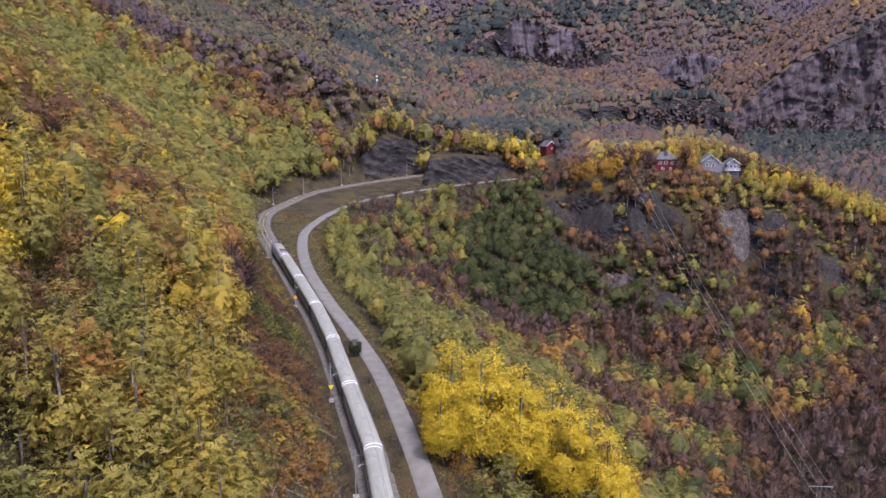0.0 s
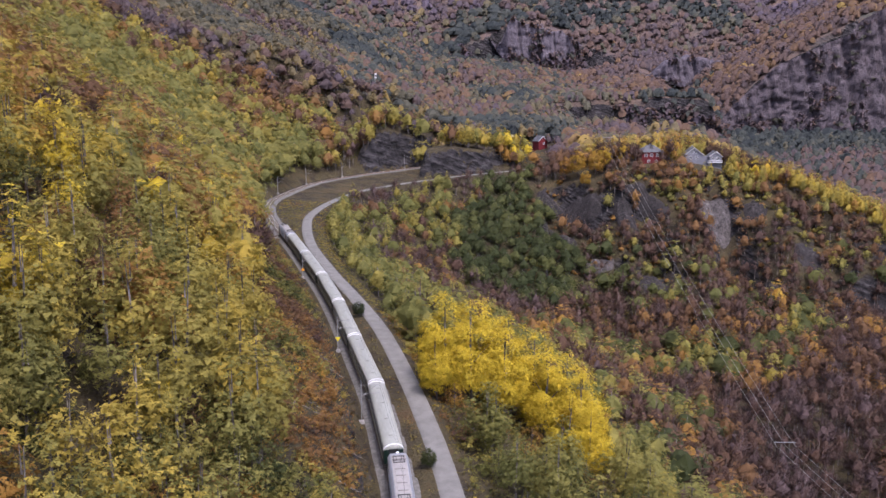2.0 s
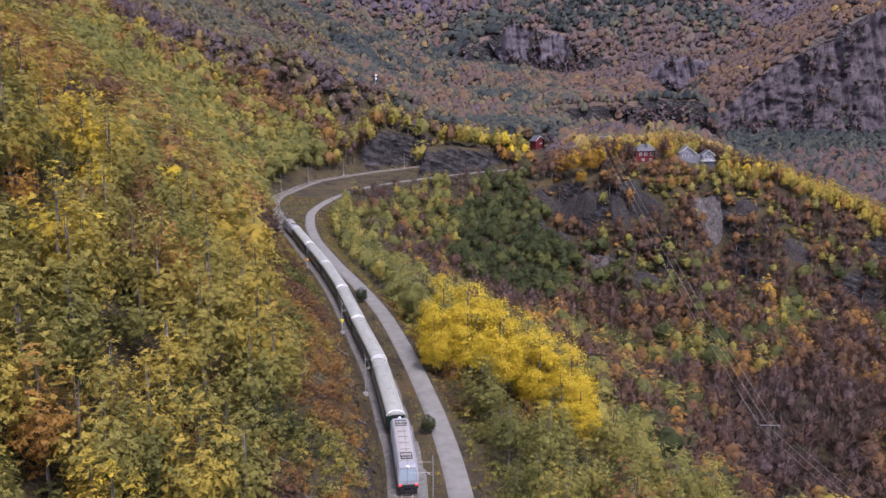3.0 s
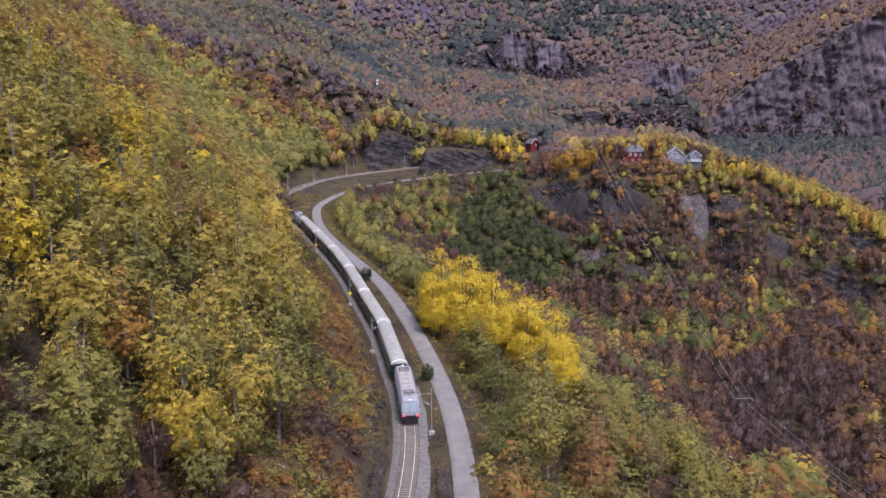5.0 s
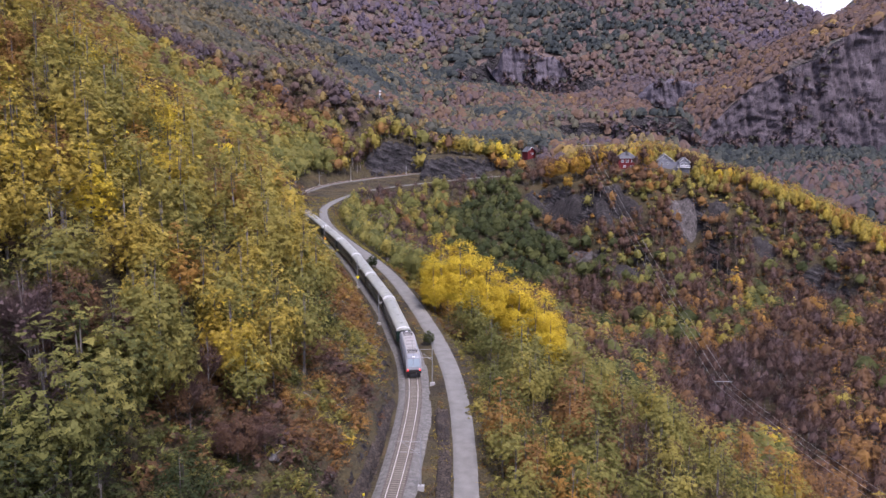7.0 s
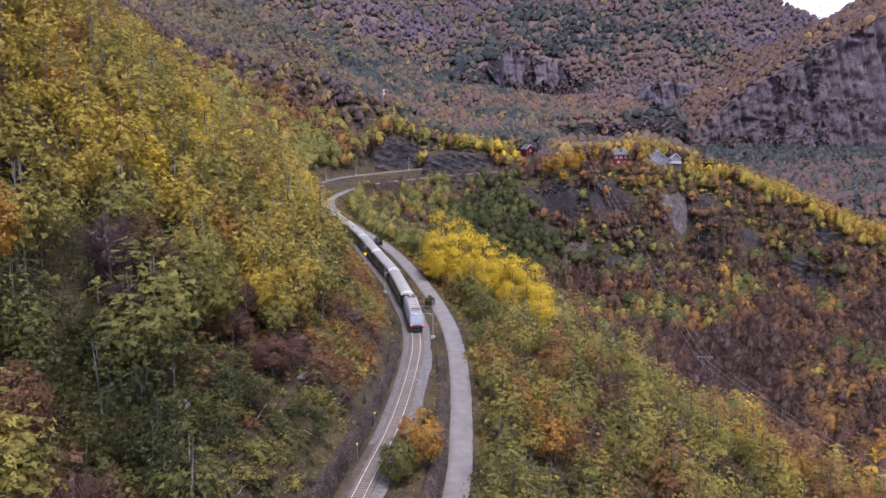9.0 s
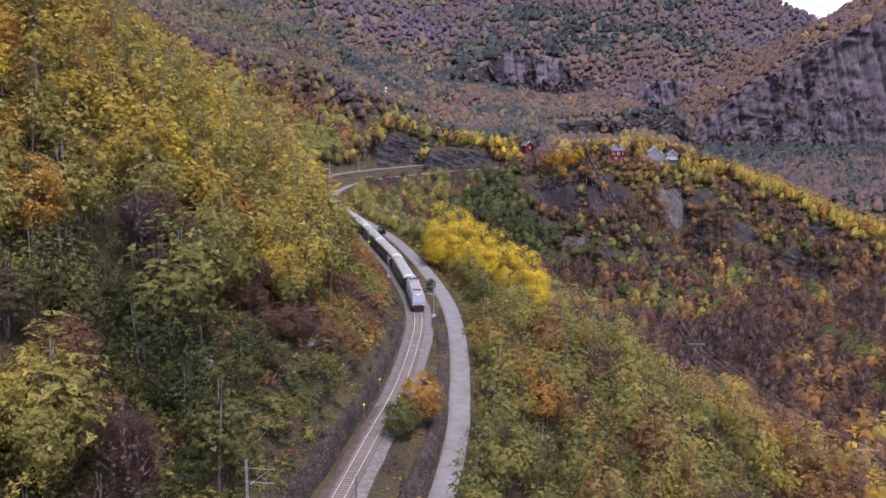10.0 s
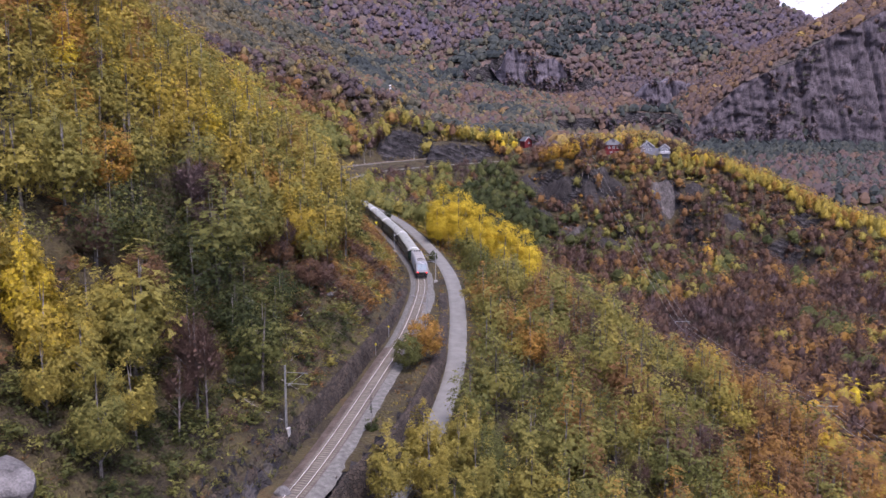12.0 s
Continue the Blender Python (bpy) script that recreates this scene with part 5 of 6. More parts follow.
def leaves_at(rng, centres, out, size, droop=0.0):
    """One small leaf-spray triangle at each centre, turned at random but leaning outward."""
    n = len(centres)
    nrm = unit(out + rng.normal(size=(n, 3)) * 0.34 + (0, 0, 0.2))
    a = unit(np.cross(nrm, rng.normal(size=(n, 3)))) + np.array((0, 0, -2.0 * droop))
    a = unit(a - nrm * (a * nrm).sum(1, keepdims=True))
    b = np.cross(nrm, a)
    s = size * rng.uniform(0.6, 1.35, (n, 1))
    v = np.stack([centres + a * s * 0.62, centres - a * s * 0.35 + b * s * rng.uniform(0.4, 0.7, (n, 1)), centres - a * s * 0.35 - b * s * rng.uniform(0.4, 0.7, (n, 1))], 1)
    soft = unit(out * 1.0 + rng.normal(size=(n, 3)) * 0.34 + (0, 0, 0.15))
    face = np.cross(v[:, 1] - v[:, 0], v[:, 2] - v[:, 0])
    flip = (face * soft).sum(1) < 0
    v[flip] = v[flip][:, ::-1]
    return v.reshape(-1, 3), np.repeat(soft, 3, axis=0)


def face_normals(v):
    t = v.reshape(-1, 3, 3)
    return np.repeat(unit(np.cross(t[:, 1] - t[:, 0], t[:, 2] - t[:, 0])), 3, axis=0)


class Crown:
    """The star-shaped surface of a crown: an egg with bulging boughs."""
    def __init__(self, rng, h, foot, rad, wide, lean, boughs, deep):
        self.mid = np.array([lean[0] * 0.5, lean[1] * 0.5, h * (foot + (1 - foot) * wide)])
        self.rad, self.up, self.down = rad, h * (1 - foot) * (1 - wide), max(0.12 * h, h * (1 - foot) * wide)
        k = np.arange(boughs) + 0.5
        z = 1 - 1.85 * k / boughs
        a = k * 2.399 + rng.uniform(0, 6)
        self.way = unit(np.column_stack([np.sqrt(1 - z * z) * np.cos(a), np.sqrt(1 - z * z) * np.sin(a), z]) + rng.normal(size=(boughs, 3)) * 0.16)
        self.gain = rng.uniform(0.75, 1.12, boughs)
        self.way[0], self.gain[0] = (0, 0, 1), 0.95  # the leader
        self.tight, self.deep = boughs * 0.38, deep

    def at(self, d):
        """Points and outward normals of the surface in the directions d."""
        dz = d[:, 2] / np.where(d[:, 2] > 0, self.up, self.down)
        r = 1 / np.sqrt((d[:, 0] ** 2 + d[:, 1] ** 2) / self.rad ** 2 + dz ** 2)
        dot = d @ self.way.T
        push = np.exp((dot - 1) * self.tight) * self.gain
        k = push.argmax(1)
        r = r * (1 - self.deep + self.deep * push.max(1))
        p = self.mid + d * r[:, None]
        egg = unit(np.column_stack([d[:, 0] / self.rad ** 2, d[:, 1] / self.rad ** 2, d[:, 2] / np.where(d[:, 2] > 0, self.up, self.down) ** 2]))
        return p, unit(0.55 * egg + 0.9 * (d - self.way[k]) * math.sqrt(self.tight) + (0, 0, 0.18))


def core_tris(rng, crown, share, rings, seg, stray=0.12):
    """The dense inside of a crown, over which the loose sprays stand; open below."""
    el = np.linspace(-0.8, 1.25, rings)
    ang = np.arange(seg) * 2 * np.pi / seg + rng.uniform(0, 6)
    d = np.stack([np.cos(el)[:, None] * np.cos(ang)[None, :], np.cos(el)[:, None] * np.sin(ang)[None, :], np.broadcast_to(np.sin(el)[:, None], (rings, seg))], -1).reshape(-1, 3)
    d = np.vstack([unit(d + rng.normal(size=d.shape) * 0.25 / seg), (0, 0, 1)])
    p, n = crown.at(d)
    p = crown.mid + (p - crown.mid) * share
    t = []
    for i in range(rings):
        for j in range(seg):
            a, b = i * seg + j, i * seg + (j + 1) % seg
            t += [a, b, rings * seg] if i == rings - 1 else [a, b, b + seg, a, b + seg, a + seg]
    n = np.repeat(unit(n[t].reshape(-1, 3, 3).mean(1) + rng.normal(size=(len(t) // 3, 3)) * stray), 3, axis=0)
    return p[t], n


def twigs_at(rng, roots, way, length, width):
    n = len(roots)
    w = unit(way + rng.normal(size=(n, 3)) * 0.45)
    a = unit(np.cross(w, rng.normal(size=(n, 3)))) * width
    tip = roots + w * length * rng.uniform(0.5, 1.2, (n, 1))
    return np.stack([roots - a, roots + a, tip], 1).reshape(-1, 3)


def limb_tris(a, b, ra, rb, sides=4):
    a, b = np.array(a, float), np.array(b, float)
    d = unit(b - a)
    p = unit(np.cross(d, (0.31, 0.87, 0.21)))
    q = np.cross(d, p)
    t = np.arange(sides) * 2 * np.pi / sides
    ring = np.cos(t)[:, None] * p + np.sin(t)[:, None] * q
    lo, hi = a + ring * ra, b + ring * rb
    out = []
    for i in range(sides):
        j = (i + 1) % sides
        out += [lo[i], lo[j], hi[j], lo[i], hi[j], hi[i]]
    return np.array(out)


SHAPES = {  # height, crown foot (share), radius (share of height), widest at (share of the crown), depth between the boughs
    "birch": (12, 0.14, 0.23, 0.40, 0.45), "aspen": (13, 0.10, 0.25, 0.34, 0.34), "alder": (7.5, 0.05, 0.42, 0.46, 0.40),
    "bare": (10.5, 0.20, 0.21, 0.52, 0.45), "shrub": (1.6, 0.0, 0.62, 0.35, 0.45), "spruce": (5.0, 0.02, 0.26, 0.06, 0.35), "rowan": (8.5, 0.14, 0.33, 0.48, 0.42)}
TUFT = {"birch": (0.85, 1.35), "aspen": (1.05, 0.75), "alder": (1.0, 0.8), "bare": (0.8, 1.3), "shrub": (1.0, 0.9), "spruce": (1.1, 0.5), "rowan": (1.0, 0.8)}  # a bough's leaf mass, across and up


def grow(kind, seed, count, size, limbs=9, sides=5, core=0.0, rings=7, seg=11, boughs=0):
    """Corner arrays (three to a triangle) of the leaves, the dense inside and the wood of one tree, of its usual height."""
    rng = np.random.default_rng(seed)
    h, foot, rad, wide, loose = SHAPES[kind]
    rad *= h
    lean = rng.normal(size=2) * 0.03 * h
    top = np.array([lean[0], lean[1], h * 0.93])
    wood = [np.zeros((0, 3))] if kind == "shrub" or not sides else [limb_tris((0, 0, -0.6), top * 0.55, 0.015 * h, 0.010 * h, sides), ]
    if kind != "shrub" and sides:
        wood.append(limb_tris(top * 0.55, top, 0.010 * h, 0.002 * h, sides))
    n = boughs or max(9, min(90 if kind == "aspen" else 60, count // 42))
    crown = Crown(rng, h, foot, rad, wide, lean, n, loose)
    tip, _ = crown.at(crown.way)
    if limbs and kind != "shrub":
        for k in range(0, n, max(1, n // limbs)):
            zz = max(0.12 * h, tip[k, 2] - 0.22 * h)
            wood.append(limb_tris((lean[0] * 0.5, lean[1] * 0.5, zz), crown.mid + (tip[k] - crown.mid) * 0.95, 0.006 * h, 0.0016 * h, 3))
    # leaf masses at the ends of the boughs, each a shell that is fuller above and outside
    reach = np.minimum(0.62 * rad, (3.3 if kind == "aspen" else 2.4) * rad / math.sqrt(n)) * rng.uniform(0.7, 1.3, n)
    heart = tip - crown.way * reach[:, None] * 0.75
    share = reach ** 2 / (reach ** 2).sum()
    k = rng.choice(n, count, p=share)
    out = unit(crown.way[k] * (1, 1, 0.8))
    d = unit(rng.normal(size=(count, 3)) + 0.55 * out + (0, 0, 0.5))
    c = heart[k] + d * (TUFT[kind][0], TUFT[kind][0], TUFT[kind][1]) * (reach[k] * rng.uniform(0.3, 1.15, count))[:, None] + rng.normal(size=(count, 3)) * size * 0.3
    c[:, 2] = np.maximum(c[:, 2], 0.04 * h)
    whole = unit((c - crown.mid) / (rad, rad, 0.5 * (crown.up + crown.down)))
    soft = unit(0.45 * d + 0.85 * whole + (0, 0, 0.2))
    if kind == "bare":
        few = count // 14
        near = count > 500
        core = 0.0 if near else core
        tw = twigs_at(rng, crown.mid + (c[few:] - crown.mid) * 0.7 - (0, 0, 0.04 * h), unit(out[few:] * (1, 1, 0.4) + (0, 0, 1.1)), 0.14 * h if near else 0.24 * h, 0.012 if near else 0.011 * h)
        lv, ln = leaves_at(rng, c[:few], soft[:few], size * 0.7)
        lv, ln = np.concatenate([lv, tw]), np.concatenate([ln, np.repeat(soft[few:], 3, axis=0)])
    else:
        lv, ln = leaves_at(rng, c, soft, size, 0.5 if kind == "birch" else 0.1)
    cv, cn = core_tris(rng, crown, core * (0.7 if kind == "bare" else 1.0), rings, seg, 0.2 if count < 60 else 0.12) if core else (np.zeros((0, 3)), np.zeros((0, 3)))
    return lv, ln, cv, cn, np.concatenate(wood)


def tri_mesh(name, corners, mat, tint, normals=None):
    f = np.arange(len(corners), dtype=np.int32).reshape(-1, 3)
    return mesh_from(name, np.asarray(corners), f, [mat], False, None, tint, normals)


LABELS = {
    "birch": ("birch_tree", "slender birch with thinning olive and yellow leaves on the slope"),
    "aspen": ("aspen_tree", "tall aspen in bright golden yellow autumn leaf"),
    "alder": ("alder_tree", "bushy round alder with dense green leaves"),
    "bare": ("bare_birch_tree", "almost leafless birch with pale stem and purple grey twigs"),
    "rowan": ("rowan_tree", "rowan in rusty orange and brown autumn leaf"),
    "shrub": ("shrub", "low leafy shrub on the open bank"),
    "spruce": ("young_spruce", "small dark green spruce beside the line")}
BREED = {}


def breed(kind, tint, variant, count, size):
    """A tree of a kind and hue, kept far below ground level as nothing: only its meshes are shared."""
    key = (kind, tint, variant, count)
    if key not in BREED:
        lv, ln, cv, cn, wd = grow(kind, 100 + variant * 7 + len(kind), count, size)
        lv, ln = np.concatenate([lv, cv]), np.concatenate([ln, cn])
        rng = np.random.default_rng(variant)
        t = np.repeat(np.clip(tint + rng.normal(size=len(lv) // 3) * 0.02, 0, 0.85 if tint < 0.85 else 1), 3)
        crown_mesh = tri_mesh("crown", lv, NEAR_LEAVES if kind != "bare" else LEAVES, t, ln)
        crown_mesh.materials.append(LEAVES)
        crown_mesh.polygons.foreach_set("material_index", np.repeat([0, 1], [(len(lv) - len(cv)) // 3, len(cv) // 3]).astype(np.int32))
        BREED[key] = (crown_mesh, tri_mesh("trunk", wd, BARK, None))
    return BREED[key]


def plant(kind, x, y, tall, tint, variant=0, count=1000, size=0.48, turn=0.0, label="", group="", z=None):
    name, text = LABELS[kind]
    s = tall / SHAPES[kind][0]
    ob = thing(name, Matrix.LocRotScale((x, y, float(height(x, y)) if z is None else z), Euler((0, 0, turn)), (s, s, s)), label or text, "tree" if kind != "shrub" else "shrub", group)
    crown_mesh, trunk_mesh = breed(kind, tint, variant, count, size)
    for n, me in (("trunk", trunk_mesh), ("crown", crown_mesh)):
        p = new(n, me)
        p.parent = ob
    return ob


def in_view(x, y, margin=8.0):
    """The wedge of the valley that the flight looks into."""
    return (np.abs(x - 1) < 0.56 * (y + 126) + margin) & (y > -118)


def scatter(x0, x1, y0, y1, step, seed):
    rng = np.random.default_rng(seed)
    gx_, gy_ = np.meshgrid(np.arange(x0, x1, step), np.arange(y0, y1, step))
    x = gx_.ravel() + rng.uniform(-0.75, 0.75, gx_.size) * step
    y = gy_.ravel() + rng.uniform(-0.75, 0.75, gx_.size) * step
    k = in_view(x, y)
    return x[k], y[k], rng


PALETTE = {  # tree kind, tint, share
    "midhill": [("alder", 0.18, 8), ("birch", 0.25, 20), ("birch", 0.30, 24), ("birch", 0.37, 20), ("birch", 0.43, 12), ("birch", 0.605, 8), ("rowan", 0.65, 6), ("bare", 0.82, 2)],
    "hill": [("alder", 0.15, 6), ("alder", 0.20, 9), ("birch", 0.24, 16), ("birch", 0.30, 17), ("birch", 0.37, 13), ("birch", 0.43, 8), ("birch", 0.605, 8), ("rowan", 0.65, 8), ("rowan", 0.70, 5), ("bare", 0.82, 7)],
    # lowhill tints are darkened for the shade inside the dense wood
    "lowhill": [("alder", 0.03, 22), ("alder", 0.08, 24), ("birch", 0.13, 12), ("birch", 0.19, 7), ("rowan", 0.72, 7), ("rowan", 0.79, 13), ("bare", 0.82, 18)],
    "gully": [("alder", 0.015, 26), ("alder", 0.05, 24), ("birch", 0.12, 8), ("rowan", 0.74, 16), ("rowan", 0.80, 12), ("bare", 0.84, 16)],
    "upper": [("alder", 0.17, 18), ("alder", 0.23, 20), ("birch", 0.29, 20), ("birch", 0.36, 10), ("rowan", 0.68, 10), ("rowan", 0.75, 8), ("bare", 0.84, 14)],
    "bowl": [("birch", 0.22, 26), ("alder", 0.15, 30), ("birch", 0.28, 14), ("rowan", 0.69, 5), ("rowan", 0.78, 6), ("bare", 0.88, 19)],
    "alders": [("alder", 0.03, 80), ("alder", 0.07, 20)],
    "floor": [("birch", 0.22, 3), ("birch", 0.32, 2), ("alder", 0.07, 7), ("birch", 0.63, 8), ("birch", 0.73, 18), ("bare", 0.79, 26), ("bare", 0.82, 22), ("bare", 0.90, 12)],
    "nearright": [("alder", 0.10, 12), ("alder", 0.15, 26), ("birch", 0.20, 24), ("birch", 0.25, 12), ("birch", 0.32, 6), ("birch", 0.64, 7), ("birch", 0.71, 6), ("bare", 0.82, 7)],
    "lowfloor": [("alder", 0.12, 12), ("birch", 0.24, 8), ("birch", 0.34, 4), ("birch", 0.41, 4), ("birch", 0.63, 16), ("birch", 0.67, 22), ("birch", 0.74, 14), ("bare", 0.84, 16)],
    "crest": [("aspen", 0.41, 30), ("birch", 0.35, 28), ("birch", 0.62, 22), ("bare", 0.82, 20)],
    "brow": [("birch", 0.23, 16), ("birch", 0.29, 8), ("rowan", 0.67, 24), ("rowan", 0.72, 28), ("bare", 0.82, 22)],
    "face": [("birch", 0.70, 9), ("birch", 0.77, 24), ("bare", 0.80, 26), ("bare", 0.84, 18), ("birch", 0.22, 8), ("alder", 0.07, 15)],
    "loop": [("alder", 0.08, 18), ("alder", 0.15, 14), ("birch", 0.30, 16), ("birch", 0.38, 14), ("birch", 0.62, 12), ("rowan", 0.70, 8), ("bare", 0.86, 18)],
    "mountain": [("birch", 0.05, 8), ("birch", 0.12, 12), ("birch", 0.24, 4), ("birch", 0.62, 14), ("rowan", 0.66, 24), ("birch", 0.71, 22), ("birch", 0.78, 16)],
    "mountain_green": [("alder", 0.05, 16), ("alder", 0.11, 15), ("birch", 0.17, 20), ("birch", 0.24, 16), ("birch", 0.34, 8), ("rowan", 0.64, 14), ("birch", 0.71, 16), ("birch", 0.79, 11)]}


def zone(x, y):
    """The name of the wood that grows at each place, and how thickly."""
    dt, _, _ = nearest(TRACK, x, y)
    de, _, ke = nearest(BRINK, x, y)
    de = -de
    wob = rough(x, y, 22, 3, 33)
    onridge = (ke >= len(ROAD) - 20)
    z = np.full(len(x), "hill", dtype=object)
    z[(dt > 0) & (y < 64 + 14 * wob)] = "midhill"
    z[(dt > 0) & (y < 10 + 14 * wob) & (dt < np.where(y > -24, 33, 13) + 8 * wob)] = "lowhill"
    z[(dt > 0) & ((y > 230) | (dt > 95))] = "upper"
    z[(dt > 0) & (dt < 21 + 6 * wob) & (y < 24) & (y > -30)] = "gully"
    right = (de > 0) & (dt <= 0)
    z[right] = "bowl"
    z[right & (y < 160) & (de < 34 + 10 * wob)] = "nearright"
    z[right & (~onridge) & (x > 16 + 12 * wob) & (y > 326 + 16 * wob) & (de < 74 + 25 * wob) & (de > 8)] = "alders"
    z[right & (((x - 40) / 34) ** 2 + ((y - 347) / 36) ** 2 < 0.9 + 0.4 * wob) & (de > 8)] = "alders"
    z[right & (z != "alders") & ((height(x, y) < -9) | ((de > 70) & (y < 300)))] = "floor"
    z[(z == "floor") & (y < 150 + 40 * wob - 0.2 * x)] = "lowfloor"
    z[right & onridge & (z != "alders") & (height(x, y) > -14)] = "face"
    z[((de < 24 + 14 * wob) & onridge & (x > 48) & (de > -45))] = "brow"
    z[((de < np.where(x > 143, 9 + 7 * wob, 3 + 5 * wob)) & onridge & (x > 80) & (de > -45))] = "crest"
    far = (y > 440) & (z != "crest") & (z != "brow")
    z[far] = "mountain"
    z[far & (x < 210 - 0.12 * (y - 440) + 60 * wob)] = "mountain_green"
    z[far & (y > 1350 + 200 * wob)] = "mountain"
    z[far & (y < 535 + 20 * wob) & (x < 75)] = "loop"
    z[far & (x < -58 + 10 * wob - 0.12 * (y - 440)) & (y < 900)] = "upper"
    return z, dt, de


def choose(zones, rng, x, y):
    """Kinds and tints; neighbours tend to be alike."""
    kinds, tints = np.empty(len(x), object), np.empty(len(x))
    far = y > 440
    luck = np.where(far, 1.05, 1.2) * rng.uniform(0, 1, len(x)) + np.where(far, 0.55, 0.75) * rough(x, y, 34, 2, 31) + np.where(far, 1.0, 0.35) * rough(x + 0.5 * y, y, 150, 3, 32)
    for name in sorted(set(zones)):
        m = np.where(zones == name)[0]
        rank = luck[m].argsort().argsort() / len(m)
        pal = PALETTE[name]
        edges = np.cumsum([p[2] for p in pal]) / sum(p[2] for p in pal)
        k = np.searchsorted(edges, rank, side="right").clip(0, len(pal) - 1)
        kinds[m] = [pal[i][0] for i in k]
        tints[m] = [pal[i][1] for i in k]
    return kinds, tints


def woodland(name, label, x, y, kinds, tints, tall, count, size, seed, templates=4, leaf=None, core=0.82, rings=4, seg=6, spread_out=1.0, base=None, even=0.0):
    """Many trees as one mesh of real leaves and stems."""
    rng = np.random.default_rng(seed)
    acc = {"leaf": ([], [], []), "core": ([], [], []), "wood": ([], [], [])}
    base = height(x, y) if base is None else base
    turn, var = rng.uniform(0, 6.28, len(x)), rng.integers(0, templates, len(x))
    for kind in sorted(set(kinds)):
        for t in range(templates):
            m = np.where((kinds == kind) & (var == t))[0]
            if not len(m):
                continue
            lv, ln, cv, cn, wd = grow(kind, 900 + 31 * t + len(kind), count, size * SHAPES[kind][0] / 10, limbs=0 if count < 100 else 2, sides=3 if count > 10 else 0, core=core, rings=rings, seg=seg)
            s = tall[m] / SHAPES[kind][0]
            wide = s * (spread_out[m] if np.ndim(spread_out) else spread_out) * rng.uniform(0.85, 1.2, len(m))
            c, sn = np.cos(turn[m]), np.sin(turn[m])
            hue = np.clip(tints[m] + rng.normal(size=len(m)) * 0.03, 0, 1)
            for kin, src, nor in (("leaf", lv, ln), ("core", cv, cn), ("wood", wd, face_normals(wd))):
                px = (src[None, :, 0] * c[:, None] - src[None, :, 1] * sn[:, None]) * wide[:, None] + x[m, None]
                py = (src[None, :, 0] * sn[:, None] + src[None, :, 1] * c[:, None]) * wide[:, None] + y[m, None]
                pz = src[None, :, 2] * s[:, None] + base[m, None]
                qx = nor[None, :, 0] * c[:, None] - nor[None, :, 1] * sn[:, None]
                qy = nor[None, :, 0] * sn[:, None] + nor[None, :, 1] * c[:, None]
                acc[kin][0].append(np.stack([px, py, pz], -1).reshape(-1, 3))
                acc[kin][1].append(np.stack([qx, qy, np.broadcast_to(nor[None, :, 2], qx.shape)], -1).reshape(-1, 3))
                acc[kin][2].append(np.repeat(hue, len(src)))
    v, nor, t = (np.concatenate([a for kin in ("leaf", "core", "wood") for a in acc[kin][i]]) for i in range(3))
    nor = unit(nor * (1 - even) + np.array((0.0, -0.35, 0.9)) * even)
    f = np.arange(len(v), dtype=np.int32).reshape(-1, 3)
    idx = np.repeat([0, 1, 2], [sum(len(a) for a in acc[kin][0]) // 3 for kin in ("leaf", "core", "wood")])
    ob = new(name, mesh_from(name, v, f, [leaf or MID_LEAVES, leaf or LEAVES, BARK], False, idx, t, nor))
    return tagged(ob, label, "woodland", kind="stuff")


def clear_of_lines(dt, de, x, y):
    """True where trees may stand: off the line, the road, and the cut-over bank above the line."""
    bank = np.interp(y, [-120, -20, 10, 60, 120, 200, 260, 330], [8, 9, 12, 15, 20, 15, 9, 8])
    ok = np.where(dt > 0, dt > bank, True)
    ok &= ~((dt <= 0) & (de < 0) & (y < 425) & (x < 70))
    ok &= ~((de >= 0) & (de < np.interp(y, [-100, 60, 100, 250, 330], [4.5, 5.0, 6.0, 9.0, 6.0])) & (x < 60) & (dt <= 0))
    return ok


def by_house(x, y):
    return ((x > 103) & (x < 117) & (y > 397) & (y < 415)) | ((x > 124) & (x < 147) & (y > 397) & (y < 415)) | (np.hypot((x - 74) * 0.8, y - 400) < 9) | ((np.abs(x - 58) < 7) & (y > 432) & (y < 492)) | ((np.abs(x - 44) < 6) & (y > 470) & (y < 508))


def by_rock(x, y):
    """On a bare slab of the gorge side, or close below it."""
    hit_ = np.zeros(len(x), bool)
    for ox, oy, ow, orun, skew, _, _ in OUTCROPS:
        u, v = (x - ox - skew * (y - oy)) / (ow * 0.95), (y - oy + 2.5) / (orun + 3.0)
        hit_ |= u * u + v * v < 1
    return hit_


def steep(x, y):
    return np.hypot(height(x + 1.5, y) - height(x - 1.5, y), height(x, y + 1.5) - height(x, y - 1.5)) / 3.0


# near woods: the nearest tree by tree, the rest as one wood
x, y, rng = scatter(-95, 90, -75, 118, 4.6, 1)
zn, dt, de = zone(x, y)
ok = clear_of_lines(dt, de, x, y) & (rng.uniform(0, 1, len(x)) < 0.9) & (height(x, y) < 56 + 0.16 * (y + 126) + 4)
ok &= ~((np.abs(x - 14) < 17) & (np.abs(y - 130) < 17) & (de > 0)) & ~((x > -47) & (x < -28) & (y > -76) & (y < -31))
x, y, zn, de_near = x[ok], y[ok], zn[ok], de[ok]
kinds, tints = choose(zn, rng, x, y)
near_tall = {"birch": (9.5, 16.5), "aspen": (9, 13), "alder": (6, 10.5), "bare": (8, 13), "rowan": (6, 10.5)}
rank = np.hypot(x * 0.7, y + 50)
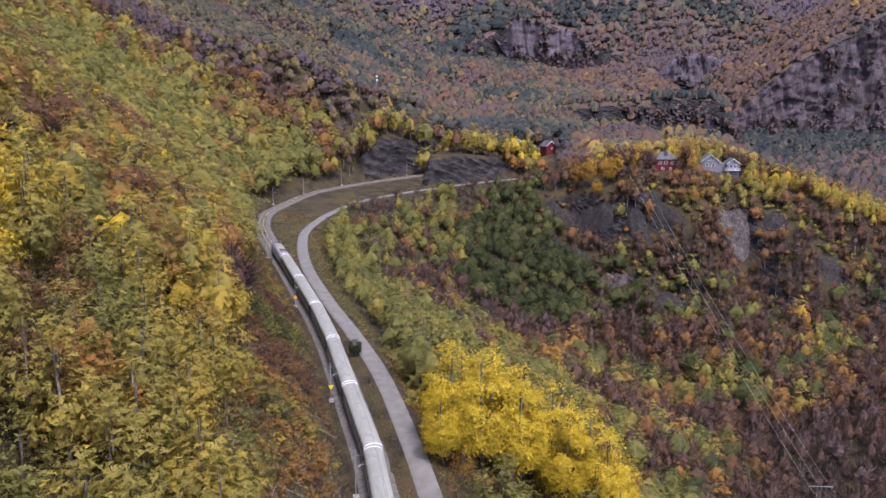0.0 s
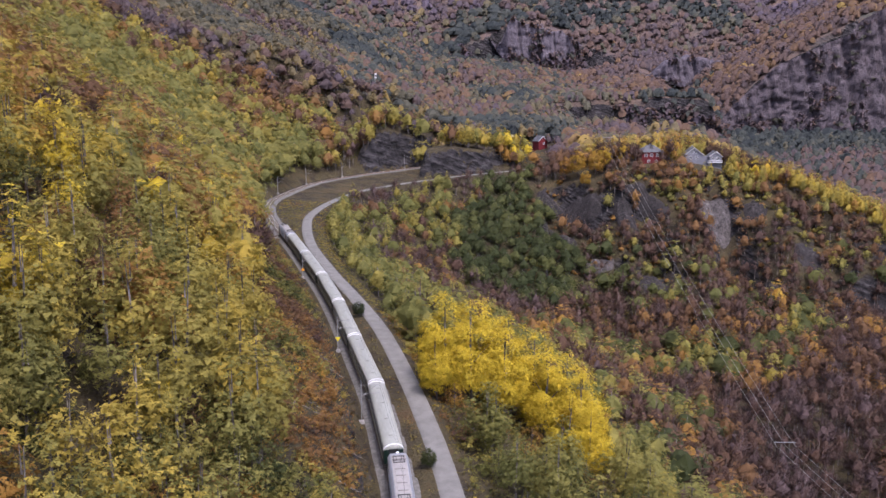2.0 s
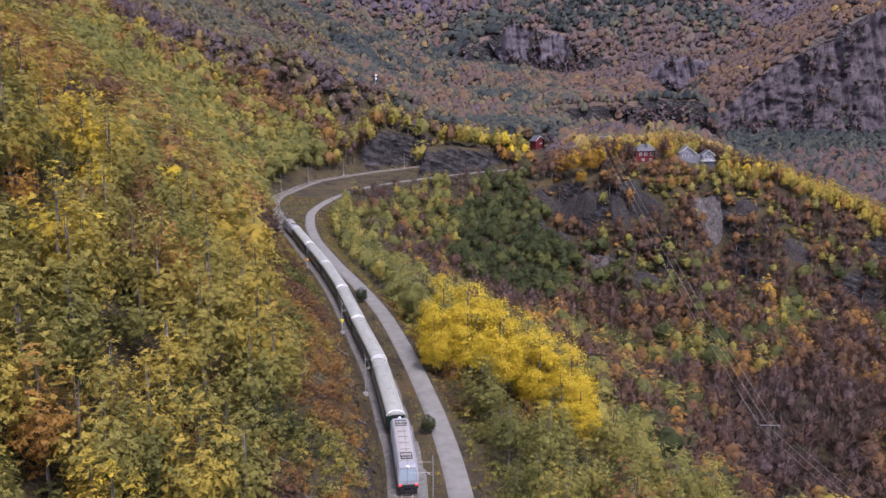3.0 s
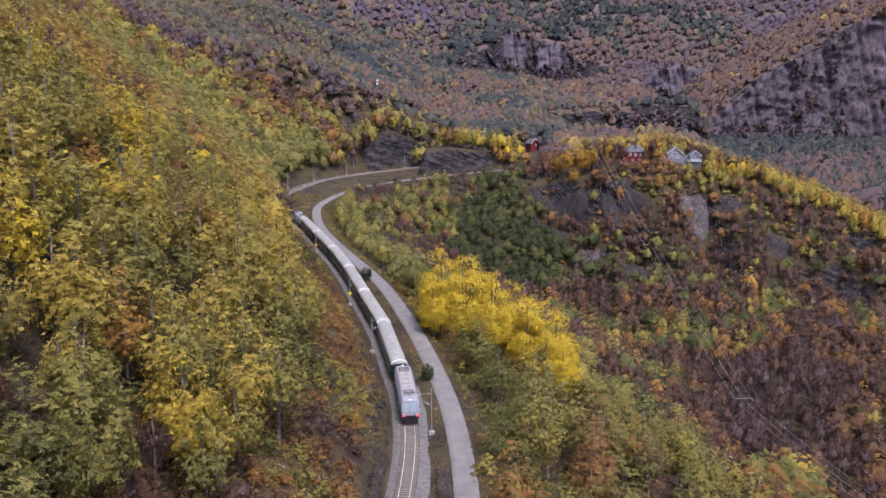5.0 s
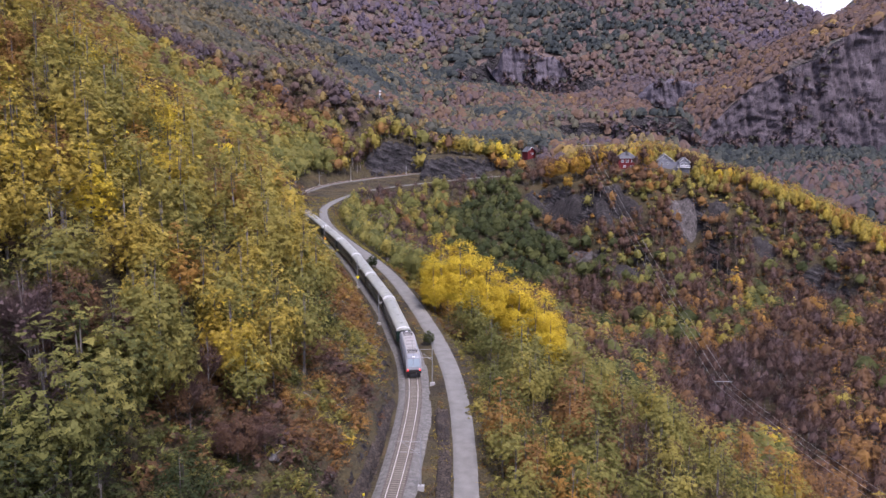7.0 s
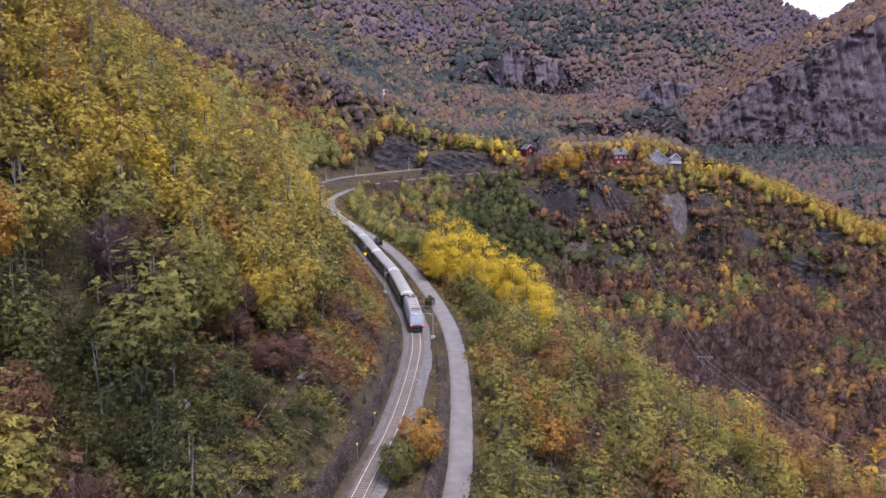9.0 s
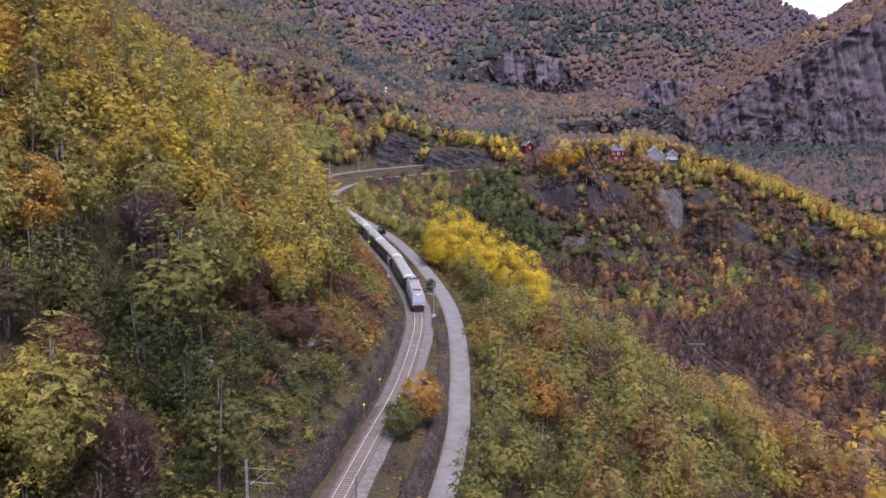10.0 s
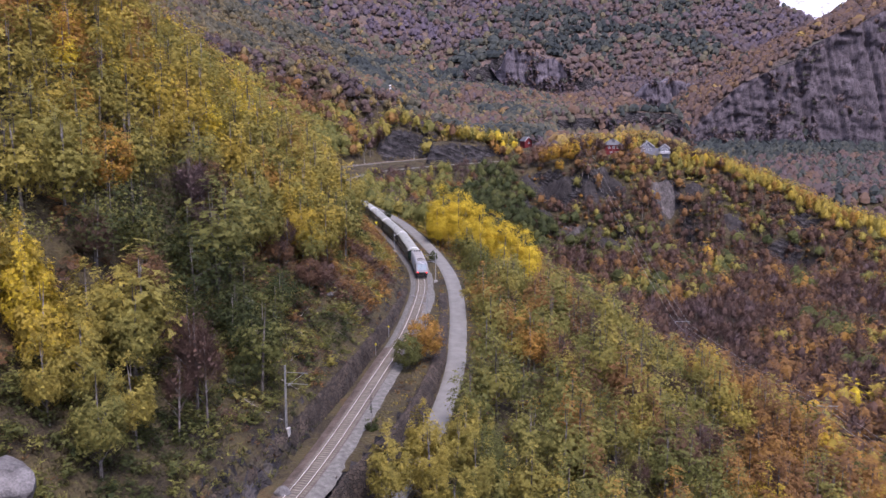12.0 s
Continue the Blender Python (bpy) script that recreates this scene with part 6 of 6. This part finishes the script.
tall = np.array([rng.uniform(*near_tall[k]) for k in kinds]) * np.where((de_near > 0) & (de_near < 16), 0.82, np.where(de_near > 0, 0.95, np.where(zn == "gully", 0.85, np.where(zn == "lowhill", 1.15, 1.0))))
single = np.zeros(len(x), bool)
for kind in sorted(set(kinds)):
    m = np.where(kinds == kind)[0]
    single[m[np.argsort(rank[m])][:48]] = True
for i in np.where(single)[0]:
    plant(kinds[i], x[i], y[i], tall[i], tints[i], int(rng.integers(0, 4)), 4200 if kinds[i] != "bare" else 2300, 0.34 * SHAPES[kinds[i]][0] / 10, rng.uniform(0, 6.28), group="trees near the railway")
m = ~single
woodland("near_wood", "young birch wood on the slopes beside the railway", x[m], y[m], kinds[m], tints[m], tall[m], 760, 0.42, 9, core=0.0, rings=5, seg=9, spread_out=1.15)

# woods of the middle distance
x, y, rng = scatter(-330, 290, -40, 445, 4.0, 2)
zn, dt, de = zone(x, y)
ok = clear_of_lines(dt, de, x, y) & ~((x < 90) & (y < 118) & (x > -95)) & ~((x < -90) & (y < 60)) & (height(x, y) < 56 + 0.18 * (y + 126))
st = steep(x, y)
ok &= ~((np.abs(x - 14) < 17) & (np.abs(y - 130) < 17) & (de > 0))
ok &= rng.uniform(0, 1, len(x)) < np.where(st > 1.9, 0.5, np.where(zn == "face", 0.95, 0.95))
ok &= ~by_house(x, y) & ~by_rock(x, y)
x, y, zn = x[ok], y[ok], zn[ok]
cx_, cy_, _ = scatter(84, 240, 360, 444, 4.2, 12)
zc, _, _ = zone(cx_, cy_)
add_ = (zc == "crest") & ~by_house(cx_, cy_)
x, y, zn = np.r_[x, cx_[add_]], np.r_[y, cy_[add_]], np.r_[zn, zc[add_]]
kinds, tints = choose(zn, rng, x, y)
tall = np.where(zn == "alders", 7.5, np.where(zn == "bowl", 7.5, np.where(zn == "crest", np.where(x > 143, 9.5, 11), np.where(zn == "brow", 8.0, np.where(zn == "face", 8.5, np.where((zn == "floor") | (zn == "lowfloor"), 10.5, 11.5)))))) * rng.uniform(0.7, 1.3, len(x))
hillside = (zn == "hill") | (zn == "midhill") | (zn == "upper") | (zn == "lowhill") | (zn == "gully")
for nm, text, sel, leafy, lsize, wide in (
        ("hillside_wood", "dense birch wood in olive, yellow and rust leaf", hillside & (y < 235), 230, 0.74, 1.2),
        ("upper_wood", "dense birch wood above the railway loop", hillside & (y >= 235), 70, 1.1, 1.25),
        ("gorge_wood", "mixed alder and birch wood sloping into the gorge", (zn == "bowl") | (zn == "alders") | (zn == "nearright"), 120, 0.9, 1.3),
        ("valley_wood", "mostly bare purple grey birch wood on the valley floor", (zn == "floor") | (zn == "lowfloor"), 90, 0.9, 1.3),
        ("ridge_wood", "rusty and olive birches on the side of the ridge", (zn == "face") | (zn == "brow"), 92, 0.9, 1.3),
        ("crest_wood", "golden aspens and yellow birches on the crest of the ridge", zn == "crest", 260, 0.62, 1.05)):
    woodland(nm, text, x[sel], y[sel], kinds[sel], tints[sel], tall[sel], leafy, lsize, 3, core=0.66, rings=3, seg=5, spread_out=wide, even=0.15 if "hill" in nm else 0.3)

# far woods
x, y, rng = scatter(-700, 700, 440, 700, 5.6, 4)
x2, y2, _ = scatter(-700, 700, 700, 1100, 6.6, 5)
x3, y3, _ = scatter(-900, 900, 1100, 1750, 9.6, 6)
x, y = np.r_[x, x2, x3], np.r_[y, y2, y3]
zn, dt, de = zone(x, y)
st = steep(x, y)
hz = height(x, y)
ok = ~((x > 12) & (x < 100) & (y > 612) & (y < 652)) & (np.abs(dt) > 7) & (hz < 60 + 0.19 * (y + 126)) & (rng.uniform(0, 1, len(x)) < np.where(st > 1.5, np.where((x > 225) & (y > 735), 0.4, 0.35), 0.97))
ok &= ~by_house(x, y)
x, y, zn = x[ok], y[ok], zn[ok]
kinds, tints = choose(zn, rng, x, y)
kinds[(kinds == "bare") & (zn != "upper") & (zn != "loop")] = "rowan"
fleck = rng.normal(size=len(x))
# past 950 m rust tints slide towards purple, painting in the haze of distance
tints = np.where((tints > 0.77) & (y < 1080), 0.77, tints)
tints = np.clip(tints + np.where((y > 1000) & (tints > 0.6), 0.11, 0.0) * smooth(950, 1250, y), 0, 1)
shoulder = (x > 225) & (y > 725 - 0.18 * (x - 300)) & (y < 900)
tints[shoulder] = np.clip(0.69 + 0.05 * fleck[shoulder], 0.56, 0.74)
apron = (x > 170) & (y < 735) & (y > 655)
tints[apron] = np.clip(0.05 + 0.05 * fleck[apron], 0.0, 0.2)
lee = (x > 95) & (y < 655) & (zn == "mountain")
tints[lee] = np.where(fleck[lee] > 0.2, np.clip(0.13 - 0.06 * fleck[lee], 0, 1), np.clip(0.72 + 0.04 * fleck[lee], 0.62, 0.76))
crestwood = zn == "crest"
tints[crestwood] = np.clip(0.45 + 0.03 * fleck[crestwood], 0.38, 0.50)
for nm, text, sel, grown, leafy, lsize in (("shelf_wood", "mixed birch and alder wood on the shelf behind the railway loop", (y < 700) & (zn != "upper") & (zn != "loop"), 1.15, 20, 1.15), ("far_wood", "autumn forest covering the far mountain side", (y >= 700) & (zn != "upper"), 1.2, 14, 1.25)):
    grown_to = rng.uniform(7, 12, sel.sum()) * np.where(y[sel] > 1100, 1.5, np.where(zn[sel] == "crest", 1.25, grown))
    woodland(nm, text, x[sel], y[sel], kinds[sel], tints[sel], grown_to, leafy, lsize, 6, 4, HAZED_LEAVES, 0.86, 3, 6, np.where(y[sel] > 1100, 1.9, np.where(y[sel] > 700, 1.6, 1.4)), height(x[sel], y[sel]) - np.where(zn[sel] == "crest", 0, 0.26) * grown_to, 0.66)
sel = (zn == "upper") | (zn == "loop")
woodland("slope_wood", "olive and rusty birch wood high on the valley side", x[sel], y[sel], kinds[sel], tints[sel], rng.uniform(7.5, 11.5, sel.sum()) * np.where(zn[sel] == "loop", 0.95, 1.0), 40, 1.1, 8, 4, HAZED_LEAVES, 0.82, 3, 6, 1.45, None, 0.3)


# the wood goes on to either side and behind
rng = np.random.default_rng(77)
gx_, gy_ = np.meshgrid(np.arange(-330, 300, 9.0), np.arange(-230, 440, 9.0))
x, y = gx_.ravel() + rng.uniform(-3, 3, gx_.size), gy_.ravel() + rng.uniform(-3, 3, gx_.size)
zn, dt, de = zone(x, y)
inner = in_view(x, y) & (y > -76) & (x > -90 - 2.7 * np.maximum(0, y - 60))
ok = ~inner & (np.abs(dt) > 10) & (np.abs(de) > 7) & ~((dt < 0) & (de < 0))
x, y, zn = x[ok], y[ok], zn[ok]
kinds, tints = choose(zn, rng, x, y)
kinds[kinds == "bare"] = "rowan"
woodland("outer_wood", "autumn birch wood continuing along the valley sides", x, y, kinds, tints, rng.uniform(7, 11, len(x)), 26, 1.1, 14, 3, MID_LEAVES, 0.82, 3, 6, 1.75)


# ---- single trees and bushes that stand out ----
for k, (x, y, tall) in enumerate(((1.5, 129, 18.5), (6.5, 128, 19.5), (8, 136, 19), (14, 138, 17.5), (13, 129, 16.5), (19, 137, 17), (20, 129, 15.5), (25, 133, 16), (27, 125, 15.5), (3, 138, 16), (23, 119, 12), (27, 117.5, 11.5), (0, 123, 11.5))):
    plant("aspen", x, y, tall * 1.03 + 1.2 + 0.09 * x, 0.492, k % 4, 11000, 0.27, k * 1.7, group="golden aspens below the road")
for kind, x, y, tall, tint, text in (
        ("alder", -1.7, 15.5, 8.2, 0.60, "orange brown bushy tree on the strip by the track"), ("alder", -4.2, 11, 6.4, 0.12, "dense green bush on the strip by the track"),
        ("alder", -18.3, 167.5, 3.6, 0.0, "dark evergreen juniper bush between railway and road"), ("alder", -1.2, 95.5, 3.0, 0.04, "dark green bush at the road's edge"),
        ("alder", -35.6, -29.4, 11.5, 0.30, "large round-crowned willow in pale olive leaf"), ("birch", -29.5, 19, 17, 0.24, "tall weeping birch in pale green leaf"), ("birch", -25, 31, 14, 0.42, "birch in orange yellow leaf with a pale leaning stem"),
        ("birch", -33, 24, 15.5, 0.25, "tall birch in pale green leaf"), ("rowan", -46.9, -5.9, 12, 0.60, "tall tree in orange yellow leaf on the slope"), ("birch", -39.5, -43, 12, 0.43, "yellow birch low on the hill"), ("birch", -42, -39, 13, 0.45, "yellow birch low on the hill"), ("birch", -37.2, -41, 11, 0.42, "yellow birch low on the hill"), ("birch", -45, -36, 12, 0.44, "yellow birch low on the hill"),
        ("birch", -35.2, -42.5, 11, 0.29, "olive birch low on the hill"), ("birch", -33.7, -33.5, 13, 0.25, "broad pale green birch low on the hill"), ("birch", -31.5, -48.5, 11.5, 0.22, "olive birch beside the boulder"), ("birch", -30.3, -42, 10.5, 0.29, "olive birch low on the hill"), ("birch", -38, -35, 12, 0.30, "olive birch low on the hill"), ("birch", -37, -47, 9, 0.33, "yellow olive birch by the boulder"), ("bare", -29.5, -24, 8, 0.80, "purple brown leafless rowan above the cutting"),
        ("birch", 3.5, -18, 10.5, 0.30, "leaning birch in olive leaf below the road"), ("birch", 7.5, -10, 9.5, 0.28, "slender birch in olive leaf below the road"),
        ("birch", 0.5, -24, 12, 0.33, "pale olive birch overhanging the road"), ("birch", 3, -31, 12, 0.30, "pale olive birch overhanging the road"), ("birch", -2, -37, 10, 0.34, "yellow green birch below the road"), ("birch", 6.5, -22, 12, 0.27, "olive birch below the road"),
        ("birch", -4.5, -28, 12.5, 0.31, "pale olive birch overhanging the road"), ("birch", -1, -19.5, 11, 0.33, "yellow green birch overhanging the road"), ("birch", 4.5, -14, 11, 0.31, "pale olive birch below the road"), ("bare", -38, 6, 15, 0.93, "tall bare birch with white stem"), ("bare", -35.5, 1, 12, 0.93, "bare grey tree with crooked limbs"),
        ("aspen", 34, 237, 11, 0.455, "lone golden tree above the gorge"), ("rowan", 79, 400, 14, 0.575, "broad orange tree on the brink"), ("rowan", 71, 403, 14.5, 0.575, "broad orange tree on the brink"), ("rowan", 84, 404, 13, 0.575, "broad orange tree on the brink"), ("rowan", 65, 406, 12, 0.58, "broad orange tree on the brink"), ("rowan", 73, 394, 9, 0.57, "broad orange tree on the brink"),
        ("aspen", 120.5, 404, 10, 0.44, "yellow green poplar between the houses"), ("birch", 114, 400, 5, 0.40, "small yellow green birch below the red house"), ("birch", 136, 396, 6, 0.42, "yellow birch below the grey house"), ("rowan", 128, 394, 5, 0.57, "small orange tree below the grey house")):
    plant(kind, x, y, tall, tint, 5, 3800, (0.34 if kind != "alder" else 0.5) * SHAPES[kind][0] / 10, x, label=text)
for k, (x, y) in enumerate(((6.5, 118), (11, 115.5), (16, 114.5), (20, 111), (3.2, 119.5), (25, 111))):
    plant("rowan", x, y, 5.5 + k % 3, 0.60 + 0.03 * (k % 2), k % 4, 1700, 0.18, k * 2.1, label="small orange brown tree below the golden aspens", group="underwood below the aspens")
q = beside(at_y(TRACK, -14), -3.9)
plant("spruce", q.x, q.y, 3.4, 0.05, 1, 1500, 0.35, 0.4)


# ---- undergrowth ----
def low_growth(name, label, x, y, tints, tall, count, size, seed, base=None, core=0.75):
    woodland(name, label, x, y, np.full(len(x), "shrub", object), tints, tall, count, size, seed, 5, core=core, rings=3, seg=5, base=base, spread_out=1.3)


def mixed(rng, x, y, choices):
    pick = np.clip(rng.uniform(0, 1, len(x)) * 0.36 + 0.32 + 0.42 * rough(x, y, 14, 3, 71), 0, 0.999)
    return np.array(choices)[(pick * len(choices)).astype(int)]


x, y, rng = scatter(-75, 10, -75, 330, 1.5, 21)
dt, zt_, _ = nearest(TRACK, x, y)
de, _, _ = nearest(BRINK, x, y)
wall_foot = np.interp(y, [-75, -25, 0, 66, 70], [5.6, 4.8, 3.3, 3.2, 4.4])
m = (dt > wall_foot + 1.3) & (dt < 26) & (rng.uniform(0, 1, len(x)) < np.where(y < 60, 0.95, np.where(dt < 9, 0.5, 0.75)))
bank_tints = mixed(rng, x[m], y[m], [0.02, 0.04, 0.07, 0.10, 0.14, 0.18, 0.23, 0.68, 0.70, 0.75, 0.81, 0.88])
rusty = mixed(rng, x[m], y[m], [0.08, 0.15, 0.22, 0.29, 0.61, 0.63, 0.65, 0.67, 0.69, 0.71, 0.75, 0.80])
bank_tints = np.where((y[m] > 28) & (y[m] < 150), rusty, bank_tints)
bank_tints = np.where((bank_tints > 0.5) & (y[m] < 28) & (rng.uniform(0, 1, m.sum()) < 0.7), rng.choice([0.005, 0.02, 0.05, 0.09, 0.80], m.sum()), bank_tints)
low_growth("bank_scrub", "green and rusty scrub on the bank above the line", x[m], y[m], bank_tints,
           rng.uniform(0.7, 2.2, m.sum()) * np.where(dt[m] < wall_foot[m] + 2.5, 0.55, 1.0), 58, 2.2, 22,
           np.maximum(height(x[m], y[m]), np.where((y[m] < 62) & (dt[m] < wall_foot[m] + 3.2), zt_[m] + np.interp(y[m], [-75, -20, 30, 50, 66], [2.6, 3.0, 2.5, 1.3, 0.4]) - 0.1, -99)), 0.0)


def grass(name, label, x, y, tints, tall, seed, blades=12):
    """Tufts of bent grass blades, joined."""
    rng = np.random.default_rng(seed)
    n = len(x)
    root = np.column_stack([x, y, height(x, y) - 0.03])[:, None, :] + rng.normal(size=(n, blades, 3)) * (0.34, 0.34, 0)
    way = rng.normal(size=(n, blades, 3)) * (0.8, 0.8, 0) + (0, 0, 0.8)
    tip = root + way * (tall[:, None, None] * rng.uniform(0.6, 1.2, (n, blades, 1)))
    side = unit(np.cross(way, rng.normal(size=(n, blades, 3)))) * 0.05
    v = np.stack([root - side, root + side, tip], 2).reshape(-1, 3)
    nor = np.repeat(unit(rng.normal(size=(n * blades, 3)) * 0.3 + (0.3, -0.3, 1)), 3, axis=0)
    f = np.arange(len(v), dtype=np.int32).reshape(-1, 3)
    tagged(new(name, mesh_from(name, v, f, [GRASS], False, None, np.repeat(tints, 3 * blades), nor)), label, "grass", kind="stuff")


GRASS = foliage_material("withered_grass", HUES)
x, y, rng = scatter(-75, 10, -75, 330, 0.95, 27)
dt, _, _ = nearest(TRACK, x, y)
de, _, _ = nearest(BRINK, x, y)
m = ((dt > 4.2) & (dt < 22)) | ((dt < -4.2) & (de > 2.5) & (rng.uniform(0, 1, len(x)) < 0.7)) | ((de < -2.3) & (de > -8))
grass("bank_grass", "withered yellow and brown grass on banks and verges", x[m], y[m], np.where((dt[m] > 0) & (y[m] < 22), mixed(rng, x[m], y[m], [0.03, 0.07, 0.12, 0.17, 0.70, 0.76, 0.80, 0.85]), np.where(dt[m] > 0, mixed(rng, x[m], y[m], [0.22, 0.27, 0.31, 0.35, 0.63, 0.67, 0.72, 0.78]), mixed(rng, x[m], y[m], [0.22, 0.27, 0.31, 0.35, 0.40, 0.64, 0.70]))), np.where(dt[m] > 0, 0.7, 0.4) * rng.uniform(0.5, 1.2, m.sum()), 28)
x, y, rng = scatter(-12, 75, -90, 330, 2.6, 23)
de, _, ke = nearest(BRINK, x, y)
m = (de < -2.9) & (rng.uniform(0, 1, len(x)) < 0.8) & (ke < len(ROAD))
low_growth("gorge_scrub", "green and rusty scrub on the slope below the road", x[m], y[m], mixed(rng, x[m], y[m], [0.13, 0.18, 0.24, 0.30, 0.36, 0.66, 0.74, 0.88]), rng.uniform(0.8, 2.6, m.sum()), 24, 3.0, 24, core=0.0)
x, y, rng = scatter(-150, 60, -60, 440, 3.6, 25)
dt, _, _ = nearest(TRACK, x, y)
m = (dt > 14) & (dt < 110) & (rng.uniform(0, 1, len(x)) < 0.9)
# dark tints put the shade between the trees into the leaf colour
low_growth("forest_scrub", "undergrowth beneath the hillside birches, tinted dark for the shade there", x[m], y[m], mixed(rng, x[m], y[m], [0.04, 0.08, 0.12, 0.72, 0.78, 0.84]), rng.uniform(1.1, 3.0, m.sum()), 24, 3.0, 26, core=0.0)
x, y, rng = scatter(40, 260, 300, 405, 3.4, 29)
de, _, ke = nearest(BRINK, x, y)
m = (de < -6) & (steep(x, y) < 1.6) & ~by_house(x, y) & ~by_rock(x, y + 3)
low_growth("ridge_scrub", "rusty and olive scrub on the gorge side below the ridge", x[m], y[m], mixed(rng, x[m], y[m], [0.16, 0.25, 0.64, 0.70, 0.74, 0.78, 0.82]), rng.uniform(1.2, 3.2, m.sum()), 18, 3.2, 30)
rng = np.random.default_rng(33)
ledge_v, ledge_t, ledge_n = [], [], []
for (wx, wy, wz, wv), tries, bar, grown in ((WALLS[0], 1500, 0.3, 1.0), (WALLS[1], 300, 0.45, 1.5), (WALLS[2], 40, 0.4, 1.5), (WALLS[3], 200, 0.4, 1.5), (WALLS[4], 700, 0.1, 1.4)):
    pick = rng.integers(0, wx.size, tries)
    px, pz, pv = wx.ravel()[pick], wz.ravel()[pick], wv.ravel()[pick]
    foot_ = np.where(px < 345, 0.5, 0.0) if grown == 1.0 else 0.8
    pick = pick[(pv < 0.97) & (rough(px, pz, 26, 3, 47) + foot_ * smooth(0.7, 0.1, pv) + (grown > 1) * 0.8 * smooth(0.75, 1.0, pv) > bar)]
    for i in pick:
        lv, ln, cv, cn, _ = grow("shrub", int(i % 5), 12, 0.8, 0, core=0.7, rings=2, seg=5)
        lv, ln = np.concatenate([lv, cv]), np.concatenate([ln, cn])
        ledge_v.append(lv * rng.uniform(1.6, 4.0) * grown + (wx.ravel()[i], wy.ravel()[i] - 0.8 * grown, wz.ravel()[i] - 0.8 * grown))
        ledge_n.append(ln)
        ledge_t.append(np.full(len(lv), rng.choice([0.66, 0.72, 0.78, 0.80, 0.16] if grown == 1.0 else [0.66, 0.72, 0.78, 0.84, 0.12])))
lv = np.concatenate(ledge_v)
tagged(new("ledge_scrub", mesh_from("ledge_scrub", lv, np.arange(len(lv), dtype=np.int32).reshape(-1, 3), [HAZED_LEAVES], False, None, np.concatenate(ledge_t), np.concatenate(ledge_n))), "rusty birch scrub clinging to the ledges of the rock wall", "shrubs", kind="stuff")
